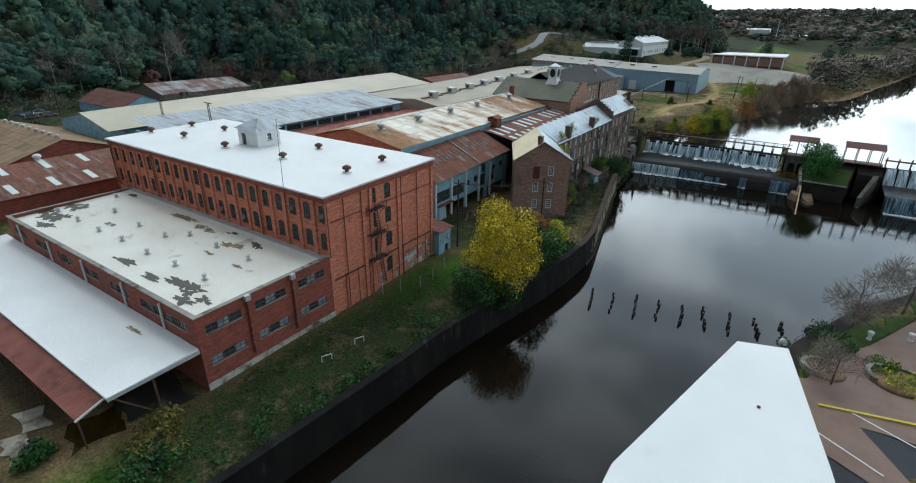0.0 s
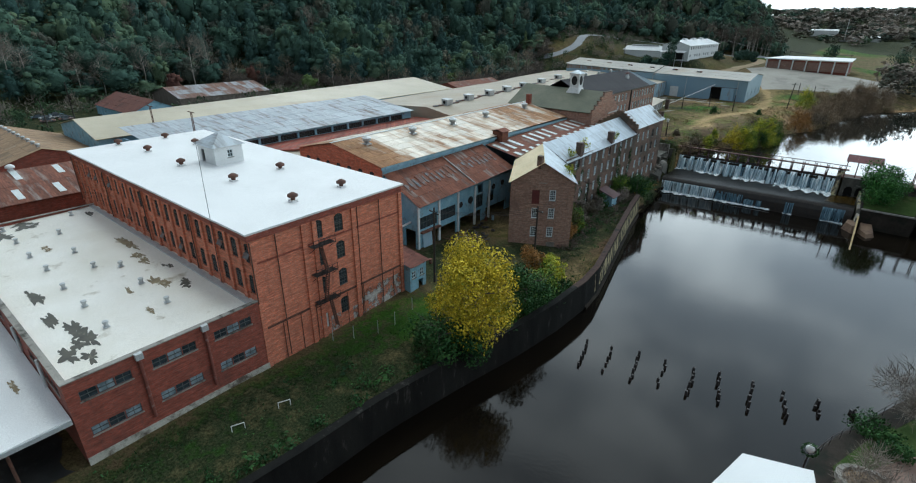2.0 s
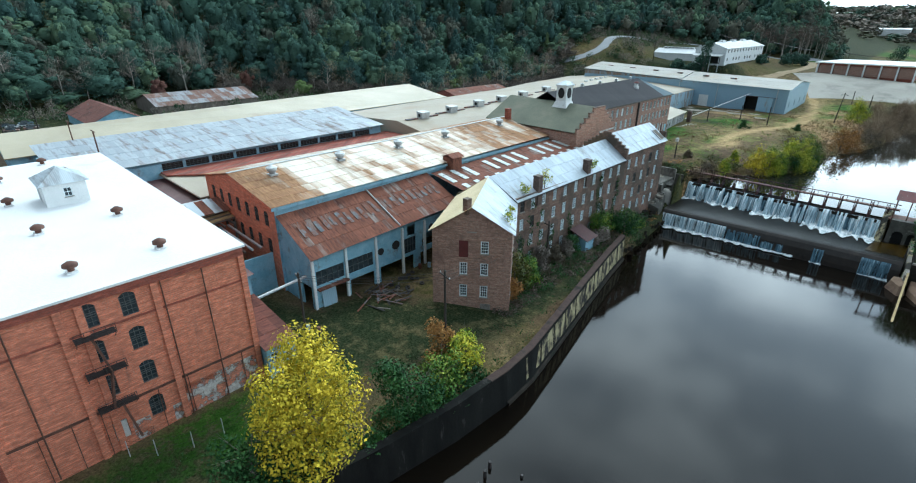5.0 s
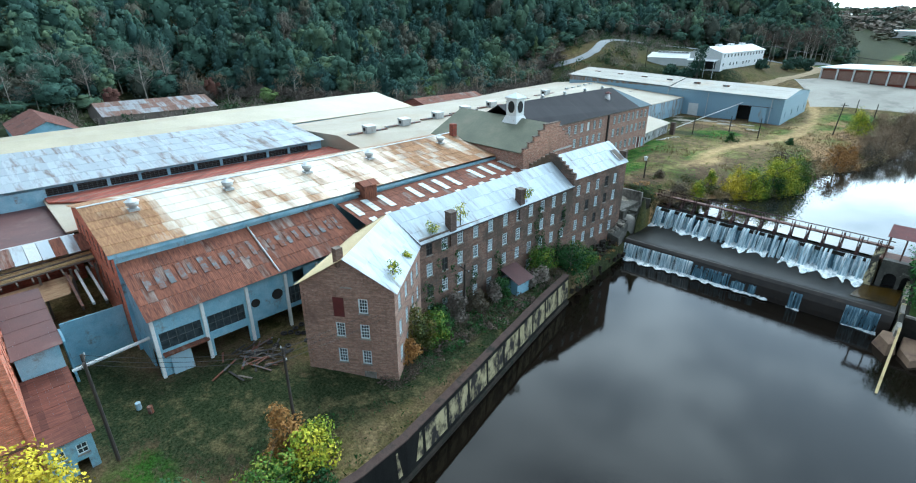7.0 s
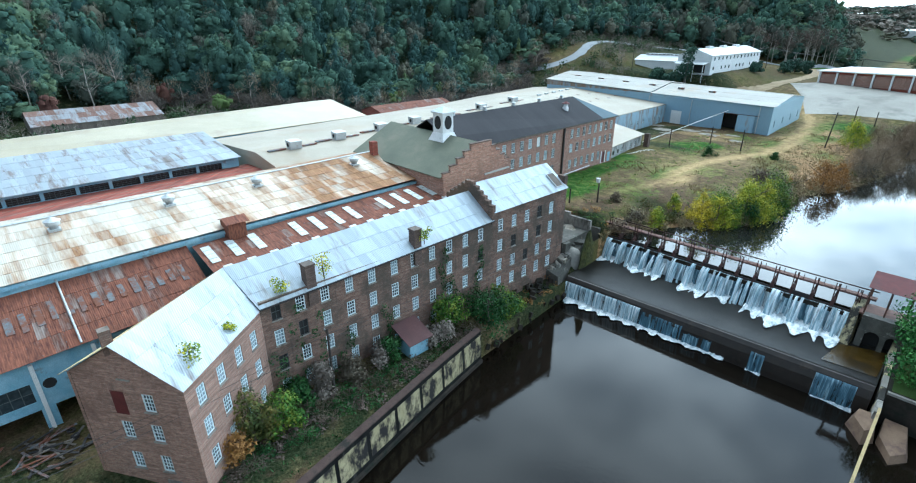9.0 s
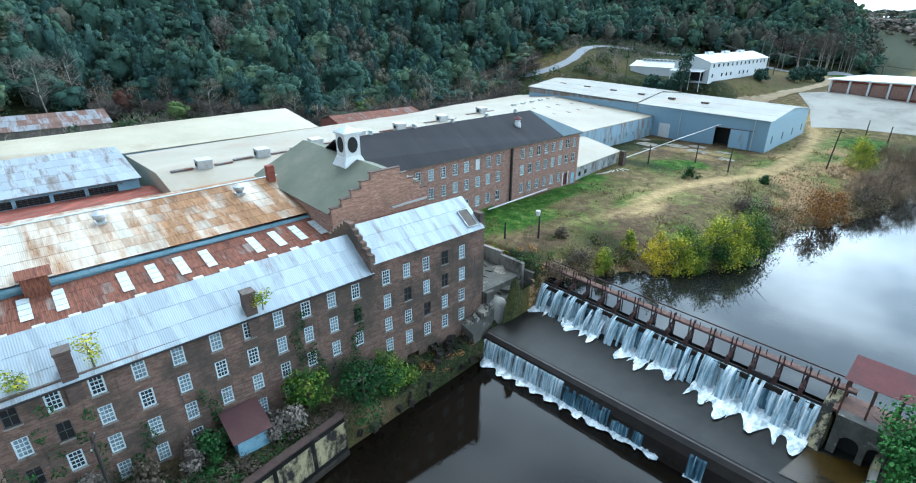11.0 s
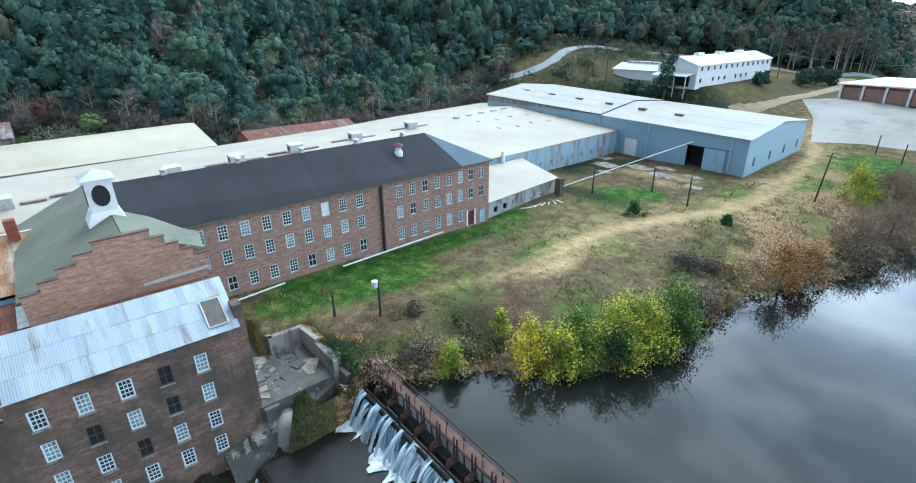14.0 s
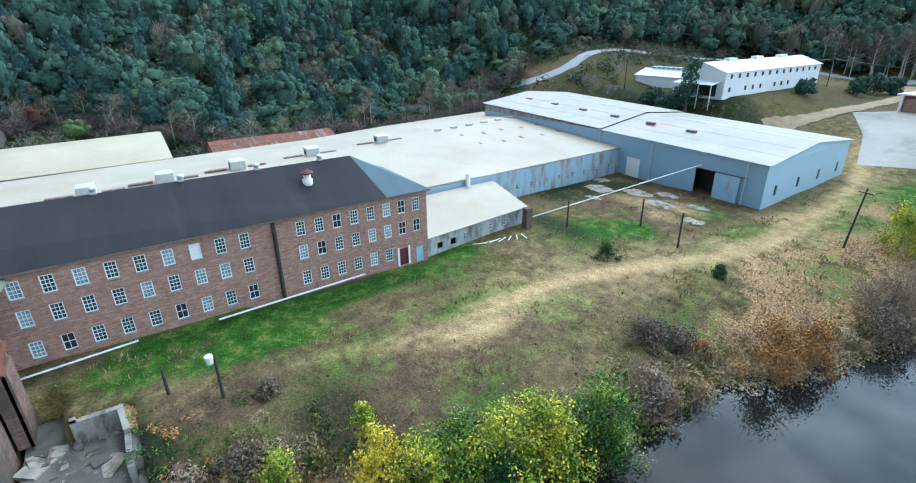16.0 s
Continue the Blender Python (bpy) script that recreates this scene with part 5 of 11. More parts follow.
def zinc_vent(x, y, z, s, m, group):
    v = thing("ridge_vent", (x, y, z), "squat round zinc ventilator on a shed ridge", "roof vent", group)
    part("base", Geo().box(x - 0.6 * s, y - 0.6 * s, z - 0.3, x + 0.6 * s, y + 0.6 * s, z + 0.15), m, v)
    part("hood", Geo().lathe([(0.5 * s, 0.1), (0.55 * s, 0.6 * s), (0.95 * s, 0.65 * s), (0.95 * s, 1.1 * s), (0.5 * s, 1.45 * s), (0.1 * s, 1.5 * s)], 12, (x, y, z)), m, v, "", None, True)


for i in range(9):
    zinc_vent(-135 - 3.9 * i, 45.5, 17.45, 0.5, M_GALV_PLAIN, "vents on the brown shed")
for y in (24.0, 38.6, 55.0):
    zinc_vent(-127.6, y, 14.9, 0.85, M_WHITE_PAINT, "white vents on the rusted shed")


def old_car(x, y, a, m):
    z = ground_at(x, y)
    c = thing("parked_car", (x, y, z), "dark old car parked on the yard below the woods", "car", "cars on the yard")
    mt = pose(x, y, z, 0, 0, a)
    part("body", Geo().add([(-2.2, -0.85, 0.35), (2.2, -0.85, 0.35), (2.2, 0.85, 0.35), (-2.2, 0.85, 0.35), (-2.15, -0.82, 0.85), (2.1, -0.8, 0.75), (2.1, 0.8, 0.75), (-2.15, 0.82, 0.85)], [(0, 1, 5, 4), (1, 2, 6, 5), (2, 3, 7, 6), (3, 0, 4, 7), (4, 5, 6, 7)]), m, c, "", mt)
    part("cabin", Geo().add([(-1.5, -0.78, 0.82), (1.0, -0.78, 0.8), (1.0, 0.78, 0.8), (-1.5, 0.78, 0.82), (-1.0, -0.62, 1.4), (0.35, -0.62, 1.42), (0.35, 0.62, 1.42), (-1.0, 0.62, 1.4)], [(0, 1, 5, 4), (1, 2, 6, 5), (2, 3, 7, 6), (3, 0, 4, 7), (4, 5, 6, 7)]), M_PANE, c, "", mt)
    for wx in (-1.35, 1.35):
        for wy in (-0.8, 0.8):
            part("wheel", Geo().tube((wx, wy - 0.1, 0.32), (wx, wy + 0.1, 0.32), 0.32, 0.32, 10), M_DARK_IRON, c, "", mt)


for i in range(8):
    old_car(-216 - 3.6 * (i % 4), 66 + 4.6 * (i // 4) + 0.7 * (i % 3), 75 + 13 * (i % 3), (M_GREY_PANEL, M_DARK_IRON, M_GALV_PLAIN, M_TEAL_ROOF)[i % 4])
gable_shed("red_roof_house", -222, 83, -189, 99, 9.5, 13.8, 17.6, M_BLUE_WALL, M_RUST_X, "pale blue shed with a red rusted gable roof", "shed", "x", cols=14, rows=4)
gable_shed("grey_roof_shed", -240, 110, -214, 150, 9.5, 13.8, 17.2, M_WOOD, M_STREAK_ROOF, "low shed with a streaked grey sheet roof", "shed", "y", cols=14, rows=3)

W_MILL_PALE = (1.15, 2.05, 3, 4, M_FRAME, M_PANE_PALE, 0, 0.13, M_CONC)
W_MILL_DARK = (1.15, 2.05, 2, 2, M_FRAME_DARK, M_HOLE_SHADE, 0, 0.07, M_CONC)
W_GIN_PALE = (1.3, 2.15, 3, 4, M_FRAME, M_PANE_PALE, 0, 0.13, M_CONC)
W_GIN_DARK = (1.3, 2.15, 2, 2, M_FRAME, M_HOLE_SHADE, 0, 0.1, M_CONC)
W_GIN_BOARD = (1.3, 2.15, 1, 1, M_FRAME, M_WHITE_PAINT, 0, 0.1, M_CONC)
kit_rnd = random.Random(77)
mill_win = lambda: kit_rnd.choices((W_MILL, W_MILL_PALE, W_MILL_DARK), (3, 6, 1))[0]
gin_win = lambda: kit_rnd.choices((W_GIN, W_GIN_PALE, W_GIN_DARK, W_GIN_BOARD), (10, 7, 3, 0.6))[0]

# ---- central weave shed with the rust-patched roof ----
d_shed = thing("weave_shed", (-77, 120, 4), "long brick weave shed with a rust-patched metal roof", "mill shed")
DX0, DXR, DX1, DY0, DY1 = -90.0, -78.3, -64.2, 80.6, 157.5
facade(d_shed, (DX0, DY0), (DX1, DY0), 4, 18.2, M_BRICK_RED, [(3 + 3.3 * i, z, W_ARCH) for i in range(7) for z in (10.0, 14.5)])
gable(d_shed, (DX0, DY0), (DX1, DY0), 18.2, 20.7, M_BRICK_RED, 0.4, (DXR - DX0) / (DX1 - DX0))
facade(d_shed, (DX1, DY0), (DX1, DY1), 4, 18.3, M_BLUE_WALL)
facade(d_shed, (DX0, DY1), (DX0, DY0), 4, 18.2, M_BRICK_RED)
facade(d_shed, (DX1, DY1), (DX0, DY1), 4, 18.3, M_BRICK_RED)
g = Geo()
later_sheets(d_shed, [(DX1 + 0.5, DY0 - 0.6, 18.45), (DX1 + 0.5, DY1, 18.9), (DXR, DY1, 21.6), (DXR, DY0 - 0.6, 20.95)], 50, 6, M_D_ROOF, seed=3)
sheet_roof(g, [(DX0 - 0.4, DY1, 18.7), (DX0 - 0.4, DY0 - 0.6, 18.3), (DXR, DY0 - 0.6, 20.95), (DXR, DY1, 21.6)], 64, 5, seed=4)
tagged(part("roofing", g, M_D_ROOF, d_shed, "sheets half bare metal, half rust"), kind="stuff")
part("ridge_cap", Geo().beam((DXR, DY0 - 0.6, 21.0), (DXR, DY1, 21.65), 0.5, 0.08), M_GALV_PLAIN, d_shed)
part("fascia", Geo().box(DX1 + 0.42, DY0 - 0.6, 17.9, DX1 + 0.52, DY1, 18.4), M_BLUE_WALL, d_shed)


def turbine_vent(x, y, z, s=1.0, m=None, group="vents on the weave shed"):
    v = thing("roof_vent", (x, y, z), "dull zinc roof ventilator with a conical cap", "roof vent", group)
    m = m or M_GALV_PLAIN
    part("curb", Geo().box(x - 0.6 * s, y - 0.6 * s, z - 0.25, x + 0.6 * s, y + 0.6 * s, z + 0.2), m, v)
    part("drum", Geo().lathe([(0.45 * s, 0.2), (0.45 * s, 0.55 * s), (0.72 * s, 0.6 * s), (0.72 * s, 1.05 * s)], 12, (x, y, z)), m, v, "", None, True)
    part("cap", Geo().lathe([(0.85 * s, 1.05 * s), (0.85 * s, 1.12 * s), (0.12 * s, 1.5 * s)], 12, (x, y, z)), m, v)


for y in (86, 99.5, 113.5, 127, 146):
    turbine_vent(-74.3, y, 20.3 + (y - 81) * 0.007, 1.15)
# head house by the eave
hh = thing("roof_head_house", (-63.8, 118.5, 18), "small rusty sheet-metal head house on the shed roof", "roof housing")
part("body", Geo().box(-65.0, 117.2, 17.0, -62.2, 119.7, 19.7), M_RUST, hh)
part("roof", Geo().slab([(-65.3, 116.9, 19.7), (-63.6, 116.9, 20.3), (-63.6, 120.2, 20.3), (-65.3, 120.2, 19.7)], 0.08).slab([(-63.6, 116.9, 20.3), (-61.9, 116.9, 19.7), (-61.9, 120.2, 19.7), (-63.6, 120.2, 20.3)], 0.08), M_RUST, hh)

# rusted lean-to with skylights between the shed and the river mill
st = thing("skylight_roof", (-58, 138, 4), "rusted lean-to roof with rows of pale skylight panels", "lean-to roof")
g = Geo()
q = [(-52.0, 112.5, 15.3), (-51.2, 165.0, 16.6), (DX1 + 0.6, 165.0, 18.2), (DX1 + 0.6, 112.5, 17.4)]
later_sheets(st, q, 50, 5, M_RUST, seed=8)
a, b, c, d = [Vector(p) for p in q]
rnd = random.Random(5)
for i in range(16):
    for v0, v1 in ((0.52, 0.9), (0.1, 0.42)):
        if rnd.random() < 0.12:
            continue
        u0 = (i + 0.2 + (0.25 if v0 < 0.3 else 0)) / 16.5
        u1 = u0 + 0.022
        qq = [(a + (b - a) * u) * (1 - v) + (d + (c - d) * u) * v + Vector((0, 0, 0.16)) for u, v in ((u0, v0), (u1, v0), (u1, v1), (u0, v1))]
        for k in range(4):
            s0, s1 = k / 4 + 0.01, (k + 1) / 4 - 0.015
            sub = [qq[0].lerp(qq[3], s0), qq[1].lerp(qq[2], s0), qq[1].lerp(qq[2], s1), qq[0].lerp(qq[3], s1)]
            part("skylight", Geo().slab(sub, 0.05), M_SKYLIGHT, st)
facade(st, (-52.6, 112.5), (-52.6, 113), 4, 15.0, M_BRICK_OLD)
part("edge_wall", Geo().box(-64.0, 164.9, 8, -51.5, 165.2, 16.3), M_BRICK_OLD, st)

# pale blue front shed with the red roof
e_shed = thing("front_shed", (-60, 97, 3.6), "open-fronted pale blue shed with a rusted red metal roof", "shed")
EX0, EX1, EY0, EY1 = -64.6, -55.9, 81.0, 112.0
g = Geo()
later_sheets(e_shed, [(EX1 + 0.9, EY0 - 0.3, 12.4), (EX1 + 0.9, EY1, 13.6), (EX0 + 0.3, EY1, 17.5), (EX0 + 0.3, EY0 - 0.3, 17.0)], 28, 4, M_RUST, seed=12)
a, b, c, d = [Vector(p) for p in ((EX1 + 0.9, EY0 - 0.3, 12.4), (EX1 + 0.9, EY1, 13.6), (EX0 + 0.3, EY1, 17.5), (EX0 + 0.3, EY0 - 0.3, 17.0))]
rnd = random.Random(77)
for i in range(21):
    u0 = (i + 1.2) / 23.0
    u1 = u0 + rnd.uniform(0.018, 0.026)
    va, vb = 0.42 + rnd.uniform(-0.03, 0.03), 0.7 + rnd.uniform(-0.05, 0.02)
    qq = [(a + (b - a) * u) * (1 - v) + (d + (c - d) * u) * v + Vector((0.03, 0, 0.13)) for u, v in ((u0, va), (u1, va), (u1 - 0.002, vb), (u0 - 0.001, vb))]
    part("skylight", Geo().slab(qq, 0.05), M_GREY_PANEL, e_shed, "grey-blue translucent sheet")
part("valley_pipe", Geo().tube((EX0 + 0.4, 97.5, 17.5), (EX1 + 0.8, 97.5, 13.25), 0.12), M_GALV_PLAIN, e_shed)
facade(e_shed, (EX0, EY0), (EX1, EY0), 3, 12.4, M_BLUE_WALL, [], [(5.5, 3.5, 8.2, 7.5)], 0.25)
part("gable", Geo().add([(EX0, EY0, 12.4), (EX1, EY0, 12.4), (EX0, EY0, 16.7), (EX0, EY0 + 0.25, 12.4), (EX1, EY0 + 0.25, 12.4), (EX0, EY0 + 0.25, 16.7)], [(0, 1, 2), (4, 3, 5), (2, 1, 4, 5)]), M_BLUE_WALL, e_shed)
facade(e_shed, (EX1, EY0), (EX1, EY1), 10.2, 12.6, M_BLUE_WALL, [], [(18.6, 10.3, 20.4, 12.2)], 0.25, "upper_wall")
# flat discs on the wall, their black painting the fan openings' shade
for y, z, r in ((93.8, 9.4, 0.62), (97.0, 9.6, 0.8), (105.2, 10.6, 0.62), (108.6, 10.8, 0.62)):
    part("fan_hole", Geo().lathe([(r, 0), (r, 0.06)], 16, (0, 0, 0)), M_HOLE_SHADE, e_shed, "near-black disc painting the shade of a round fan opening", pose(EX1 + 0.0, y, z, 0, 90, 0))
for ya, yb, za, zb in ((81.7, 86.6, 7.6, 10.0), (87.4, 92.2, 7.6, 10.0), (98.5, 101.5, 7.2, 10.0)):
    fr = Geo()
    for k in range(1, 5):
        yk = ya + (yb - ya) * k / 5
        fr.box(EX1 - 0.2, yk - 0.03, za, EX1 - 0.12, yk + 0.03, zb)
    fr.box(EX1 - 0.19, ya, (za + zb) / 2 - 0.03, EX1 - 0.13, yb, (za + zb) / 2 + 0.03)
    w = part("factory_sash", fr, M_FRAME_DARK, e_shed, "rusty steel factory sash")
    part("pane", Geo().box(EX1 - 0.17, ya, za, EX1 - 0.155, yb, zb), M_PANE, w)
facade(e_shed, (EX1, EY0), (EX1, EY1), 3, 10.2, M_BLUE_WALL, [], [(0.7, 7.6, 5.6, 10.0), (6.4, 7.6, 11.2, 10.0), (3.4, 3.2, 6.0, 6.9), (6.6, 3.2, 11.3, 6.5), (17.5, 7.2, 20.5, 10.0), (12.6, 3.2, 20.0, 6.6), (21.5, 3.2, 29, 6.4), (22.0, 7.4, 24.6, 9.8)], 0.25, "lower_wall")
for y in (81.2, 87.0, 92.8, 98.4, 103.5):
    part("post", Geo().box(EX1 - 0.1, y - 0.2, 2.8, EX1 + 0.3, y + 0.2, 12.3), M_WHITE_PAINT, e_shed, "white painted post")
part("loading_shelf", Geo().box(EX1 + 0.0, 81.6, 7.0, EX1 + 0.8, 87, 7.25), M_RUST, e_shed)
# near-black back sheet paints the shade inside the open shed
part("back_wall", Geo().box(EX0 + 0.02, EY0 + 0.3, 3, EX0 + 0.3, EY1, 12.4), M_HOLE_SHADE, e_shed)
for i, (y, w_) in enumerate(((82.3, 2.4), (84.9, 0.0))):
    if w_:
        part("loose_sheet", Geo().slab([(EX1 + 0.4, y, 3.4), (EX1 + 0.55, y + w_, 3.4), (EX1 + 0.15, y + w_, 6.9), (EX1 + 0.05, y, 6.9)], 0.05), M_BLUE_SHEET, e_shed)

# long clerestory shed and the broad tan roof
m_shed = thing("clerestory_shed", (-124, 100, 9), "long shed with a pale metal roof over clerestory glazing", "mill shed")
MX0, MX1, MY0, MY1 = -135.0, -112.0, 62.0, 138.5
facade(m_shed, (MX1 - 0.6, MY0), (MX1 - 0.6, MY1), 8, 16.5, M_BLUE_WALL, [], [(6 + 5.6 * i, 14.6, 11 + 5.6 * i, 16.1) for i in range(12)], 0.3)
facade(m_shed, (MX1 - 0.6, MY1), (MX0, MY1), 8, 16.6, M_BLUE_WALL)
facade(m_shed, (MX0, MY0), (MX1 - 0.6, MY0), 8, 16.6, M_BLUE_WALL)
for i in range(12):
    g = Geo()
    y0 = MY0 + 6 + 5.6 * i
    for k in range(6):
        g.box(MX1 - 0.8, y0 + k * 0.83, 14.6, MX1 - 0.72, y0 + k * 0.83 + 0.07, 16.1)
    for z in (15.0, 15.4, 15.8):
        g.box(MX1 - 0.79, y0, z, MX1 - 0.73, y0 + 5, z + 0.05)
    part("sash", g, M_FRAME_DARK, m_shed)
# black sheet behind the sashes paints the unlit inside
part("dark_glazing", Geo().box(MX1 - 1.3, MY0 + 5, 14.4, MX1 - 1.2, MY1 - 3, 16.3), M_HOLE_SHADE, m_shed)
g = Geo()
sheet_roof(g, [(MX1 + 0.6, MY0 - 0.4, 16.75), (MX1 + 0.6, MY1 + 0.4, 16.95), (MX0, MY1 + 0.4, 19.6), (MX0, MY0 - 0.4, 19.4)], 60, 5, seed=21)
tagged(part("roofing", g, M_M_ROOF, m_shed, "pale blue-grey weathered sheets"), kind="stuff")
low = thing("low_roof", (-101, 108, 8), "low brown and cream roof between the two long sheds", "flat roof")
part("roof", Geo().slab([(DX0, 79, 14.2), (DX0, 141, 15.2), (MX1 - 0.7, 141, 14.4), (MX1 - 0.7, 79, 14.2)], 0.3), M_N_ROOF, low)
part("dark_strip", Geo().slab([(-97.5, 92, 14.9), (-97.5, 140.8, 15.05), (MX1 - 1.2, 140.8, 14.6), (MX1 - 1.2, 79.3, 14.5), (-108.5, 79.3, 14.6)], 0.3), M_BRICK_DARK, low)
tan = thing("tan_roof_shed", (-164, 130, 9), "broad low-gabled shed with a tan coated roof", "mill shed")
ts, tn = ((-169.0, 58.5), (-153.5, 58.0), (-138.5, 57.5)), ((-187.0, 194.0), (-164.0, 194.0), (-141.5, 194.0))
for a, b in ((ts[0], ts[2]), (ts[2], tn[2]), (tn[2], tn[0]), (tn[0], ts[0])):
    facade(tan, a, b, 7, 16.4, M_BLUE_WALL, [], [], 0.3)
gable(tan, ts[0], ts[2], 16.4, 19.3, M_BLUE_WALL, 0.3)
gable(tan, tn[2], tn[0], 16.4, 19.6, M_BLUE_WALL, 0.3)
up = lambda p, z, dx=0.0, dy=0.0: (p[0] + dx, p[1] + dy, z)
part("roof", Geo().slab([up(ts[2], 16.6, 0.5, -0.4), up(tn[2], 16.8, 0.5, 0.4), up(tn[1], 20.0, 0, 0.4), up(ts[1], 19.6, 0, -0.4)], 0.15), M_TAN_ROOF, tan, "tan coated roof slope")
part("roof", Geo().slab([up(tn[0], 16.6, -0.5, 0.4), up(ts[0], 16.6, -0.5, -0.4), up(ts[1], 19.6, 0, -0.4), up(tn[1], 20.0, 0, 0.4)], 0.15), M_TAN_ROOF, tan, "tan coated roof slope")

# great pale roof with its line of ventilators, and the wing towards the warehouse
n_shed = thing("great_shed", (-112, 220, 9), "very long shed with a pale roof and ridge ventilators", "mill shed")
n_e = [(-90.0, 141.0), (-80.0, 224.0), (-80.2, 250.0), (-80.8, 293.1)]
n_w = [(-139.0, 141.0), (-143.0, 230.0), (-147.0, 256.0), (-150.0, 299.0)]
ridge_n = [(-108.0, 141.0, 18.2), (-113.5, 215.0, 19.4), (-117.5, 252, 20.0), (-124.0, 299.0, 20.2)]
east_z, west_z = (15.2, 17.0, 16.9, 17.0), (16.4, 16.8, 17.2, 17.6)
for k in range(3):
    part("roof", Geo().slab([(*n_e[k], east_z[k]), (*n_e[k + 1], east_z[k + 1]), ridge_n[k + 1], ridge_n[k]], 0.2), M_N_ROOF, n_shed, "pale coated roof, rust-tinged in places")
    part("roof", Geo().slab([ridge_n[k], ridge_n[k + 1], (*n_w[k + 1], west_z[k + 1]), (*n_w[k], west_z[k])], 0.2), M_N_ROOF, n_shed, "pale coated roof, rust-tinged in places")
part("end_wall", Geo().add([(-90.0, 141.0, 8), (-139.0, 141.0, 8), (-139.0, 141.0, 16.3), (-108.0, 141.0, 18.1), (-90.0, 141.0, 15.1), (-90.0, 141.25, 8), (-139.0, 141.25, 8), (-139.0, 141.25, 16.3), (-108.0, 141.25, 18.1), (-90.0, 141.25, 15.1)], [(1, 0, 4, 3, 2), (5, 6, 7, 8, 9)]), M_N_ROOF, n_shed)
for k in range(3):
    facade(n_shed, n_e[k], n_e[k + 1], 8.5, min(east_z[k], east_z[k + 1]) - 0.25, M_BLUE_SHEET, [(3 + 4.5 * i, 12.0, W_SMALL) for i in range(10)] if k == 2 else [], [], 0.25)
    facade(n_shed, n_w[k + 1], n_w[k], 8.5, min(west_z[k], west_z[k + 1]) - 0.25, M_BLUE_SHEET, [], [], 0.25)


def ridge_vent(x, y, z, i):
    v = thing("ridge_ventilator", (x, y, z), "pale square sheet-metal ridge ventilator", "roof vent", "ridge ventilators")
    g = Geo()
    g.add([(x - 1.0, y - 1.5, z - 0.3), (x + 1.0, y - 1.5, z - 0.3), (x + 1.3, y - 1.5, z + 1.6), (x - 1.3, y - 1.5, z + 1.8),
           (x - 1.0, y + 1.5, z - 0.3), (x + 1.0, y + 1.5, z - 0.3), (x + 1.3, y + 1.5, z + 1.6), (x - 1.3, y + 1.5, z + 1.8)],
          [(0, 1, 2, 3), (5, 4, 7, 6), (1, 5, 6, 2), (4, 0, 3, 7), (3, 2, 6, 7), (1, 0, 4, 5)])
    part("housing", g, M_GALV_PLAIN, v)
    part("louvre", Geo().lathe([(0.5, 0), (0.5, 0.05)], 12, (0, 0, 0)), M_HOLE_SHADE, v, "", pose(x, y - 1.58, z + 0.75, 90, 0, 0))
    part("curb", Geo().box(x - 0.8, y - 6.5, z - 0.15, x + 0.2, y - 2.2, z + 0.12), M_GREY_PANEL, v)
    part("curb", Geo().box(x - 0.8, y + 2.2, z - 0.15, x + 0.2, y + 6.0, z + 0.12), M_GREY_PANEL, v)


for i, y in enumerate((150, 163, 177, 190, 204, 221, 240)):
    t = np.interp(y, [p[1] for p in ridge_n], [p[0] for p in ridge_n])
    ridge_vent(float(t) + 2.0, y, float(np.interp(y, [p[1] for p in ridge_n], [p[2] for p in ridge_n])) - 0.1, i)
for i in range(14):
    y = 256 + 3.0 * i
    t = float(np.interp(y, [p[1] for p in ridge_n], [p[0] for p in ridge_n]))
    if i % 2:
        solid("roof_hatch", Geo().box(t + 1.2, y - 1, 20.0, t + 2.0, y + 1, 20.45), M_GALV_PLAIN, "low zinc skylight curb on the pale roof", "roof hatch", "", "roof hatches")
for k in range(3):
    for j in range(6):
        t = (j + 0.5) / 6
        x = -92 - 9.0 * k - (j % 2)
        y = 255 + 7 * j
        z = float(np.interp(x, (-120, -84), (20.1, 17.0)))
        part("skylight", Geo().slab([(x, y, z + 0.1), (x + 1.4, y, z - 0.02), (x + 1.4, y + 0.8, z - 0.02), (x, y + 0.8, z + 0.1)], 0.05), M_GREY_PANEL, n_shed)
gable_shed("rusty_lean_to", -160, 205, -146, 240, 10, 15.5, 17.5, M_BRICK_DARK, M_RUST, "low shed with a rusted roof behind the great shed", "shed", "y", cols=14, rows=3)

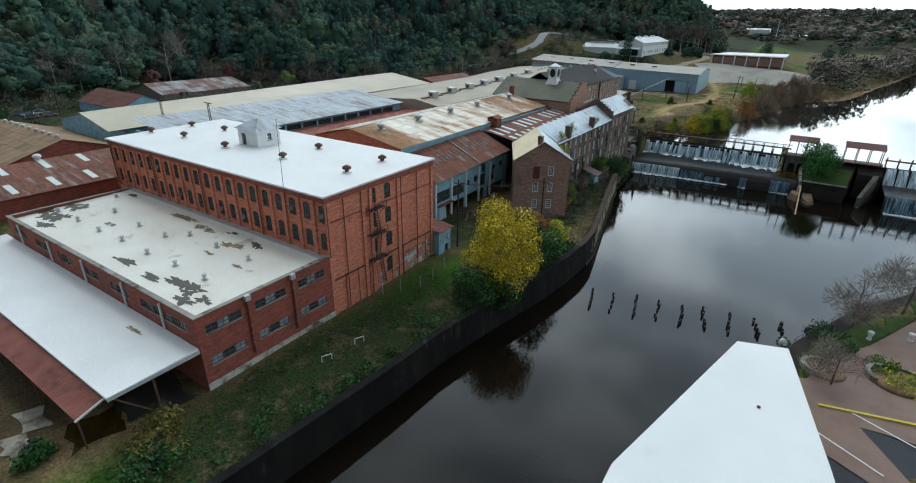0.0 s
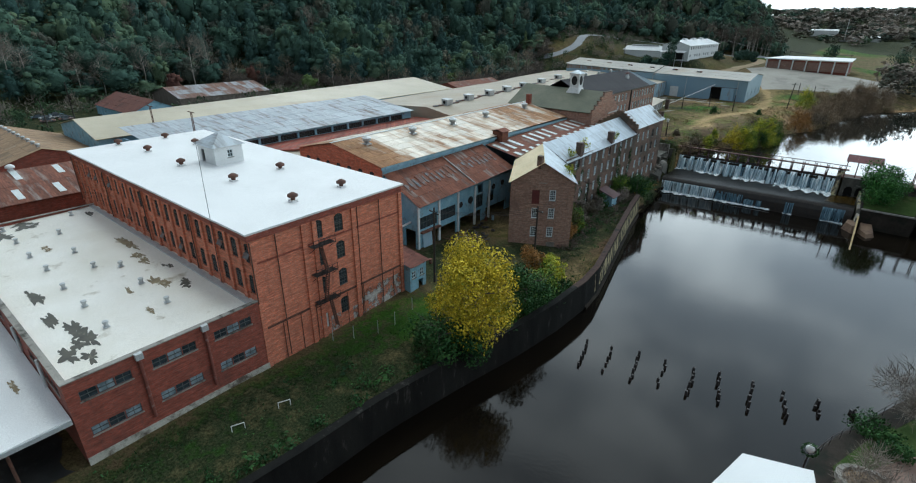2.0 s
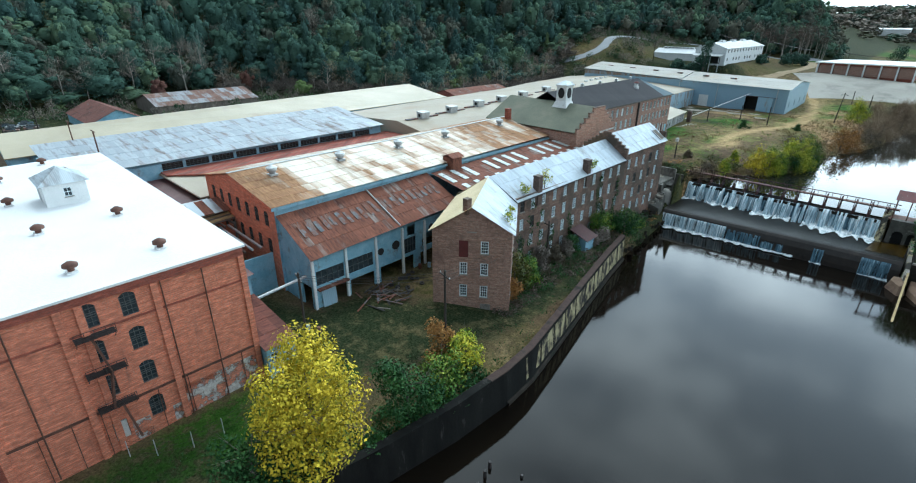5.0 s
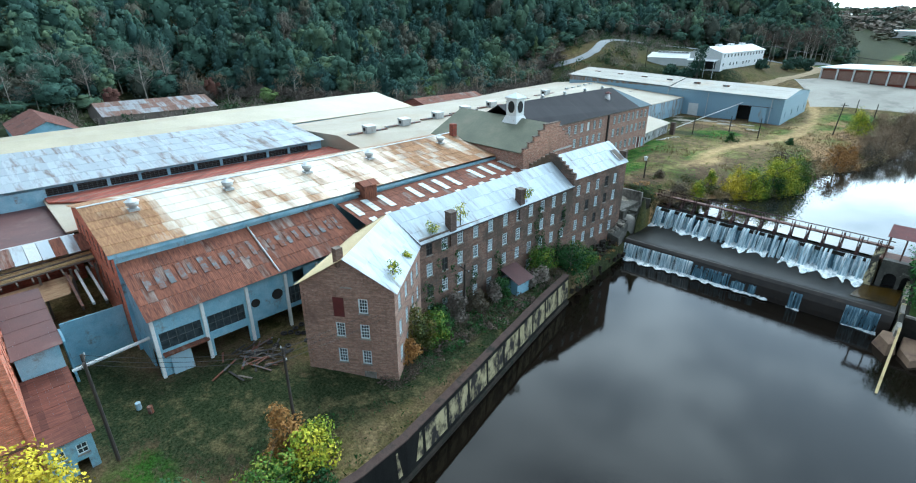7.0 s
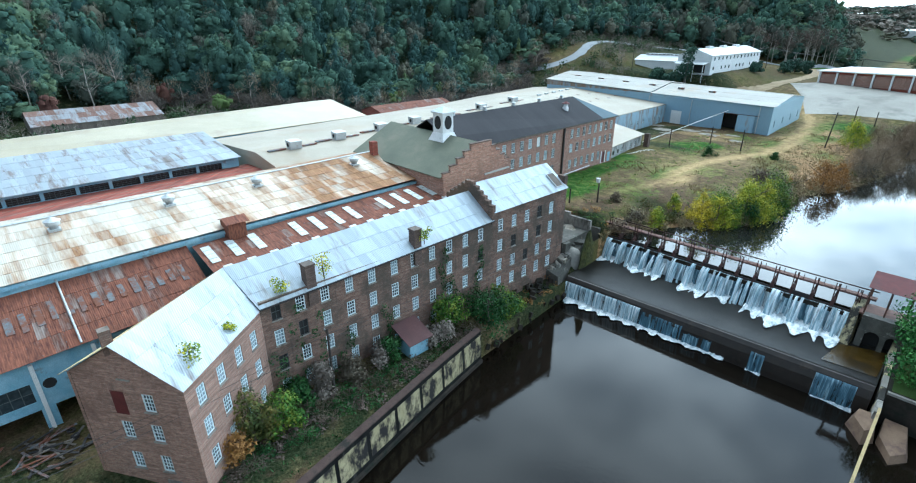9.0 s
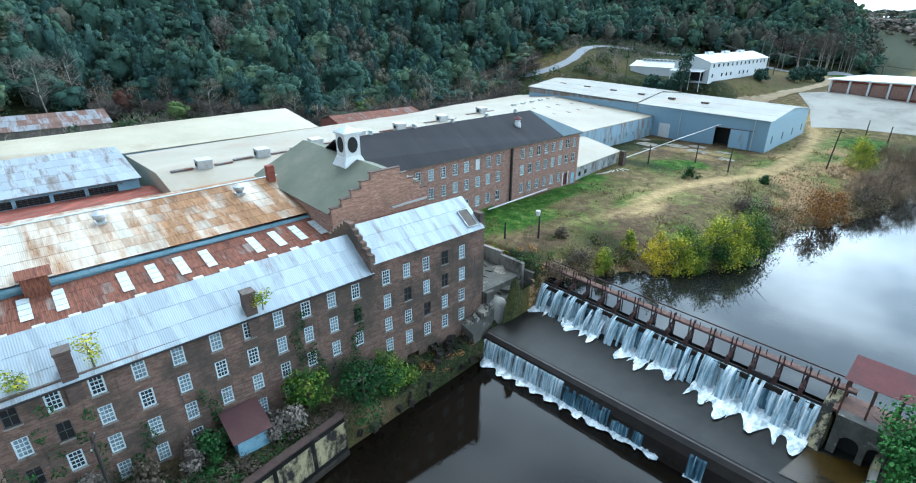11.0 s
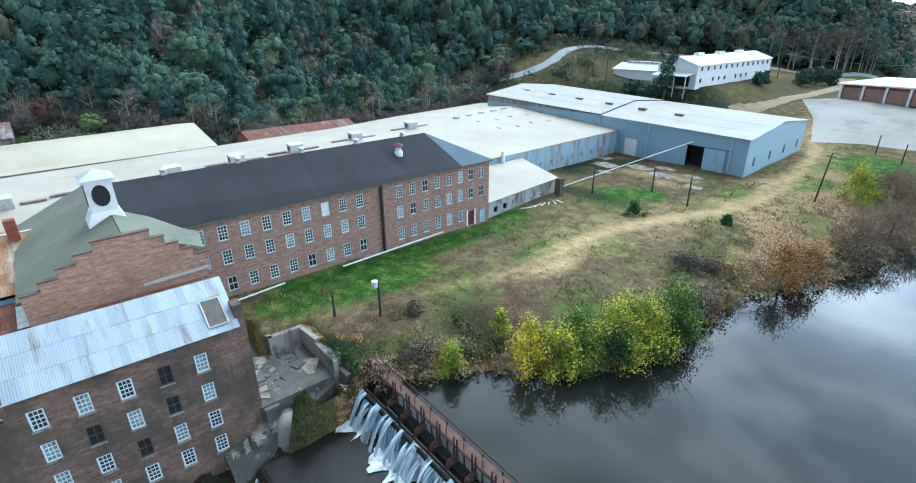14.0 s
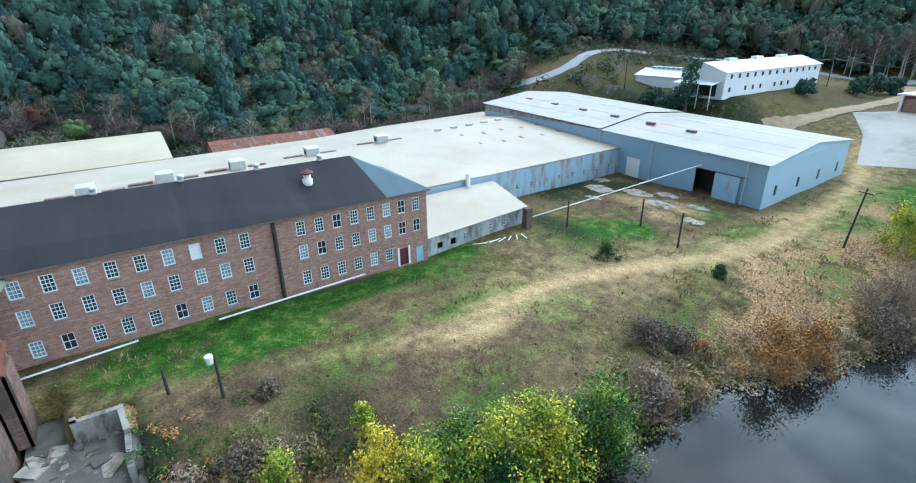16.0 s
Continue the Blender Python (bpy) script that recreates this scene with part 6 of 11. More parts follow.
# ---- blue sheet-metal warehouse ----
h_bld = thing("sheet_metal_warehouse", (-90, 315, 10.5), "large pale blue sheet-metal warehouse with a white roof", "warehouse")
hs = [(-136.0, 290.0, 22.6), (-88.0, 293.2, 20.6), (-43.6, 293.6, 19.6)]
hn = [(-140.0, 332.0, 22.8), (-92.0, 336.0, 20.6), (-45.0, 337.0, 19.4)]
for k in range(2):
    za = min(hs[k][2], hs[k + 1][2])
    doors = [(9.6, 10.0, 13.6, 15.0), (28.8, 10.0, 33.6, 16.0)] if k else []
    facade(h_bld, hs[k][:2], hs[k + 1][:2], 9.5, za, M_BLUE_SHEET_X, [], doors, 0.25)
    a, b = Vector(hs[k]), Vector(hs[k + 1])
    g = Geo().add([(a.x, a.y, za), (b.x, b.y, za), b, a, (a.x, a.y + 0.25, za), (b.x, b.y + 0.25, za), b + Vector((0, 0.25, 0)), a + Vector((0, 0.25, 0))], [(0, 1, 2, 3), (5, 4, 7, 6), (3, 2, 6, 7)])
    part("wall_head", g, M_BLUE_SHEET_X, h_bld)
facade(h_bld, hs[2][:2], hn[2][:2], 9.5, 19.4, M_BLUE_SHEET, [], [(5 + 11 * i, 12.0, 6.2 + 11 * i, 14.4) for i in range(4)], 0.25)
facade(h_bld, hn[2][:2], hn[0][:2], 9.5, 19.4, M_BLUE_SHEET_X, [], [], 0.25)
facade(h_bld, hn[0][:2], hs[0][:2], 9.5, 22.4, M_BLUE_SHEET, [], [], 0.25)
g = Geo()
for k in range(2):
    mid = lambda i: (Vector(hs[i]) + Vector(hn[i])) / 2 + Vector((0, 0, 2.2))
    o = Vector((0, 0, 0.0 if k else 0.3))
    dx0, dx1 = Vector((0.4 if k else -0.6, 0, 0)), Vector((0.6 if k else 0.4, 0, 0))
    s0, s1 = Vector(hs[k]) + Vector((0, -0.7, 0.1)) + o + dx0, Vector(hs[k + 1]) + Vector((0, -0.7, 0.1)) + o + dx1
    m0, m1 = mid(k) + o + dx0, mid(k + 1) + o + dx1
    n0, n1 = Vector(hn[k]) + Vector((0, 0.7, 0.1)) + o + dx0, Vector(hn[k + 1]) + Vector((0, 0.7, 0.1)) + o + dx1
    sheet_roof(g, [s0, s1, m1, m0], 46, 3, 0.04, 0.0015, 0.006, 30 + k)
    sheet_roof(g, [m0, m1, n1, n0], 46, 3, 0.04, 0.0015, 0.006, 40 + k)
tagged(part("roofing", g, surf("white_sheet_roof", (0.31, 0.29, 0.245), (0.4, 0.375, 0.32), 0.08, (0.36, 0.28, 0.19), (0.58, 0.75), 0.06, 0.65, 0.1), h_bld), kind="stuff")
part("gable", Geo().add([(-43.7, 293.6, 19.4), (-45.0, 337, 19.4), (-44.3, 315.3, 21.55), (-43.95, 293.6, 19.4), (-45.25, 337, 19.4), (-44.55, 315.3, 21.55)], [(0, 1, 2), (4, 3, 5)]), M_BLUE_SHEET, h_bld)
part("white_door", Geo().box(-78.4, 293.3, 10, -74.4, 293.45, 15), M_WHITE_PAINT, h_bld, "closed white roller door")
part("sliding_door", Geo().box(-54.2, 292.9, 10.2, -48.6, 293.2, 16.0), M_BLUE_SHEET_X, h_bld, "pale blue sliding door pushed open")
part("door_rail", Geo().beam((-60, 293.0, 16.2), (-47, 293.1, 16.1), 0.15), M_IRON, h_bld)
# black sheet inside the doorway paints the bay's shade
part("dark_bay", Geo().box(-60, 297, 9.6, -53, 297.2, 16.5), M_HOLE_SHADE, h_bld)
for x in (-87.9, -71, -47.5):
    part("downpipe", Geo().tube((x, 292.9, 10.2), (x, 292.9, 19.6), 0.14), M_GALV_PLAIN, h_bld)
for i in range(6):
    part("roof_curb", Geo().box(-130 + 12 * i, 303 + 0.3 * i, 23.6 - 0.45 * i, -127.5 + 12 * i, 304 + 0.3 * i, 24.2 - 0.45 * i), M_GREY_PANEL, h_bld)

# ---- river mill: south wing, long body, north block ----
WL, WR = (-45.2, 95.4), (-35.5, 102.3)
BEND, BENDW = (-42.85, 112.6), (-52.5, 108.5)
r_mill = thing("river_mill", (-45, 135, 3), "old brick river mill with pale windows and silver roof", "mill")
L = math.hypot(WR[0] - WL[0], WR[1] - WL[1])
u1, u2 = L * 0.40, L * 0.665
gw = [(u2, 12.5, W_MILL), (u1, 8.9, W_MILL), (u2, 8.9, W_MILL), (u1, 5.1, W_MILL), (u2, 5.1, W_MILL)]
dG, nG = facade(r_mill, WL, WR, 2, 16.0, M_BRICK_WING, gw, [(u1 - 0.7, 11.8, u1 + 0.7, 14.5)])
gable(r_mill, WL, WR, 16.0, 19.7, M_BRICK_WING)
put_window(r_mill, WL, dG, nG, L * 0.5, 16.0, W_MILL)
o = Vector((*WL, 0)) + dG * u1
part("shutter", Geo().box(-0.72, -0.1, 0, 0.72, 0.0, 2.7, Matrix(((dG.x, nG.x, 0, o.x), (dG.y, nG.y, 0, o.y), (0, 0, 1, 11.8), (0, 0, 0, 1)))), M_RED_PAINT, r_mill, "dark red loading shutter")
o2 = Vector((*WL, 0)) + dG * (u2 + 0.3)
part("blocked_door", Geo().box(-0.8, 0.0, 0, 0.8, 0.05, 1.6, Matrix(((dG.x, nG.x, 0, o2.x), (dG.y, nG.y, 0, o2.y), (0, 0, 1, 2.4), (0, 0, 0, 1)))), M_CONC, r_mill)
facade(r_mill, WR, BEND, 2, 16.2, M_BRICK_WING, [(u, z, mill_win()) for u in (2.0, 5.0, 8.0, 10.8) for z in (12.6, 8.9, 5.1)])
facade(r_mill, BENDW, WL, 2, 16.0, M_BRICK_OLD)
LB = (-42.3, 150.2)
facade(r_mill, BEND, LB, 2, 17.1, M_BRICK_OLD, [(u - BEND[1], z, mill_win()) for u in (147.6, 144.3, 141.0, 137.7, 134.4, 131.0, 127.4, 124.0, 120.6, 117.4, 114.4) for z in (14.3, 10.9, 7.4, 4.0) if not (z == 4.0 and u > 140)])
facade(r_mill, (-52.2, 150.2), BENDW, 2, 17.0, M_BRICK_OLD)
NB = (-41.5, 168.6)
fcols = (1.9, 5.1, 8.3, 11.5, 14.7)
facade(r_mill, LB, NB, -1.5, 18.6, M_BRICK_OLD, [(u, z, mill_win()) for u in fcols for z in (14.75, 11.2, 7.7, 4.4)], [(4.6, -1, 6.6, 2.4), (8.2, -1, 10.0, 2.4)])
facade(r_mill, NB, (-51.4, 168.9), -1.5, 18.6, M_BRICK_OLD, [(2.6, 7.7, W_MILL)])
gable(r_mill, NB, (-51.4, 168.9), 18.6, 22.0, M_BRICK_OLD)
part("pier", Geo().box(-43.4, 168.7, 4, -41.9, 169.6, 20.6), M_BRICK_OLD, r_mill)
part("blocked_panel", Geo().add([(-41.36, 168.5, 15), (-44.8, 168.5, 15), (-44.8, 168.5, 20)], [(0, 1, 2)]), M_BRICK_OLD, r_mill)
RW, RB = ((WL[0] + WR[0]) / 2, (WL[1] + WR[1]) / 2, 19.9), (-47.9, 111.2, 20.2)
ext = 0.5
ov = Vector((nG.x, nG.y, 0)) * ext
g = Geo()
eR, eL = Vector((*WR, 16.1)) + Vector((dG.x, dG.y, 0)) * 0.5 + ov + Vector((0, 0, -0.2)), Vector((*WL, 16.1)) - Vector((dG.x, dG.y, 0)) * 0.5 + ov + Vector((0, 0, -0.2))
bR, bL = Vector((BEND[0] + 0.4, BEND[1] - 0.1, 16.3)), Vector((BENDW[0] - 0.4, BENDW[1], 16.3))
rw_, rb_ = Vector(RW) + ov, Vector(RB)
later_sheets(r_mill, [eR, bR, rb_, rw_], 18, 3, M_GALV, "", 0.04, 0.0015, 0.006, 51)
wing_w = Geo()
sheet_roof(wing_w, [bL, eL, rw_, rb_], 18, 3, 0.04, 0.0015, 0.006, 52)
l1, r1 = Vector((LB[0] + 0.4, LB[1], 17.1)), Vector((-47.3, 150.2, 20.9))
later_sheets(r_mill, [bR + Vector((0, 0, 0.25)), l1, r1, rb_], 54, 3, M_GALV, "", 0.04, 0.0015, 0.006, 53)
sheet_roof(wing_w, [Vector((-52.6, 150.2, 17.1)), bL + Vector((0, 0, 0.25)), rb_, r1], 56, 3, 0.04, 0.0015, 0.006, 54)
n1, n2, n3 = Vector((NB[0] + 0.4, NB[1] + 0.3, 18.6)), Vector((-46.3, NB[1] + 0.4, 22.2)), Vector((-51.8, NB[1] + 0.4, 18.6))
f1, f2, f3 = Vector((LB[0] + 0.4, LB[1], 18.3)), Vector((-47.1, LB[1], 22.0)), Vector((-52.5, LB[1], 18.3))
later_sheets(r_mill, [f1, n1, n2, f2], 26, 3, M_GALV, "", 0.04, 0.0015, 0.006, 55)
sheet_roof(wing_w, [n3, f3, f2, n2], 26, 3, 0.04, 0.0015, 0.006, 56)
ra, rb, rc = f1 + (n1 - f1) * 0.86, f1 + (n1 - f1) * 0.955, f2 - f1
hole = [p + Vector((0.03, 0, 0.14)) for p in (ra + rc * 0.12, rb + rc * 0.12, rb + rc * 0.6, ra + rc * 0.6)]
# brown panel raised over the sheets, standing for an opening
op = part("roof_opening", Geo().slab(hole, 0.06), M_WOOD, r_mill, "brown panel laid on the roof to stand for an opening")
for a, b in zip(hole, hole[1:] + hole[:1]):
    part("edge_trim", Geo().beam(a, b, 0.14, 0.12), M_GALV_PLAIN, op)
tagged(part("roofing", wing_w, surf("cream_sheet", (0.58, 0.46, 0.23), (0.72, 0.59, 0.34), 0.2, (0.45, 0.32, 0.16), (0.55, 0.75), 0.3, 0.5, 0.2), r_mill, "cream to tan metal sheets"), kind="stuff")
part("gutter", Geo().beam((BEND[0] + 0.45, BEND[1], 16.45), (LB[0] + 0.45, LB[1], 17.0), 0.16), M_DARK_IRON, r_mill)
# stepped party wall between body and north block
g = Geo()
for k in range(6):
    t0, t1 = k / 6, (k + 1) / 6
    for xa, xb in ((-42.0, -47.2), (-52.5, -47.2)):
        x0, x1 = sorted((xa + (xb - xa) * t0, xa + (xb - xa) * t1))
        g.box(x0, 149.8, 16.5, x1, 150.5, 19.2 + 3.6 * t0 + 0.35)
part("party_wall", g.weld(), M_BRICK_OLD, r_mill, "dark stepped brick parapet")
for y, h_ in ((135.0, 2.6), (119.0, 2.6)):
    x = float(np.interp(y, (112.6, 150.2), (-42.85, -42.3)))
    c = part("chimney", Geo().box(x - 1.0, y - 0.6, 14.5, x + 0.22, y + 0.6, 17 + h_), M_BRICK_SOOT, r_mill)
    part("cap", Geo().box(x - 1.08, y - 0.68, 17 + h_, x + 0.3, y + 0.68, 17.2 + h_), M_BRICK_SOOT, c)
c = part("chimney", Geo().box(-41.6, 98.2, 18.6, -40.7, 99.1, 21.0), M_BRICK_OLD, r_mill)
part("porch", Geo().box(-42.0, 130.0, 2.5, -38.6, 133.2, 5.4), M_BLUE_WALL, r_mill, "small pale blue porch")
part("porch_roof", Geo().slab([(-42.1, 129.5, 7.0), (-38.0, 129.5, 5.5), (-38.0, 133.7, 5.5), (-42.1, 133.7, 7.0)], 0.1), M_MAROON, r_mill)

# ---- north gin building with the dark roof ----
g_bld = thing("gin_building", (-70, 196, 10.3), "three-storey weathered brick building with a dark hipped roof", "mill")
GX0, GX1, GY0, GY1, GZ = -80.5, -63.4, 168.4, 223.4, 22.6
ucols = [y - GY0 for y in (221.4, 218.8, 216.2, 213.5, 210.8, 208.1, 205.4, 202.7, 195.1, 192.1, 189.1, 186.0, 183.0, 180.0, 177.0, 174.0, 171.0)]
gwins = [(u, z, gin_win()) for i, u in enumerate(ucols) for z in (19.3, 15.7, 11.6) if not (z == 11.6 and i < 2)]
facade(g_bld, (GX1, GY0), (GX1, GY1), 8.5, GZ, M_BRICK_G, gwins, [(ucols[1] - 0.8, 10.2, ucols[1] + 0.8, 13.2)])
facade(g_bld, (GX1, GY1), (GX0, GY1), 8.5, GZ, M_BRICK_G)
facade(g_bld, (GX0, GY1), (GX0, GY0), 8.5, GZ, M_BRICK_G)
part("door", Geo().box(GX1 - 0.3, GY0 + ucols[1] - 0.8, 10.2, GX1 - 0.2, GY0 + ucols[1] + 0.8, 13.2), M_RED_PAINT, g_bld, "dark red double door")
part("door_frame", Geo().box(GX1 - 0.1, GY0 + ucols[1] - 1.15, 10.2, GX1 + 0.06, GY0 + ucols[1] - 0.8, 13.5).box(GX1 - 0.1, GY0 + ucols[1] + 0.8, 10.2, GX1 + 0.06, GY0 + ucols[1] + 1.15, 13.5), M_WHITE_PAINT, g_bld)
part("blue_door", Geo().box(GX1 - 0.05, GY1 - 2.3, 10.2, GX1 + 0.05, GY1 - 1.0, 12.8), M_BLUE_WALL, g_bld)
GR = -72.0
e1, e2 = (GX1 + 0.5, GY0, GZ - 0.05), (GX1 + 0.5, GY1 + 0.5, GZ - 0.05)
part("roof", Geo().slab([e1, (GX1 + 0.5, GY1 - 7.2, GZ - 0.05), (GR, GY1 - 9, 27.6), (GR, GY0 - 6, 27.6), (GX1 - 3, GY0 - 6, 24.8)], 0.15)
     .slab([(GX0 - 0.5, GY1 - 9, GZ - 0.05), (GX0 - 0.5, GY0 - 6, GZ - 0.05), (GR, GY0 - 6, 27.6), (GR, GY1 - 9, 27.6)], 0.15), M_DARK_ROOF, g_bld, "dark grey felt roof")
part("hip", Geo().slab([(GX1 + 0.5, GY1 - 7.2, GZ - 0.03), e2, (GR, GY1 - 9, 27.62)], 0.15).slab([e2, (GX0 - 0.5, GY1 + 0.5, GZ - 0.05), (GX0 - 0.5, GY1 - 9, GZ - 0.05), (GR, GY1 - 9, 27.6)], 0.15), M_TEAL_ROOF, g_bld, "slate blue felt hip")
part("eave_board", Geo().box(GX1 + 0.35, GY0, GZ - 0.35, GX1 + 0.5, GY1 + 0.5, GZ - 0.1), M_WOOD, g_bld)
part("downpipe", Geo().tube((GX1 + 0.2, 199.0, 9.5), (GX1 + 0.2, 199.0, 22.4), 0.28), M_DARK_IRON, g_bld)
for y in (170, 180, 190, 200, 209.5):
    turbine_vent(GR - 0.2, y, 27.6, 0.62, M_GALV_PLAIN, "ridge vents on the dark roof")
cv = thing("red_capped_vent", (-68.2, 206.0, 25.3), "white roof vent with a red conical cap", "roof vent")
part("drum", Geo().lathe([(0.75, -0.6), (0.75, 0.7), (0.55, 0.75), (0.55, 1.6)], 12, (-68.2, 206, 25.3)), M_WHITE_PAINT, cv, "", None, True)
part("cap", Geo().lathe([(0.95, 1.6), (0.95, 1.7), (0.1, 2.2)], 12, (-68.2, 206, 25.3)), M_RED_PAINT, cv)
solid("roof_skylight", Geo().slab([(-68.9, 211.2, 25.75), (-67.9, 211.2, 25.2), (-67.9, 212.6, 25.2), (-68.9, 212.6, 25.75)], 0.1), M_WHITE_PAINT, "small white skylight set in the dark roof", "skylight")

# cross wing with the crow-stepped gable
x_w = thing("stepped_gable_wing", (-65, 161, 10), "brick cross wing with a crow-stepped gable and an olive roof", "mill wing")
XG, XY0, XY1, XYC = -56.2, 152.5, 170.0, 162.4
steps = 5
left, right = [(XY0, 8.0)], [(XY1, 8.0)]
for k in range(steps):
    t0, z0, z1 = k / steps, 20.2 + (k - 1) * 5.2 / steps, 20.2 + k * 5.2 / steps
    ya, yb = XY0 + (XYC - XY0 - 1.2) * t0, XY1 - (XY1 - XYC - 1.2) * t0
    if k:
        left.append((ya, z0 + 5.2 / steps))
        right.append((yb, z0 + 5.2 / steps))
    left.append((ya, z1 + 5.2 / steps))
    right.append((yb, z1 + 5.2 / steps))
front = [(XG, y, z) for y, z in [left[0]] + right + left[:0:-1]]
back = [(XG - 0.5, y, z) for _, y, z in front]
n = len(front)
part("stepped_gable", Geo().add(front + back, [tuple(range(n)), tuple(range(2 * n - 1, n - 1, -1))] + [(i, n + i, n + (i + 1) % n, (i + 1) % n) for i in range(n)]), M_BRICK_G, x_w)
for k in range(steps):
    t0, t1, z1 = k / steps, (k + 1) / steps, 20.2 + (k + 1) * 5.2 / steps
    for sgn, y0 in ((1, XY0), (-1, XY1)):
        span = abs(XYC - y0) - 1.2
        ya, yb = y0 + sgn * (span * t0 - 0.1), y0 + sgn * (span * t1 if k < steps - 1 else span + 1.2)
        part("coping", Geo().box(XG - 0.62, min(ya, yb), z1, XG + 0.1, max(ya, yb), z1 + 0.16), M_BRICK_SOOT, x_w, "dark brick coping of a step")
g = Geo().slab([(XG - 0.5, XY0 - 0.4, 20.4), (XG - 0.5, XYC, 25.2), (-84, XYC, 25.6), (-84, XY0 - 0.4, 20.6)][::-1], 0.15)
g.slab([(XG - 0.5, XYC, 25.2), (XG - 0.5, XY1, 21.6), (-84, XY1 + 4, 21.6), (-84, XYC, 25.6)][::-1], 0.15)
part("roof", g, M_GREEN_ROOF, x_w, "olive felt roof")
facade(x_w, (-84, XY0), (XG - 0.5, XY0), 8, 20.2, M_BRICK_G)
part("skylight", Geo().slab([(-60.4, 157.0, 22.75), (-58.9, 157.0, 22.75), (-58.9, 158.0, 23.25), (-60.4, 158.0, 23.25)], 0.1), M_WHITE_PAINT, x_w)
part("chimney", Geo().box(-77.3, 151.7, 18, -76.1, 152.9, 23.9), M_BRICK_DARK, x_w)
part("wall_top_gutter", Geo().beam((XG + 0.1, 163, 19.2), (XG + 0.1, 170, 19.4), 0.3), M_GALV_PLAIN, x_w)
lo = thing("low_rust_roof", (-54, 164, 10), "low rusted lean-to roof below the stepped gable", "lean-to roof")
g = Geo()
sheet_roof(g, [(-51.8, 158, 16.7), (-51.8, 170.5, 16.7), (XG + 0.02, 170.5, 18.2), (XG + 0.02, 158, 18.2)], 12, 2, seed=61)
tagged(part("roofing", g, M_RUST, lo), kind="stuff")
facade(lo, (-52.0, 169), (-52.0, 170.4), 8, 16.5, M_BRICK_OLD)
part("wall", Geo().box(XG, 170.0, 8, -52.0, 170.3, 16.6), M_BRICK_OLD, lo)

# white cupola with round louvres
cu = thing("cupola", (-66.5, 162, 25), "white wooden cupola with large dark round louvres", "cupola")
part("skirt", Geo().add([(-68.6, 159.9, 24.4), (-64.4, 159.9, 24.4), (-64.4, 164.1, 24.4), (-68.6, 164.1, 24.4), (-68.0, 160.5, 25.9), (-65.0, 160.5, 25.9), (-65.0, 163.5, 25.9), (-68.0, 163.5, 25.9)], [(0, 1, 5, 4), (1, 2, 6, 5), (2, 3, 7, 6), (3, 0, 4, 7), (4, 5, 6, 7)]), M_WHITE_PAINT, cu)
part("body", Geo().box(-67.9, 160.6, 25.9, -65.1, 163.4, 29.6), M_WHITE_PAINT, cu)
part("cornice", Geo().box(-68.2, 160.3, 29.6, -64.8, 163.7, 29.9), M_WHITE_PAINT, cu)
part("roof", Geo().add([(-68.3, 160.2, 29.9), (-64.7, 160.2, 29.9), (-64.7, 163.8, 29.9), (-68.3, 163.8, 29.9), (-66.5, 162, 30.9)], [(0, 1, 4), (1, 2, 4), (2, 3, 4), (3, 0, 4), (3, 2, 1, 0)]), M_GALV, cu)
disc = Geo()
disc.add([(0.92 * math.cos(a * math.pi / 10), 1.3 * math.sin(a * math.pi / 10), z) for z in (0, 0.08) for a in range(20)],
         [tuple(range(20, 40))] + [(a, (a + 1) % 20, 20 + (a + 1) % 20, 20 + a) for a in range(20)])
dmesh = disc.mesh("louvre", M_HOLE_SHADE)
part("louvre", dmesh, None, cu, "dark oval louvre", pose(-65.1, 162, 27.9, 90, 0, 90))
part("louvre", dmesh, None, cu, "dark oval louvre", pose(-66.5, 160.6, 27.9, 90, 0, 0))

# low white annex north of it
an = thing("white_annex", (-72, 235, 10.4), "low white-roofed annex with round wall openings", "annex building")
facade(an, (-64.2, 223.9), (-66.8, 247.5), 9.2, 13.6, M_DIRTY_WHITE, [(15.0, 11.2, W_SMALL), (18.5, 11.2, W_SMALL), (21.0, 11.2, W_SMALL), (8.5, 11.0, W_SMALL)], [(2, 10.8, 3.2, 12.0), (5, 10.8, 6.2, 12.0)], 0.25)
facade(an, (-66.8, 247.5), (-80, 249), 9.2, 13.6, M_DIRTY_WHITE, [], [], 0.25)
part("roof", Geo().slab([(-63.5, 223.6, 13.7), (-66.2, 248.2, 13.7), (-80, 250, 15.6), (-79, 223.6, 15.6)], 0.15), M_N_ROOF, an)
stk = thing("brick_stack", (-64.5, 246.6, 10.4), "stub of a ruined brick stack at the annex corner", "brick stack")
part("body", Geo().box(-65.2, 245.9, 9.5, -63.8, 247.3, 14.2), M_BRICK_SOOT, stk)
solid("dust_pipe", Geo().tube((-79.5, 243, 15.0), (-79.5, 243, 18.4), 0.5), M_WHITE_PAINT, "white round exhaust pipe by the annex roof", "pipe")


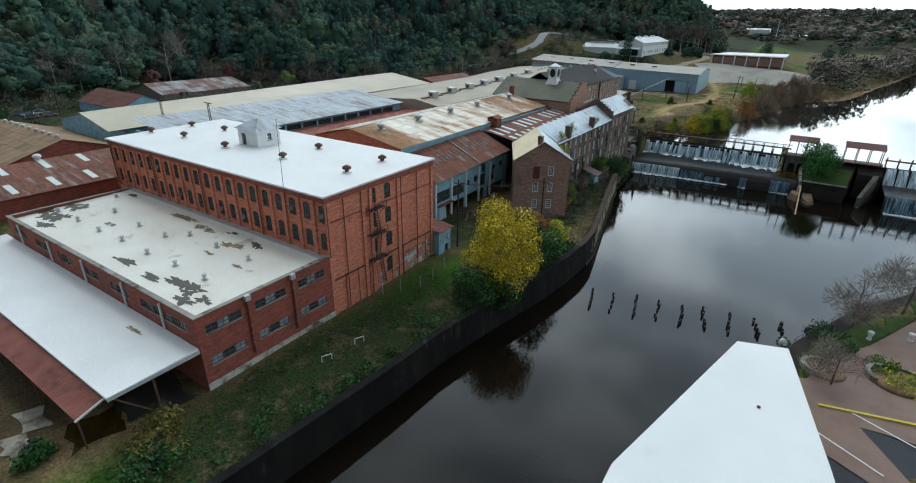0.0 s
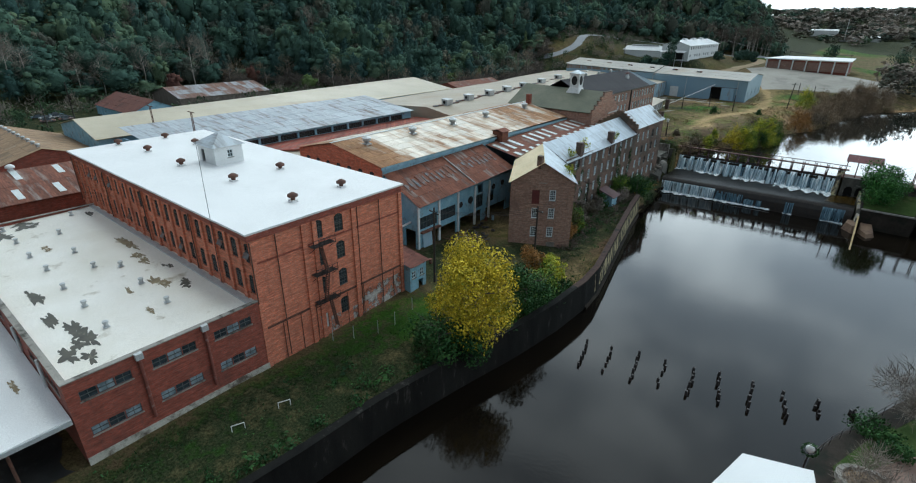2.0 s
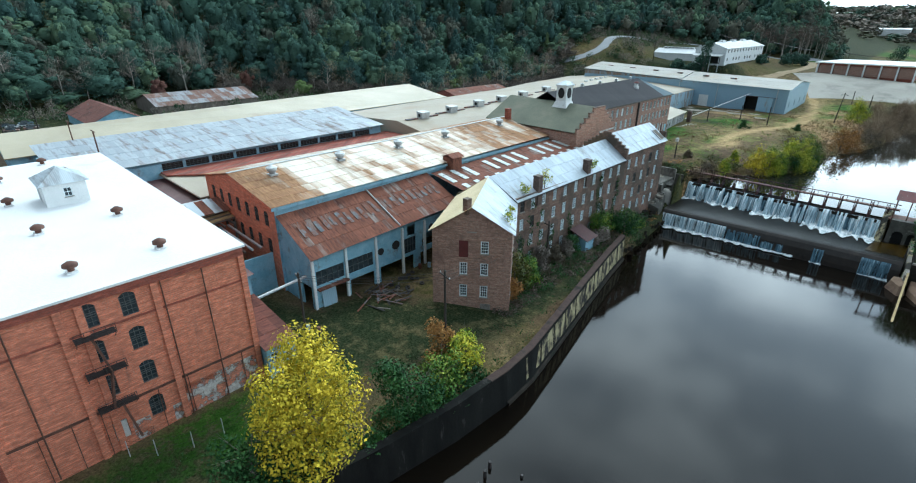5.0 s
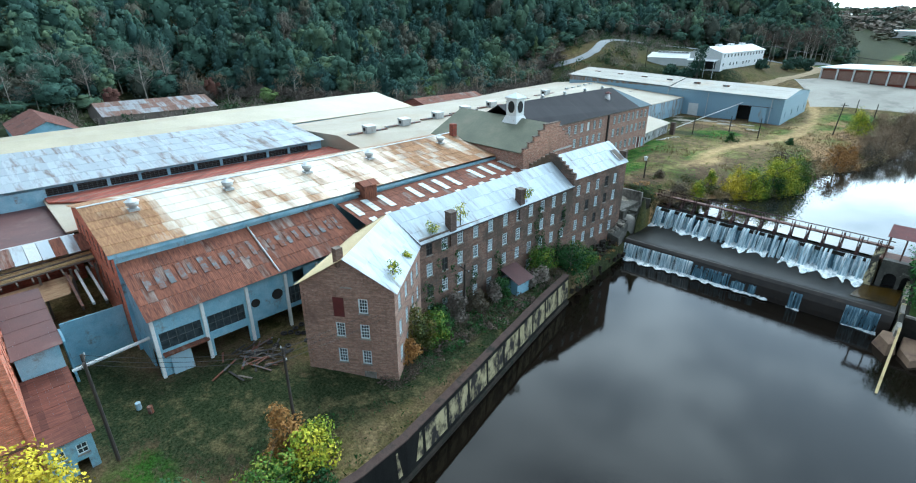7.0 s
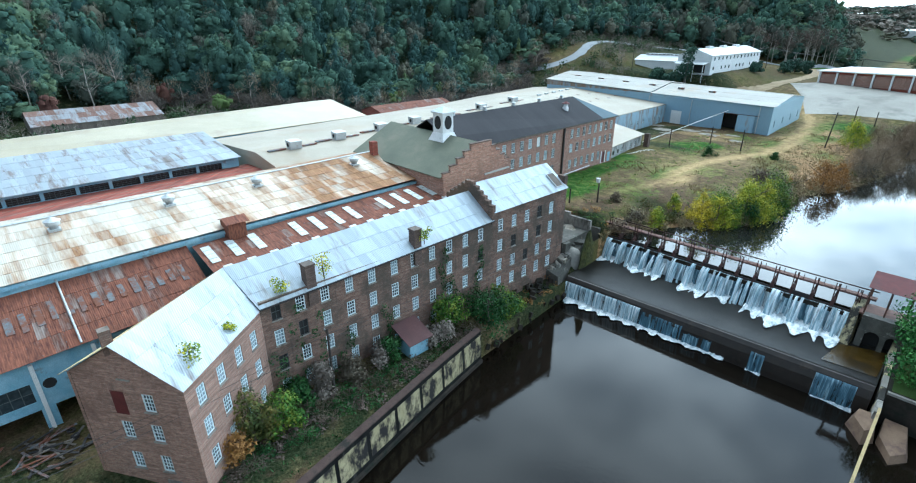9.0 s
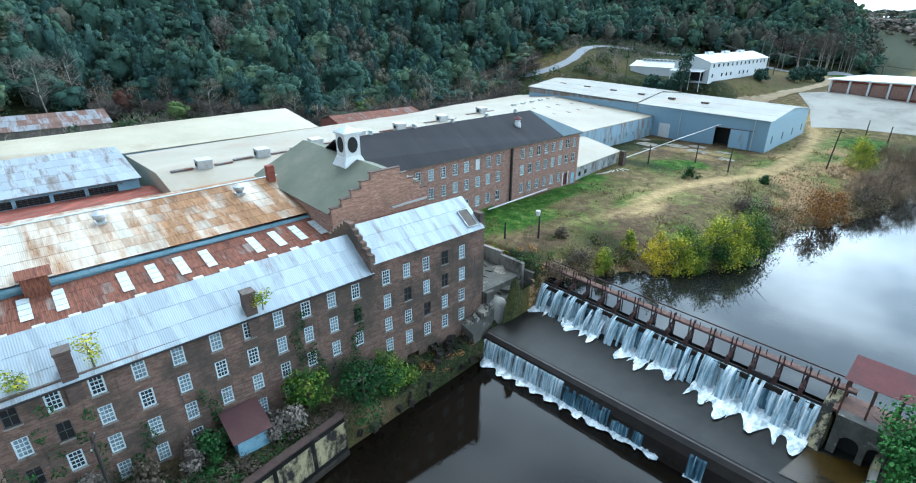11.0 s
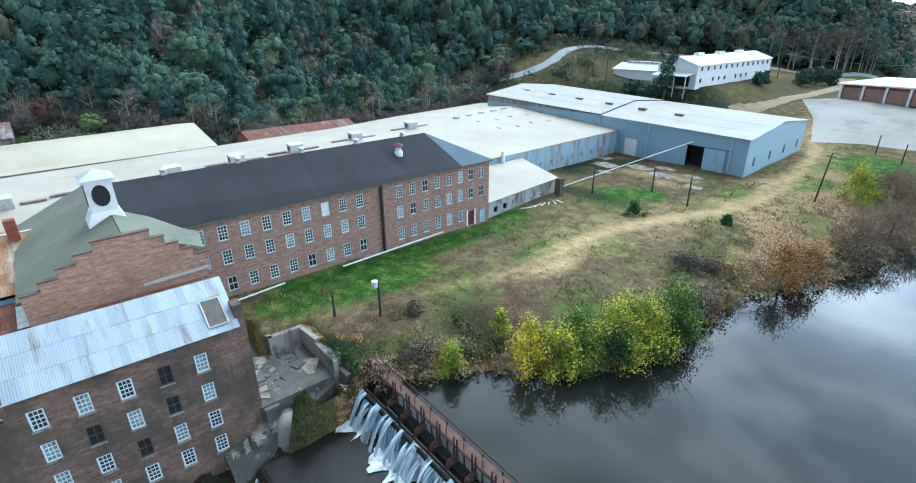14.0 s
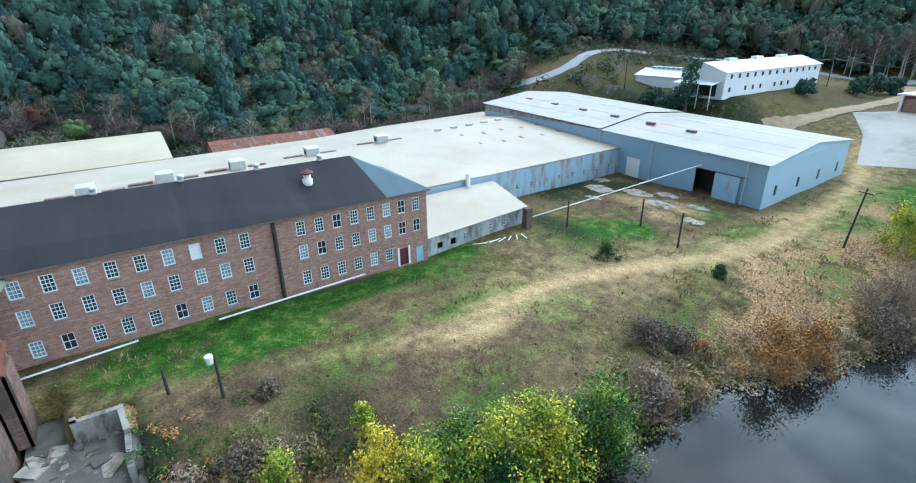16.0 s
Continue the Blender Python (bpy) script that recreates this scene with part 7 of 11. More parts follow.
# ---- ground cover ----
def rag(outline, step=1.6, amount=0.9, seed=1):
    """The outline with a ragged, natural edge."""
    rnd = random.Random(seed)
    out = []
    for (x0, y0), (x1, y1) in zip(outline, outline[1:] + outline[:1]):
        n = max(1, int(math.hypot(x1 - x0, y1 - y0) / step))
        out += [(x0 + (x1 - x0) * i / n + rnd.uniform(-amount, amount), y0 + (y1 - y0) * i / n + rnd.uniform(-amount, amount)) for i in range(n)]
    return out


M_SLAB = surf("dirty_concrete", (0.22, 0.2, 0.16), (0.42, 0.38, 0.32), 0.5, (0.13, 0.1, 0.07), (0.5, 0.6), 0.6, 0.9)
for i, (x, y, s) in enumerate(((-74, 278, 4.5), (-66, 282, 4), (-58, 279, 3.2), (-48, 276, 2.6), (-70, 271, 2.2), (-52, 284, 2.4), (-61, 286, 2.6), (-80, 284, 3))):
    sheet_on_ground("slab_patch", rag([(x - s, y - s * 0.4), (x + s * 0.8, y - s * 0.5), (x + s, y + s * 0.5), (x - s * 0.6, y + s * 0.6)], 0.7, 0.75, 20 + i), M_SLAB, "pale worn concrete patch in the yard", "slab", 0.12)
sheet_on_ground("concrete_lot", [(-45, 346), (-32, 352), (-19, 352), (10, 350), (14, 394), (-28, 397), (-54, 398), (-63, 387), (-52, 367)], M_LOT, "wide bleached concrete lot behind the warehouse", "parking lot", 0.12, 4)
ribbon("hill_road", [(-190, 330), (-178, 338), (-169, 346), (-165.7, 354), (-166, 363), (-169, 373), (-174, 387), (-174, 396), (-167, 405), (-158, 414), (-145, 430), (-132, 445)], 6.0, M_ROAD, "grey road climbing the wooded hill", "road", 0.2)
ribbon("valley_road", [(-132, 445), (-106, 468), (-84, 488), (-68, 520), (-54, 546), (-20, 572), (40, 590)], 7.0, M_ROAD, "grey road along the valley", "road", 0.2)
ribbon("farm_lane", [(-75, 358), (-73, 368), (-69, 380), (-65, 394), (-63, 425), (-66, 452), (-74, 484)], 6.5, M_DIRT, "sandy lane past the concrete lot", "dirt track", 0.16)

for x, y, rx, ry, mat, lab in ((-55.5, 20.5, 8.0, 3.6, M_WETFLOOR, "dark wet concrete floor under the canopy"), (-51.5, 14.4, 2.6, 2.6, M_AMBER, "shallow amber puddle by the canopy"), (-54.6, 8.9, 2.4, 1.4, M_SLAB, "pale wet concrete patch by the canopy"), (-58.6, 11.4, 2.6, 1.2, M_SLAB, "pale wet concrete patch by the canopy")):
    sheet_on_ground("yard_patch", rag([(x - rx, y - ry * 0.7), (x + rx * 0.8, y - ry), (x + rx, y + ry * 0.7), (x - rx * 0.7, y + ry)], 1.0, 0.5, int(-x * 10)), mat, lab, "ground patch", 0.1, 2.0)

# ---- dam with its two falls ----
dam = thing("dam", (-18, 175, -2), "old stone dam with a lower apron and a gated crest", "dam", "", "structure")
crest_y = lambda x: 167.4 + (x + 37) * 0.05
g = Geo()
xs = np.linspace(-38.6, 7.0, 40)
prof = [(-1.15, -2.4), (-1.05, -0.6), (-0.85, 0.9), (-0.45, 2.0), (0.0, 2.5), (0.6, 2.66), (10.5, 3.0)]
v = [(x, crest_y(x) + dy if k < 6 else 179.8, z) for x in xs for k, (dy, z) in enumerate(prof)]
n = len(prof)
g.add(v, [(i * n + k, (i + 1) * n + k, (i + 1) * n + k + 1, i * n + k + 1) for i in range(39) for k in range(n - 1)])
part("lower_face", g, M_WET_STONE, dam, "dark wet stone face")
part("crest_wall", Geo().box(-39.5, 179.7, -1, 2.4, 181.4, 6.7), M_STONE, dam)
solid("apron_water", Geo().add([(-38.6, crest_y(-38.6) + 0.3, 2.66), (7, crest_y(7) + 0.3, 2.66), (7, 179.6, 3.12), (-38.6, 179.6, 3.12)], [(0, 1, 2, 3)]), M_APRON,
      "thin dark water running over the dam apron", "water", "structure")


def water_sheet(x0, x1, top, foot, seed, nx=22, nz=9, ragged=0.35, curve=1.0, dy=lambda x: 0.0, pinch=0.0):
    """A falling sheet of water, fluted down its length."""
    rnd = random.Random(seed)
    (yt, zt), (yb, zb) = top, foot
    ph = [rnd.uniform(0, 6.28) for _ in range(4)]
    xm = (x0 + x1) / 2
    verts, faces = [], []
    for i in range(nx + 1):
        u = i / nx
        x = x0 + (x1 - x0) * u
        f = sum(math.sin(x * k + p) for k, p in zip((1.7, 3.9, 7.3, 12.1), ph)) * 0.25
        for k in range(nz + 1):
            t = k / nz
            y = yt + (yb - yt) * (1 - (1 - t) ** 2 * curve - t * (1 - curve)) if curve else yt + (yb - yt) * t
            y = yt + (yb - yt) * (t ** (0.62 + 0.12 * f)) + dy(x)
            fan = 1.0 - pinch * (1 - t) ** 1.5
            verts.append((xm + (x - xm) * fan + 0.06 * f * t, y - ragged * f * t * 0.6, zt + (zb - zt) * t ** 1.25))
    m = nz + 1
    faces = [(i * m + k, i * m + k + 1, (i + 1) * m + k + 1, (i + 1) * m + k) for i in range(nx) for k in range(nz)]
    return Geo().add(verts, faces)


def foam_fan(x0, x1, y, z, reach, seed):
    """Churned foam below a fall: a lumpy sheet with a torn edge."""
    rnd = random.Random(seed)
    nx, ny = 14, 7
    ph = rnd.uniform(0, 6.28)
    reach_at = [reach * (0.7 + 0.25 * math.sin(i * 0.45 + ph) + 0.05 * rnd.random()) for i in range(nx + 1)]
    verts = []
    for i in range(nx + 1):
        for k in range(ny + 1):
            t = k / ny
            verts.append((x0 + (x1 - x0) * i / nx + rnd.uniform(-0.1, 0.1), y - reach_at[i] * t, z + (0.28 * rnd.random() + 0.1) * (1 - t) ** 0.7 - 0.06 * t))
    m = ny + 1
    return Geo().add(verts, [(i * m + k, i * m + k + 1, (i + 1) * m + k + 1, (i + 1) * m + k) for i in range(nx) for k in range(ny)])


BAYS = 15
bw = (1.6 + 38.6) / BAYS
rnd = random.Random(44)
for i in range(BAYS):
    x0 = -38.6 + bw * i
    lab = "white water pouring through a gate bay of the dam"
    fall = water_sheet(x0 - 0.1, x0 + bw + 0.1, (180.0, 6.75), (179.3, 3.05), 100 + i, 20, 7, 0.08, 1.0, lambda x: 0.0, 0.1)
    solid("water_veil", fall, M_FALL_UP if i % 3 else M_FALL, "thin blue-white veil of water over the dam crest", "waterfall", "structure", "gate bays", True)
    strands = Geo()
    for k in range(7):
        w = rnd.uniform(0.3, 0.85)
        xa = x0 + rnd.uniform(0.1, bw - w - 0.1)
        reach = rnd.uniform(0.3, 1.9)
        strands_at = water_sheet(xa, xa + w, (179.92, rnd.choice((6.85, 6.8, 6.2, 5.4))), (179.1 - reach, 3.05), 500 + i * 7 + k, 8, 8, 0.2, 1.0, lambda x: 0.0, rnd.uniform(0.1, 0.5))
        strands.add(strands_at.v, strands_at.f)
    solid("waterfall", strands, M_FALL_UP, lab, "waterfall", "structure", "gate bays", True)
    if i % 4 != 1 or i > 9:
        r_ = random.Random(i)
        a_ = r_.uniform(-0.5, 0.6)
        solid("foam", foam_fan(x0 + a_, x0 + a_ + bw * r_.uniform(0.75, 1.25), 179.3, 3.2, 2.9 + 2.8 * r_.random() * (0.6 + 0.05 * i), 200 + i), M_FOAM, "churned white foam below the falls", "foam", "structure", "foam patches", True)
for x0, x1, top, sd in ((-38.4, -24.0, 1.75, 71), (-24.0, -17.0, 1.5, 73), (-16.7, -14.2, 1.2, 74), (-13.7, -12.4, 1.3, 75), (-7.1, -5.3, 1.6, 76), (0.8, 5.4, 1.9, 72)):
    part("lower_fall", water_sheet(x0, x1, (-0.52, top), (-1.25, WATER + 0.05), sd, int(6 + (x1 - x0) * 4), 9, 0.05, 1.0, crest_y), M_FALL_UP if x1 < -20 else M_FALL, dam, "blue-white veil of falling water", None, True)
for i in range(11):
    x0 = -38.4 + 2.55 * i
    solid("foam", foam_fan(x0, x0 + 2.7, crest_y(x0) - 0.9, WATER + 0.3, 2.3 - 0.14 * i, 300 + i), M_FOAM, "line of white foam below the dam", "foam", "structure", "foam patches", True)
for x0, x1 in ((-7.2, -5.2), (1.0, 5.6)):
    solid("foam", foam_fan(x0, x1, crest_y(x0) - 0.95, WATER + 0.1, 0.6, 340), M_FOAM, "small patch of white foam below the dam", "foam", "structure", "foam patches", True)
solid("apron_pool", Geo().add([(0.6, 171.0, 2.82), (6.7, 171.6, 2.82), (6.9, 178.6, 3.16), (1.6, 176.6, 3.1)], [(0, 1, 2, 3)]), M_AMBER, "shallow amber water on the apron by the island", "water", "structure")

gates = thing("gate_walkway", (-18, 181, 6.6), "rusted iron gate frames and walkway along the dam crest", "dam gates")
for i in range(BAYS + 1):
    x = -38.6 + bw * i
    pier = Geo().add([(x - 0.3, 179.75, 5.6), (x + 0.3, 179.75, 5.6), (x + 0.3, 181.7, 5.6), (x - 0.3, 181.7, 5.6), (x - 0.22, 180.5, 7.7), (x + 0.22, 180.5, 7.7), (x + 0.22, 181.7, 7.9), (x - 0.22, 181.7, 7.9)],
                     [(0, 1, 5, 4), (1, 2, 6, 5), (2, 3, 7, 6), (3, 0, 4, 7), (4, 5, 6, 7)])
    part("pier", pier, M_GATE_IRON, gates, "rust-caked pier")
    g = Geo()
    for dx in (-0.24, 0.24):
        g.beam((x + dx, 181.4, 7.0), (x + dx, 181.4, 10.1), 0.13)
    g.beam((x, 182.5, 6.5), (x, 182.5, 9.6), 0.14)
    g.beam((x, 180.4, 7.6), (x, 182.4, 8.9), 0.12)
    g.beam((x - 0.24, 181.4, 8.3), (x + 0.24, 181.4, 8.3), 0.12)
    part("gate_frame", g, M_GATE_IRON, gates)
    part("gate_stem", Geo().tube((x + 0.9, 181.7, 8.9), (x + 0.9, 181.7, 10.0), 0.05), M_GATE_IRON, gates)
for i in range(BAYS):
    x0 = -38.6 + bw * i
    part("gate_leaf", Geo().box(x0 + 0.25, 180.1, 6.5, x0 + bw - 0.25, 180.25, 7.05 + 0.45 * (i % 5 == 2)), M_DARK_IRON, gates, "dark iron gate leaf")
part("deck", Geo().box(-40.4, 181.5, 9.06, 3.6, 182.5, 9.14), M_IRON, gates, "rust-brown plank deck")
for y, z, w in ((181.45, 9.0, 0.2), (182.45, 9.0, 0.2), (182.5, 9.95, 0.07)):
    part("walkway_beam", Geo().beam((-39.6, y, z), (3.6, y, z), w, 0.16), M_GATE_IRON, gates)

# abutment by the mill
M_DARK_CONC = surf("mossy_concrete", (0.07, 0.068, 0.058), (0.15, 0.14, 0.12), 0.5, (0.3, 0.28, 0.24), (0.6, 0.68), 0.9, 0.9, 0.5, 0.05)
ab = thing("abutment", (-45, 174, 2), "broken concrete abutment with rubble beside the river mill", "abutment", "", "structure")
foot = [(-39.2, 164.8), (-39.9, 168.4), (-40.4, 173.2), (-41.3, 177.3), (-42.6, 181.2)]
tops = [3.0, 4.4, 5.6, 6.6, 7.4]
for (xa, ya), (xb, yb), za, zb in zip(foot, foot[1:], tops, tops[1:]):
    part("stone_face", Geo().add([(xa + 0.9, ya, -2.5), (xb + 0.9, yb, -2.5), (xb + 0.2, yb, zb), (xa + 0.2, ya, za), (xa - 2.6, ya, -2.5), (xb - 2.6, yb, -2.5), (xb - 2.6, yb, zb + 0.7), (xa - 2.6, ya, za + 0.7)],
                                 [(0, 1, 2, 3), (3, 2, 6, 7), (5, 4, 7, 6), (0, 3, 7, 4), (1, 5, 6, 2)]), M_DARK_CONC, ab, "rough stone face above the apron")
part("dam_end_face", Geo().box(-42.4, 178.75, -1, -39.6, 181.6, 8.4), M_DARK_CONC, ab, "dark concrete end face of the dam")
part("curved_pier", Geo().lathe([(2.1, -2.5), (2.0, 2.6), (1.7, 4.6), (1.3, 5.6), (0.5, 6.1)], 16, (-40.6, 171.6, 0)), M_CONC, ab, "rounded concrete pier end", None, True)
part("front_wall", Geo().box(-44.6, 169.6, -1.5, -41.0, 171.2, 7.4), M_DARK_CONC, ab)
for (xa, ya), (xb, yb), zt in (((-56.0, 173.4), (-50.4, 174.0), 10.3), ((-50.4, 174.0), (-50.4, 178.0), 10.3), ((-50.4, 178.0), (-46.6, 178.4), 10.25), ((-46.6, 178.4), (-41.6, 178.4), 9.7)):
    d = Vector((xb - xa, yb - ya, 0)).normalized() * 0.28
    k = Vector((-d.y, d.x, 0))
    q = [Vector((xa, ya, zt)) - d + k, Vector((xa, ya, zt)) - d - k, Vector((xb, yb, zt)) + d - k, Vector((xb, yb, zt)) + d + k]
    part("basin_wall", Geo().slab(q, 5.5), M_CONC, ab, "stained concrete wall of the dry basin")
part("earth_fill", Geo().box(-52.4, 173.9, 4, -50.5, 180.4, 10.12).box(-50.6, 178.3, 4, -46.4, 180.6, 10.06), M_GROUND, ab, "trodden earth behind the basin walls")
part("end_block", Geo().box(-46.6, 178.5, 4, -42.0, 180.6, 9.4), M_CONC, ab, "stained concrete end block")
part("sluice_floor", Geo().box(-56, 169.4, 4, -41.6, 178.2, 7.6), M_DARK_CONC, ab)
rnd = random.Random(9)
for i in range(26):
    x, y = rnd.uniform(-50.6, -43.6), rnd.uniform(170, 177.4)
    s = rnd.uniform(0.2, 1.5)
    solid("rubble", Geo().box(-s, -s * 0.7, -0.2, s, s * 0.7, 0.12, pose(x, y, 7.62, rnd.uniform(-12, 12), rnd.uniform(-12, 12), rnd.uniform(0, 180))), rnd.choice([M_SLAB, M_DARK_CONC]), "broken concrete block on the sluice floor", "rubble", "", "rubble blocks")
for i in range(60):
    y = rnd.uniform(143, 166)
    x = rnd.uniform(-41.3, float(west_edge(y)) + 0.6)
    s = rnd.uniform(0.2, 0.6)
    solid("bank_stone", Geo().box(-s, -s * 0.7, -0.5, s, s * 0.7, 0.4, pose(x, y, max(-0.7, 2.6 * (float(west_edge(y)) - x) / 4), rnd.uniform(-20, 20), rnd.uniform(-20, 20), rnd.uniform(0, 180))), M_STONE, "dark stone on the bank below the mill", "stone", "", "bank stones")

for i in range(40):
    y = rnd.uniform(165.5, 180.5)
    x = float(np.interp(y, (165, 173, 181), (-39.8, -40.6, -42.8))) - rnd.uniform(0.2, 2.6)
    s = rnd.uniform(0.25, 0.95)
    solid("abutment_stone", Geo().box(-s, -s * 0.75, -0.4, s, s * 0.75, 0.3, pose(x, y, float(np.interp(y, (164.8, 168.4, 173.2, 177.3, 181.2), (3.2, 4.8, 6.1, 7.1, 7.8))), rnd.uniform(-16, 16), rnd.uniform(-16, 16), rnd.uniform(0, 180))), rnd.choice([M_DARK_CONC, M_CONC, M_SLAB]), "broken stone on the slope by the dam end", "stone", "", "abutment stones")

# island between the two dams
isl = thing("dam_island", (12, 170, 0), "walled island between the dams with a grass top and stained yellow end wall", "island", "", "structure")
def hull(foot_ring, top_ring):
    """A solid between two rings of corners, foot and top."""
    n_ = len(foot_ring)
    return Geo().add(list(foot_ring) + list(top_ring), [(i, (i + 1) % n_, n_ + (i + 1) % n_, n_ + i) for i in range(n_)] + [tuple(range(n_, 2 * n_))])


part("body", hull([(8.2, 168.2, -2), (18.3, 168.2, -2), (20.5, 183, -2), (7.4, 183, -2)], [(8.2, 168.4, 3.0), (18.3, 168.4, 3.1), (20.5, 183, 7.6), (7.4, 183, 7.6)]), M_STONE, isl)
part("grass_top", Geo().add([(8.5, 168.9, 3.26), (18.0, 168.9, 3.36), (19.4, 177, 5.9), (8.0, 177, 5.85)], [(0, 1, 2, 3)]), M_GRASS, isl)
part("coping", Geo().box(8.2, 168.2, 2.95, 18.4, 168.6, 3.28), M_CONC, isl, "pale stone coping")
for k in range(6):
    ya, yb = 165.6 + 2.25 * k, 165.6 + 2.25 * (k + 1)
    za, zb = 1.6 + 0.56 * k, 1.6 + 0.56 * (k + 1) - 0.1
    xa, xb = 8.0 - 0.14 * k, 8.0 - 0.14 * (k + 1)
    part("end_wall", hull([(xa - 0.55, ya, -2), (xa + 0.35, ya, -2), (xb + 0.35, yb, -2), (xb - 0.55, yb, -2)], [(xa - 0.3, ya, za), (xa + 0.3, ya, za), (xb + 0.3, yb, zb), (xb - 0.3, yb, zb)]), M_YELLOW_CONC if k % 2 else M_CONC, isl, "stained yellow end wall")
ring = [(5.4, 165.0), (5.7, 167.4), (7.6, 167.6), (8.6, 166.2), (8.8, 163.4), (7.6, 161.9)]
part("toe", hull([(x, y, -2.0) for x, y in ring], [(7.3 + (x - 7.3) * 0.62, 165.0 + (y - 165.0) * 0.7, 0.2 + 0.25 * (y > 165)) for x, y in ring]), M_BUFF, isl, "faceted buff concrete toe")
part("footing", hull([(8.8, 163.6, -2), (10.5, 160.3, -2), (12.2, 162.6, -2), (11.4, 167.6, -2), (8.8, 167.6, -2)], [(8.9, 164.2, -0.5), (10.4, 161.4, -0.7), (11.6, 163.0, -0.6), (11.1, 167.4, 0.1), (8.9, 167.4, 0.1)]), M_BUFF, isl, "low buff footing at the waterline")
part("gate_pier", hull([(1.2, 177.0, 2.4), (2.5, 176.8, 2.4), (2.9, 183, 2.4), (1.4, 183, 2.4)], [(1.3, 180.0, 7.6), (2.3, 179.9, 7.8), (2.7, 183, 8.6), (1.5, 183, 8.6)]), M_YELLOW_CONC, isl, "curved yellow-stained gate pier")
for xa, xb in ((2.9, 3.7), (5.5, 6.1), (7.3, 8.2)):
    part("culvert_pier", Geo().box(xa, 178.0, 1, xb, 179.4, 5.7), M_DARK_CONC, isl)
part("culvert_head", Geo().box(2.9, 178.05, 5.7, 8.2, 179.4, 7.9), M_DARK_CONC, isl)
for xa, xb in ((3.7, 5.5), (6.1, 7.3)):
    xm, r_ = (xa + xb) / 2, (xb - xa) / 2
    arc = [(xm + r_ * math.cos(a * math.pi / 8), 4.8 + 0.9 * math.sin(a * math.pi / 8)) for a in range(9)]
    g = Geo()
    for (x1, z1), (x2, z2) in zip(arc, arc[1:]):
        g.add([(x1, 178.1, z1), (x2, 178.1, z2), (x2, 178.1, 5.72), (x1, 178.1, 5.72)], [(0, 1, 2, 3)])
    part("culvert_arch", g, M_DARK_CONC, isl)
    # black sheet across the arch paints the culvert's shade
    part("culvert", Geo().box(xa, 179.2, 1.5, xb, 179.35, 5.7), M_HOLE_SHADE, isl, "near-black sheet painting the shade of the culvert mouth")
part("side_block", hull([(20.4, 176, -2), (26, 176, -2), (26, 183, -2), (20.4, 183, -2)], [(20.4, 176.4, 5.4), (26, 176.4, 5.4), (26, 183, 7.6), (20.4, 183, 7.6)]), M_STONE, isl)
part("prow", hull([(24.0, 176, -2), (21.0, 166.6, -2), (21.8, 166.3, -2), (25.2, 176, -2)], [(24.0, 176, 5.6), (21.0, 166.8, 1.2), (21.7, 166.6, 1.2), (25.2, 176, 5.6)]), M_DARK_CONC, isl)
part("timber_prop", Geo().beam((8.1, 166.4, 1.7), (8.05, 150.6, -1.6), 0.32), M_YEL_WOOD, isl, "long timber sloping into the water")


def gate_shed(x0, x1):
    s = thing("gate_shed", ((x0 + x1) / 2, 181, 7.5), "open gate shelter with a dark red sheet roof", "gate shelter", "gate shelters")
    g = Geo()
    sheet_roof(g, [(x0 - 0.4, 178.8, 11.8), (x1 + 0.4, 178.8, 11.8), (x1 + 0.4, 182.8, 13.0), (x0 - 0.4, 182.8, 13.0)], 10, 1, seed=7)
    tagged(part("roofing", g, M_RED_PAINT, s), kind="stuff")
    for x in np.linspace(x0, x1, 4):
        for y, z in ((179.2, 11.8), (182.4, 12.8)):
            part("post", Geo().beam((x, y, 7.0), (x, y, z), 0.2), M_IRON, s)
    part("platform", Geo().box(x0 - 0.5, 179.0, 7.5, x1 + 0.5, 182.8, 7.8), M_IRON, s)


gate_shed(2.8, 9.5)
gate_shed(16.5, 25.0)
# second dam
dam2 = thing("second_dam", (42, 174, -2), "second gated dam beyond the island", "dam", "", "structure")
g = Geo()
v = [(x, 166.5 + dy if k < 6 else 179.8, z) for x in (26.5, 60) for k, (dy, z) in enumerate(prof)]
g.add(v, [(k, n + k, n + k + 1, k + 1) for k in range(n - 1)])
part("lower_face", g, M_WET_STONE, dam2)
part("crest_wall", Geo().box(26, 179.7, -1, 60, 181.4, 6.7), M_STONE, dam2)
part("lower_fall", water_sheet(27, 58, (166.6, 2.7), (164.8, WATER + 0.05), 171, 100, 7, 0.15), M_FALL, dam2, "", None, True)
part("foam_line", foam_fan(27, 58, 164.9, WATER + 0.1, 1.2, 333), M_FOAM, dam2)
solid("apron_water", Geo().add([(26.5, 166.8, 2.72), (60, 166.8, 2.72), (60, 178.3, 3.12), (26.5, 178.3, 3.12)], [(0, 1, 2, 3)]), M_APRON, "thin dark water on the second dam apron", "water", "structure")
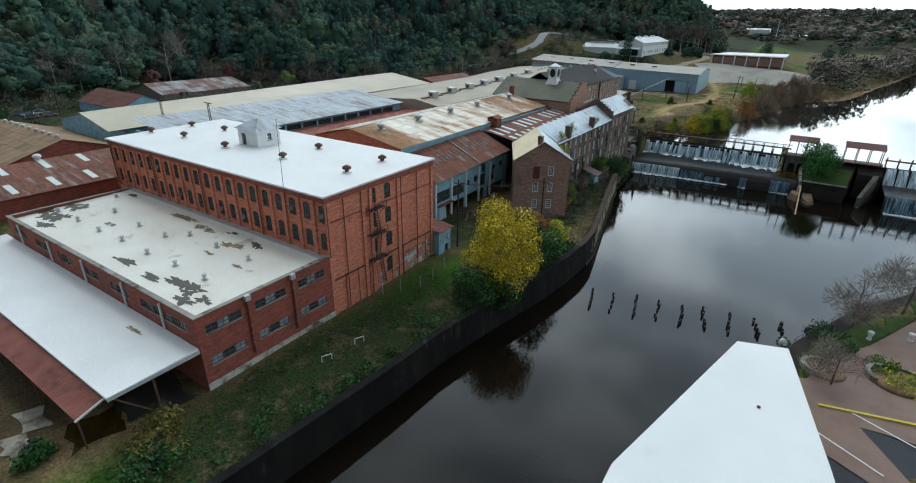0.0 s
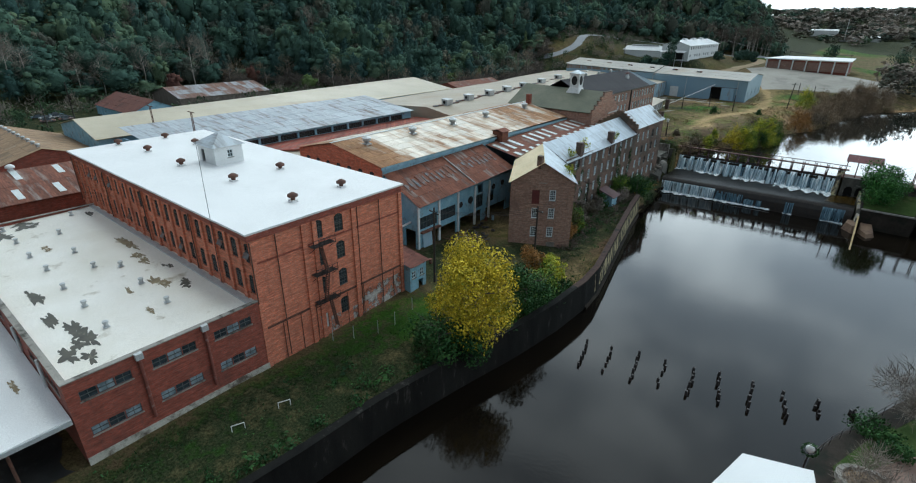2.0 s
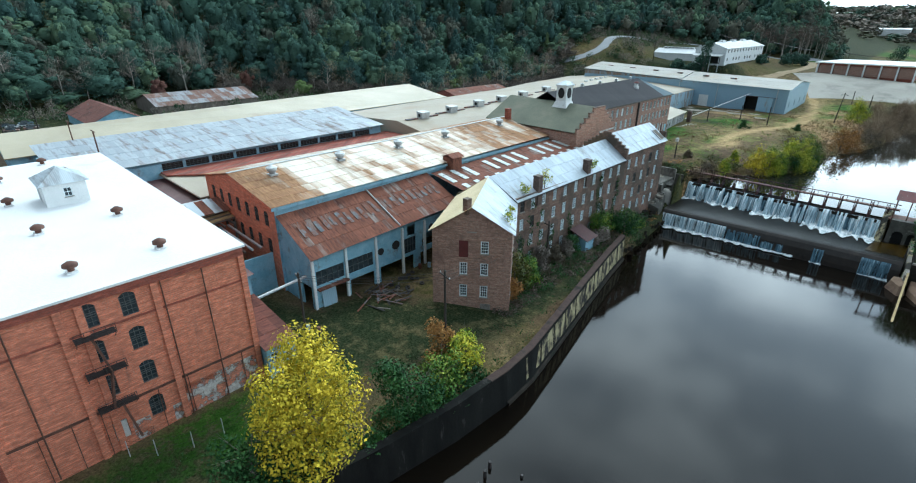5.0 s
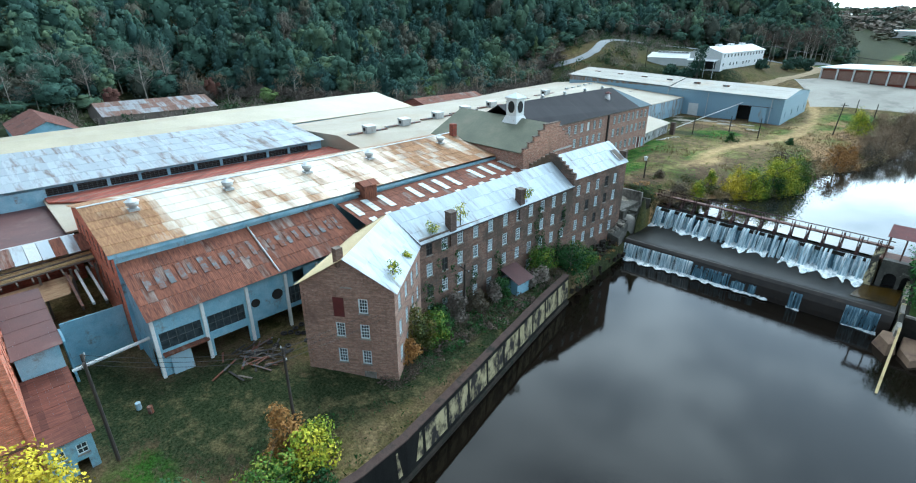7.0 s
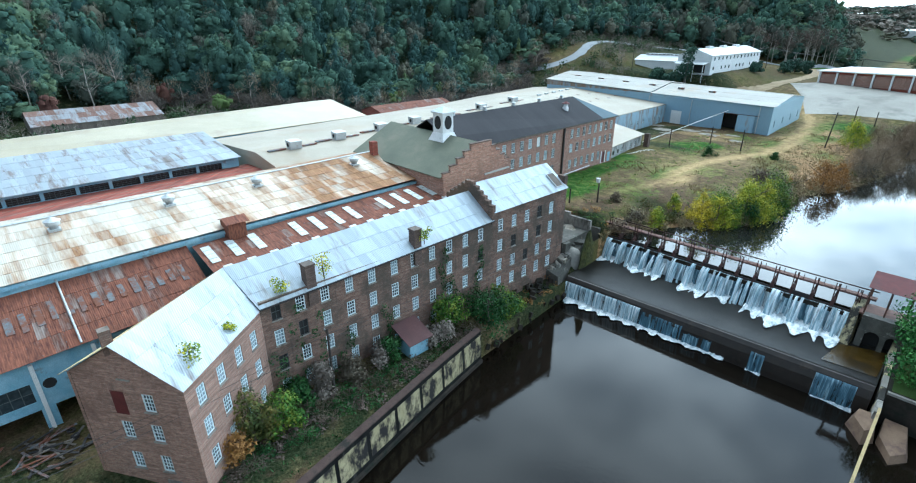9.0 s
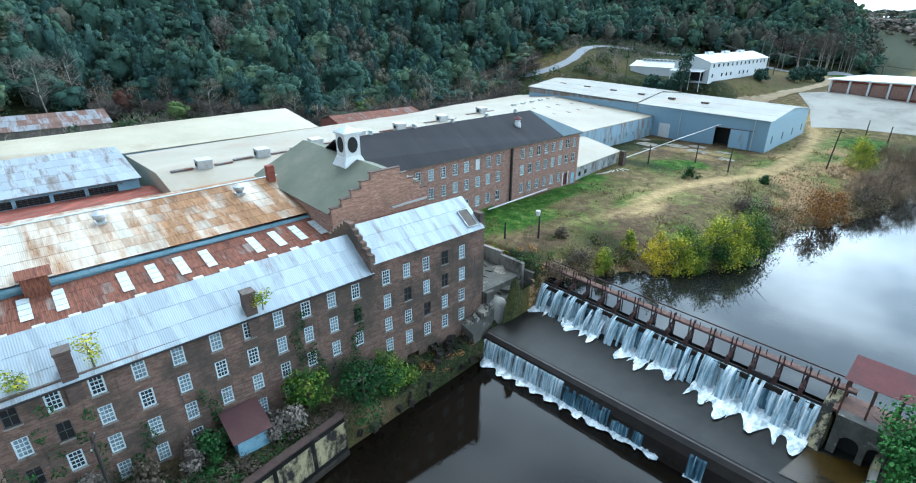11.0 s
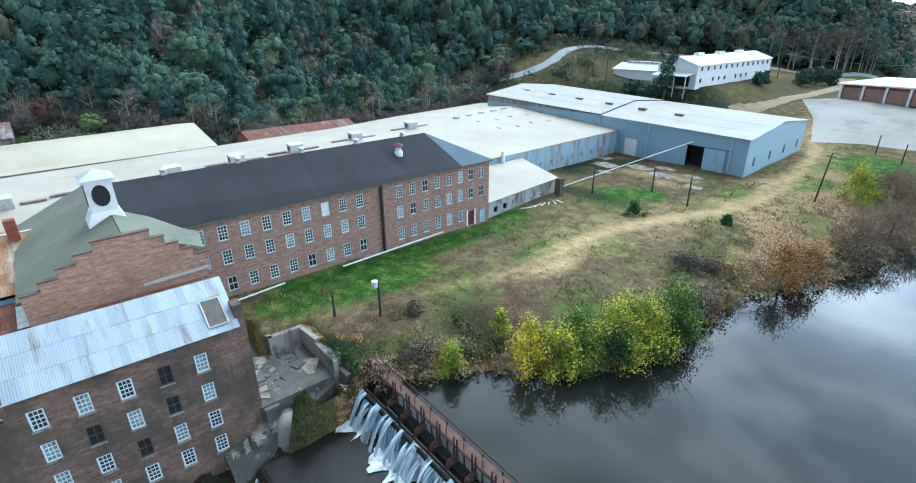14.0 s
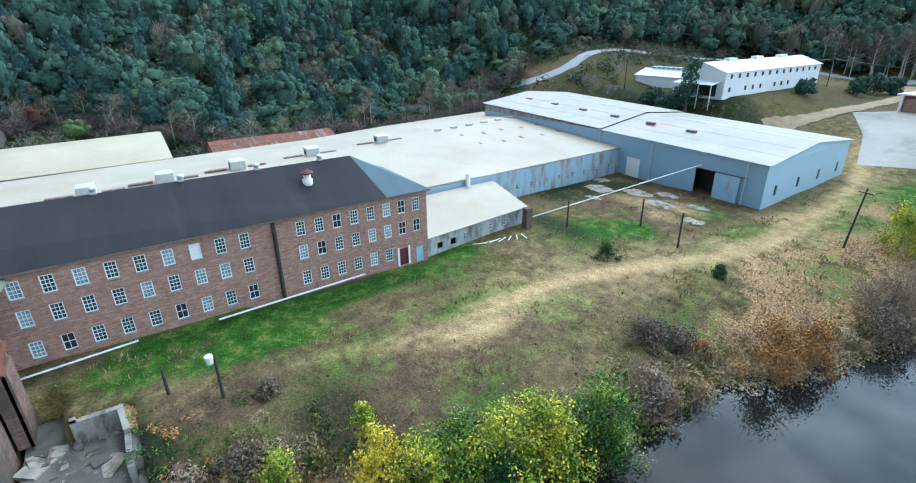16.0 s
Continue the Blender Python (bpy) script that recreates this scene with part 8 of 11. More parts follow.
for i in range(12):
    x0 = 26.4 + 2.7 * i
    solid("waterfall", water_sheet(x0 + 0.2, x0 + 2.5, (180.6, 7.1), (177.4, 3.1), 400 + i, 14, 7), M_FALL_UP, "white water pouring through a gate bay of the dam", "waterfall", "structure", "gate bays", True)
    part("pier", Geo().box(x0 - 0.2, 179.0, 3.0, x0 + 0.2, 181.6, 7.4), M_STONE, dam2)
    part("gate_frame", Geo().beam((x0, 181.5, 6.5), (x0, 181.5, 10.0), 0.2).beam((x0, 182.5, 6.5), (x0, 182.5, 9.6), 0.2), M_IRON, dam2)
part("walkway_beam", Geo().beam((26, 181.4, 9), (60, 181.4, 9), 0.3, 0.2).beam((26, 182.4, 9), (60, 182.4, 9), 0.3, 0.2), M_IRON, dam2)

# old timber piles in the river
far_row = [(-20.8, 81.0), (-17.4, 82.1), (-13.7, 83.2), (-9.8, 83.9), (-6.3, 84.5), (-3.2, 85.5), (0.8, 86.9), (4.3, 87.1), (7.9, 87.9), (11.5, 88.8)]
near_row = [(-19.2, 75.1), (-16.1, 76.2), (-12.4, 76.8), (-9.2, 78.0), (-5.4, 78.6), (-1.9, 79.5), (1.3, 80.5), (5.1, 82.0), (8.3, 85.2), (12.0, 87.8)]
rnd = random.Random(3)
for (xa, ya), (xb, yb) in zip(far_row, near_row):
    k = rnd.randint(5, 7)
    for j in range(k):
        t = j / (k - 1)
        x, y = xa + (xb - xa) * t + rnd.uniform(-0.15, 0.15), ya + (yb - ya) * t + rnd.uniform(-0.2, 0.2)
        h = rnd.uniform(0.35, 0.95)
        solid("timber_pile", Geo().tube((x, y, -2.5), (x + rnd.uniform(-0.15, 0.15), y, WATER + h), 0.27, 0.17, 7), M_DARK_IRON, "blackened timber pile stump standing in the river", "pile", "", "old bridge piles")

# ---- town bank: white roofed building, lot, beds ----
town = thing("white_roof_building", (4, 40, 3), "town building with a wide flat white roof beside the river", "building")
tp = [(-3.9, 20.0), (15.3, 20.0), (11.2, 43.0), (7.5, 60.5), (2.6, 58.8), (-3.7, 33.8)]
part("roof", Geo().slab([(x, y, 10.0) for x, y in tp], 0.25), M_WHITE_ROOF, town)
g = Geo()
ctr = Vector((4.5, 40, 0))
ins = [Vector((x, y, 0)).lerp(ctr, 0.03) for x, y in tp]
for a, b in zip(ins, ins[1:] + ins[:1]):
    wall_mesh(g, (a.x, a.y), (b.x, b.y), -1.5, 9.76, [], 0.3)
part("wall", g, M_BRICK_RED, town)
solid("roof_vent", Geo().lathe([(0.16, 0), (0.16, 0.14), (0.05, 0.18)], 8, (5.6, 48.0, 10.0)), M_IRON, "small rusty vent on the white roof", "roof vent")
sheet_on_ground("parking_lot", [(8.6, 10), (60, 10), (60, 60), (17.2, 60.5), (9.4, 59.2)], M_ASPHALT, "dark asphalt parking lot with white bay lines", "parking lot", 0.1, 8)
sheet_on_ground("paved_walk", [(9.2, 59.4), (17.4, 60.6), (60, 62), (60, 104), (31.5, 104), (25.2, 94), (17.8, 80), (13.2, 73.4), (10.8, 66.9), (9.6, 66.4)], M_PAVER, "brown paved walk beside the river garden", "pavement", 0.14, 5)
sheet_on_ground("paved_walk", [(9.0, 55.8), (17.8, 51.0), (20.2, 52.4), (15.3, 61), (9.2, 59.4)], M_PAVER, "brown paved crossing in the lot", "pavement", 0.16, 5)
sheet_on_ground("garden_lawn", [(8.2, 66.8), (10.6, 66.9), (13.0, 73.4), (17.6, 80), (25, 94), (34, 112), (30.5, 110), (17.8, 91)], M_GRASS, "mown grass of the river garden", "grass", 0.15, 4)
for i, ((xa, ya), (xb, yb)) in enumerate((((9.5, 58.4), (17.2, 53.6)), ((15.1, 62.6), (20.5, 60.0)))):
    d = Vector((yb - ya, xa - xb, 0)).normalized() * 0.09
    za, zb = ground_at(xa, ya) + 0.2, ground_at(xb, yb) + 0.2
    solid("bay_line", Geo().add([(xa - d.x, ya - d.y, za), (xa + d.x, ya + d.y, za), (xb + d.x, yb + d.y, zb), (xb - d.x, yb - d.y, zb)], [(0, 1, 2, 3)]), M_WHITE_PAINT, "white painted parking line", "road marking", "structure")
solid("kerb", Geo().beam((12.0, 62.0, 3.25), (30, 66.6, 3.25), 0.3, 0.22), surf("yellow_kerb_paint", (0.6, 0.48, 0.05), (0.7, 0.57, 0.08), 1.0, (0.4, 0.36, 0.2), (0.55, 0.7), 1.0, 0.7), "yellow painted concrete kerb", "kerb", "structure")


def ring_wall(x, y, r, a0, a1):
    g = Geo()
    k = 22
    for i in range(k):
        p = []
        for a in (a0 + (a1 - a0) * i / k, a0 + (a1 - a0) * (i + 1) / k):
            c, s = math.cos(radians(a)), math.sin(radians(a))
            p.append([(x + c * q, y + s * q * 0.8) for q in (r - 0.25, r + 0.25)])
        (a_, b_), (c_, d_) = p
        lo_, hi_ = 2.9, 3.75
        g.add([(*a_, lo_), (*b_, lo_), (*d_, lo_), (*c_, lo_), (*a_, hi_), (*b_, hi_), (*d_, hi_), (*c_, hi_)], [(4, 5, 6, 7), (1, 2, 6, 5), (3, 0, 4, 7), (0, 1, 5, 4), (2, 3, 7, 6)])
    return g


for x, y, r, a0, a1 in ((12.6, 70.0, 2.4, 60, 250), (20.2, 72.6, 3.2, 40, 220)):
    pl = thing("planter_bed", (x, y, 3), "curved pale stone planter bed with mulch", "planter")
    part("wall", ring_wall(x, y, r, a0, a1), M_CONC, pl)
    part("mulch", Geo().lathe([(r * 0.98, 0), (r * 0.8, 0.35), (0.2, 0.5)], 20, (x, y, 3.05)), M_DEBRIS, pl, "", None, True)
rail = thing("river_railing", (12, 80, 3.2), "thin metal railing along the town quay", "railing")
pts_r = [(7.6, 69.4), (9.2, 74), (11.6, 79), (14.4, 85), (17.6, 91.5), (24, 101)]
for (xa, ya), (xb, yb) in zip(pts_r, pts_r[1:]):
    for z in (3.8, 4.4):
        part("rail", Geo().beam((xa, ya, z), (xb, yb, z), 0.05), M_DARK_IRON, rail)
    for t in (0, 0.33, 0.66):
        x, y = xa + (xb - xa) * t, ya + (yb - ya) * t
        part("post", Geo().beam((x, y, 3.0), (x, y, 4.45), 0.06), M_DARK_IRON, rail)
lamp = thing("street_lamp", (7.3, 66.5, 3), "post lamp with a green wreath hung round its globe", "street lamp")
part("pole", Geo().tube((7.3, 66.5, 2.9), (7.3, 66.5, 7.0), 0.09, 0.06), M_DARK_IRON, lamp)
part("globe", Geo().lathe([(0.1, 7.0), (0.32, 7.2), (0.36, 7.5), (0.2, 7.8), (0.05, 7.85)], 12, (7.3, 66.5, 0)), M_WHITE_PAINT, lamp, "white globe", None, True)
for i in range(2):
    x, y = ((17.8, 81.8), (22.5, 84.5))[i]
    solid("garden_urn", Geo().lathe([(0.35, 0), (0.3, 0.2), (0.16, 0.4), (0.35, 0.9), (0.4, 1.25), (0.18, 1.3)], 10, (x, y, ground_at(x, y) + 0.1)), M_WHITE_PAINT, "white stone garden urn on the lawn", "urn", "", "garden urns", True)

# ---- white hut and ruined trestle beside the brick mill ----
h2 = thing("side_house", (-51, 70.4, 4), "flaking pale blue side house with a rusted red lean-to roof", "outbuilding")
facade(h2, (-57, 68.6), (-45.9, 68.6), 3.2, 8.2, M_BLUE_WALL, [], [], 0.2)
facade(h2, (-45.9, 68.6), (-45.9, 72.3), 3.2, 8.2, M_BLUE_WALL, [(0.9, 5.9, W_SMALL), (2.7, 5.9, W_SMALL)], [(1.9, 3.6, 2.9, 5.2)], 0.2)
facade(h2, (-45.9, 72.3), (-57, 72.3), 3.2, 8.2, M_BLUE_WALL, [], [], 0.2)
g = Geo()
sheet_roof(g, [(-45.3, 68.3, 8.2), (-45.3, 72.7, 8.2), (-57.0, 72.7, 9.6), (-57.0, 68.3, 9.6)], 7, 4, seed=81)
tagged(part("roofing", g, M_RUST_X, h2), kind="stuff")
h3 = thing("upper_house", (-64, 70.6, 4), "taller pale blue side house with a rusted flat roof", "outbuilding")
for a, b in (((-72, 68.7), (-57.1, 68.7)), ((-57.1, 68.7), (-57.1, 72.6)), ((-57.1, 72.6), (-72, 72.6))):
    facade(h3, a, b, 3.2, 12.6, M_BLUE_WALL, [], [], 0.2)
g = Geo()
sheet_roof(g, [(-56.0, 68.5, 12.7), (-56.5, 73.0, 12.7), (-72.5, 73.0, 13.3), (-72.5, 68.5, 13.3)], 6, 5, seed=82)
tagged(part("roofing", g, M_MAROON, h3), kind="stuff")
tr = thing("ruined_trestle", (-76, 75, 4), "ruined timber bridge frame between the mill and the shed", "trestle")
part("blue_screen", Geo().box(-66.6, 73.5, 3.5, -66.3, 80.4, 10.3), M_BLUE_WALL, tr)
part("screen_return", Geo().box(-66.3, 73.2, 3.5, -62.5, 73.45, 9.8), M_BLUE_WALL, tr)
rnd = random.Random(40)
for i in range(11):
    x = -78.2 - 0.5 * i
    part("timber", Geo().beam((x + rnd.uniform(-0.1, 0.1), 64.5 + 4.2, 12.6 + 0.05 * i), (x - 0.9 + rnd.uniform(-0.2, 0.2), 80.4, 12.9 + 0.06 * i), 0.16, 0.24), M_YEL_WOOD if i % 3 else M_WOOD, tr)
for i in range(7):
    y = 69.4 + 1.7 * i
    part("cross_beam", Geo().beam((-84.5, y, 12.2), (-77.5, y + 0.1, 12.2), 0.2, 0.3), M_WOOD, tr)
part("mesh_deck", Geo().slab([(-79.5, 68.8, 10.9), (-73.0, 68.8, 10.7), (-73.4, 76.0, 10.9), (-79.8, 77.4, 11.1)], 0.08), M_BROWN_ROOF, tr, "rusted mesh deck")
for y in (76.6, 77.8, 79.2):
    part("steel_beam", Geo().beam((-79.6, y, 11.6), (-67.0, y - 0.2, 11.4), 0.3, 0.3), M_GALV_PLAIN if y > 77 else M_IRON, tr, "pale steel beam")
for y in (73.6, 77.2, 80.2):
    part("post", Geo().beam((-79.0, y, 4.0), (-79.0, y, 12.2), 0.3), M_WOOD, tr)
for i in range(8):
    y = 68.7 + 1.52 * i
    part("roof_remnant", Geo().slab([(-80.6, y, 13.9), (-80.8, y + 1.46, 13.9), (-85.8, y + 1.46, 15.0), (-85.6, y, 15.0)], 0.06), (M_SKYLIGHT, M_RUST, M_RUST)[i % 3] if i % 2 else M_GALV, tr)
mr = thing("maroon_roof", (-102, 74, 5), "flat maroon felt roof between the brick mill and the sheds", "flat roof")
part("roof", Geo().slab([(-88.5, 68.8, 13.0), (-88.5, 79.8, 13.0), (-112.2, 79.8, 13.1), (-112.2, 68.8, 13.1)], 0.3), M_MAROON, mr)
part("parapet", Geo().box(-88.9, 68.8, 12.0, -88.3, 79.8, 14.1), M_GALV_PLAIN, mr, "pale parapet")
part("wall", Geo().box(-88.7, 68.9, 3.5, -88.4, 79.8, 12.7), M_BRICK_DARK, mr)
part("back_wall", Geo().box(-112.4, 68.8, 8, -112.1, 79.8, 16.2), M_BLUE_WALL, mr)
part("long_pipe", Geo().tube((-57.2, 72.9, 8.6), (-57.6, 81.0, 9.0), 0.22), M_GALV_PLAIN, tr, "sagging zinc pipe")
rnd = random.Random(21)
for i in range(34):
    x, y = rnd.uniform(-54.8, -48), rnd.uniform(86, 95)
    L_ = rnd.uniform(0.8, 2.2)
    solid("scrap_board", Geo().box(-L_, -0.12, 0, L_, 0.12, 0.08, pose(x, y, ground_at(x, y) + 0.15 + 0.25 * rnd.random(), rnd.uniform(-8, 8), rnd.uniform(-14, 14), rnd.uniform(0, 180))), rnd.choice([M_WOOD, M_DARK_IRON, M_GREY_PANEL]), "scrap board on the yard heap", "scrap", "", "scrap heap")
solid("fallen_sheet", Geo().slab([(-54.6, 82.2, 3.55), (-52.2, 82.0, 3.2), (-52.0, 84.0, 3.2), (-54.5, 84.3, 3.6)], 0.05), M_BLUE_SHEET, "fallen pale blue roof sheet lying in the yard", "sheet metal")
for x, y, a in ((-40.4, 35.6, 20), (-39.8, 40.8, 15)):
    fr = thing("goal_frame", (x, y, 3), "small white pipe frame standing in the grass", "pipe frame", "white pipe frames")
    z = ground_at(x, y)
    part("leg", Geo().beam((x, y, z), (x, y, z + 0.8), 0.07), M_WHITE_PAINT, fr)
    part("leg", Geo().beam((x + 0.5, y + 1.2, z), (x + 0.5, y + 1.2, z + 0.8), 0.07), M_WHITE_PAINT, fr)
    part("bar", Geo().beam((x, y, z + 0.8), (x + 0.5, y + 1.2, z + 0.8), 0.07), M_WHITE_PAINT, fr)


# ---- poles and wires ----
def pole(x, y, h, label="dark wooden utility pole with a crossarm", lean=0.0, arm=True):
    p = thing("utility_pole", (x, y, ground_at(x, y)), label, "utility pole", "utility poles")
    z = ground_at(x, y)
    part("shaft", Geo().tube((x, y, z - 0.3), (x + lean, y, z + h), 0.2, 0.13), M_POLE, p)
    if arm:
        part("crossarm", Geo().beam((x + lean - 1.2, y + 0.3, z + h - 0.8), (x + lean + 1.2, y - 0.3, z + h - 0.8), 0.13), M_POLE, p)
        for s in (-1.1, 0, 1.1):
            part("insulator", Geo().lathe([(0.06, 0), (0.09, 0.1), (0.04, 0.25)], 6, (x + lean + s, y - 0.25 * s, z + h - 0.75)), M_GALV_PLAIN, p)
    return Vector((x + lean, y, z + h - 0.6))


def wire(a, b, sag=0.8, r=0.025):
    a, b = Vector(a), Vector(b)
    k, n = 12, 4
    pts = [a.lerp(b, i / k) - Vector((0, 0, sag * 4 * (i / k) * (1 - i / k))) for i in range(k + 1)]
    side = (b - a).cross(Vector((0, 0, 1))).normalized() * r
    up_ = Vector((0, 0, r))
    g = Geo().add([p + o for p in pts for o in (side, up_, -side, -up_)], [(i * n + j, i * n + (j + 1) % n, (i + 1) * n + (j + 1) % n, (i + 1) * n + j) for i in range(k) for j in range(n)])
    return solid("power_line", g, M_DARK_IRON, "thin overhead power line", "power line", "", "power lines")


p1 = pole(-35.0, 88.0, 12.5)
p2 = pole(-45.2, 73.6, 13.0)
p3 = pole(-40.2, 119.0, 9.0)
for s in (-1.0, 0, 1.0):
    wire(p1 + Vector((s, 0, 0)), p2 + Vector((s, 0, 0)), 0.7)
    wire(p1 + Vector((s, 0, -0.2)), p3 + Vector((s, 0, 0)), 0.8)
    wire(p3 + Vector((s, 0, 0)), (-40.5 + s, 169.5, 9.5), 1.2)
pole(-41.8, 262.0, 6.5, "short wooden pole in the mill field", 0, False)
pole(-24.9, 285.0, 11.0, "dark leaning wooden utility pole by the track", 0.8)
pole(-45.6, 187.3, 5.5, "wooden pole with a white bucket", 0, False)
solid("white_bucket", Geo().lathe([(0.35, 0), (0.45, 0.9), (0.1, 1.0)], 10, (-45.6, 186.8, ground_at(-45.6, 187) + 4.5)), M_WHITE_PAINT, "white metal drum hung on a field pole", "drum")
for x, y in ((-49.4, 182.5), (-60, 253), (-52, 265), (-20.5, 338), (-28, 345)):
    pole(x, y, 3.2 if y < 200 else 5.5, "thin wooden fence pole in the field", 0, False)
pole(-210.3, 72.4, 13, "tall dark utility pole below the woods")
pole(-204, 63, 9, "leaning wooden pole below the woods", -1.2, False)
far_p = [pole(x, y, 11) for x, y in ((-106, 432), (-84, 418), (-140, 470), (-60, 540), (-170, 408), (-20, 590), (-128, 352))]
for a, b in ((0, 1), (0, 2), (1, 3), (2, 4), (3, 5)):
    for s in (-1, 0, 1):
        wire(far_p[a] + Vector((s, 0, 0)), far_p[b] + Vector((s, 0, 0)), 1.5, 0.07)
# white pipes lying along the gin building
for a, b in (((-60.9, 189.8), (-62.9, 211.5)), ((-60.4, 167.8), (-61.5, 180.6))):
    solid("white_pipe", Geo().tube((*a, ground_at(*a) + 0.7), (*b, ground_at(*b) + 0.7), 0.13), M_WHITE_PAINT, "long white plastic pipe on low stands", "pipe", "", "white pipes")
solid("white_pipe", Geo().tube((-66.8, 248.8, 10.9), (-57.5, 292.6, 17.2), 0.11), M_WHITE_PAINT, "long white pipe sloping up to the warehouse wall", "pipe", "", "white pipes")
for i in range(7):
    x, y = -63 + 0.3 * i, 234 + 1.5 * i
    solid("white_board", Geo().box(-1.3, -0.09, 0, 1.3, 0.09, 0.06, pose(x, y, ground_at(x, y) + 0.12, 0, rnd.uniform(-5, 5), 60 + 17 * i)), M_WHITE_PAINT, "white board lying by the annex", "board", "", "loose boards")

# ---- houses and brick plant beyond ----
wing = gable_shed("white_bungalow", -134, 366, -110, 379, 24.0, 28.3, 30.6, M_HOUSE_WHITE, M_HOUSE_WHITE, "long low white house on the hillside", "house", "x", "hillside houses", 0.6, 12, 3)
part("ridge_vent", Geo().box(-131, 371.6, 30.3, -113, 373.4, 31.4), M_HOUSE_WHITE, wing, "low ventilator along the ridge")
for i in range(8):
    part("louvre", Geo().box(-130.4 + 2.2 * i, 371.5, 30.75, -128.9 + 2.2 * i, 371.58, 31.2), M_FRAME_DARK, wing)
house = gable_shed("white_long_house", -105, 353, -89, 421, 24.0, 32.2, 35.0, M_HOUSE_WHITE, M_HOUSE_WHITE, "large white two-storey hillside house with a white metal roof", "house", "y", "hillside houses", 0.6, 24, 3)
for i in range(13):
    for zz in ((25.7, 29.9) if i % 4 != 1 else (29.9,)):
        y = 356.5 + 5.0 * i
        w = part("window", Geo().box(-89.02, y - 0.8, zz, -88.95, y + 0.8, zz + 1.7), M_FRAME, house)
        for k in (0, 1):
            part("pane", Geo().box(-88.96, y - 0.68 + 0.7 * k, zz + 0.12, -88.93, y - 0.02 + 0.7 * k, zz + 1.58), M_PANE, w)
for i in range(3):
    part("roof_ventilator", Geo().box(-98, 366 + 18 * i, 34.6, -96, 371 + 18 * i, 35.9), M_HOUSE_WHITE, house, "low white roof ventilator")
part("porch_roof", Geo().slab([(-104.5, 353, 29.4), (-104.5, 347.6, 28.5), (-90, 347.6, 28.5), (-90, 353, 29.4)], 0.14), M_HOUSE_WHITE, house, "white porch roof")
for x in (-104, -99.5, -95, -90.5):
    part("porch_post", Geo().beam((x, 348, ground_at(x, 348)), (x, 348, 28.5), 0.22), M_HOUSE_WHITE, house)
# black sheet on the solid wall paints the porch's shade
part("porch_bay", Geo().box(-103, 352.9, 24.4, -91.5, 352.98, 28.4), M_HOLE_SHADE, house, "near-black sheet painting the shade behind the porch")
bp = thing("brick_plant", (-30, 415, 18), "flat-roofed brick building with white concrete frames", "building")
facade(bp, (-54, 399), (-12, 396.9), 17, 24.6, M_BRICK_DARK, [], [], 0.3)
facade(bp, (-48, 436), (-54, 399), 17, 24.6, M_BRICK_DARK, [], [], 0.3)
facade(bp, (-12, 396.9), (-12, 436), 17, 24.6, M_BRICK_DARK, [], [], 0.3)
part("roof", Geo().slab([(-55.5, 397.2, 25.4), (-11, 395.2, 25.4), (-11, 437, 25.4), (-49, 437, 25.4)], 0.45), M_WHITE_ROOF, bp, "wide flat white roof")
for i in range(7):
    x, y = -54 + 7.0 * i, 399 - 0.35 * i
    part("column", Geo().box(x - 0.35, y - 1.4, 17, x + 0.35, y, 24.7), M_WHITE_PAINT, bp, "white concrete column")
    if i < 6:
        part("bay_panel", Geo().box(x + 0.6, y - 0.55, 19, x + 6.4, y - 0.12, 23.8), M_BRICK_G, bp, "worn brick panel between the columns")
for x, y, w, d, h in ((-118, 1150, 46, 26, 9), (-70, 1156, 58, 30, 7)):
    z = ground_at(x, y)
    gable_shed("far_white_building", x, y, x + w, y + d, z, z + h, z + h + 2, M_WHITE_PAINT, M_WHITE_ROOF, "distant low white building", "building", "x", "distant buildings", 0.5, 6, 2)
z = ground_at(-20, 900)
solid("radio_mast", Geo().tube((-60, 1140, z - 4), (-60, 1140, z + 44), 0.6, 0.3, 6), M_WHITE_PAINT, "slim white mast on the horizon", "mast")


# ---- puddle stains on the annex roof, each with its own torn shape ----
M_STAIN_DARK = surf("black_puddle_stain", (0.045, 0.042, 0.03), (0.085, 0.078, 0.055), 0.8, (0.2, 0.18, 0.13), (0.6, 0.68), 1.2, 0.6, 0.2)
M_STAIN_BROWN = surf("brown_puddle_stain", (0.15, 0.11, 0.05), (0.27, 0.21, 0.11), 0.8, (0.5, 0.46, 0.36), (0.55, 0.62), 1.2, 0.6, 0.2)


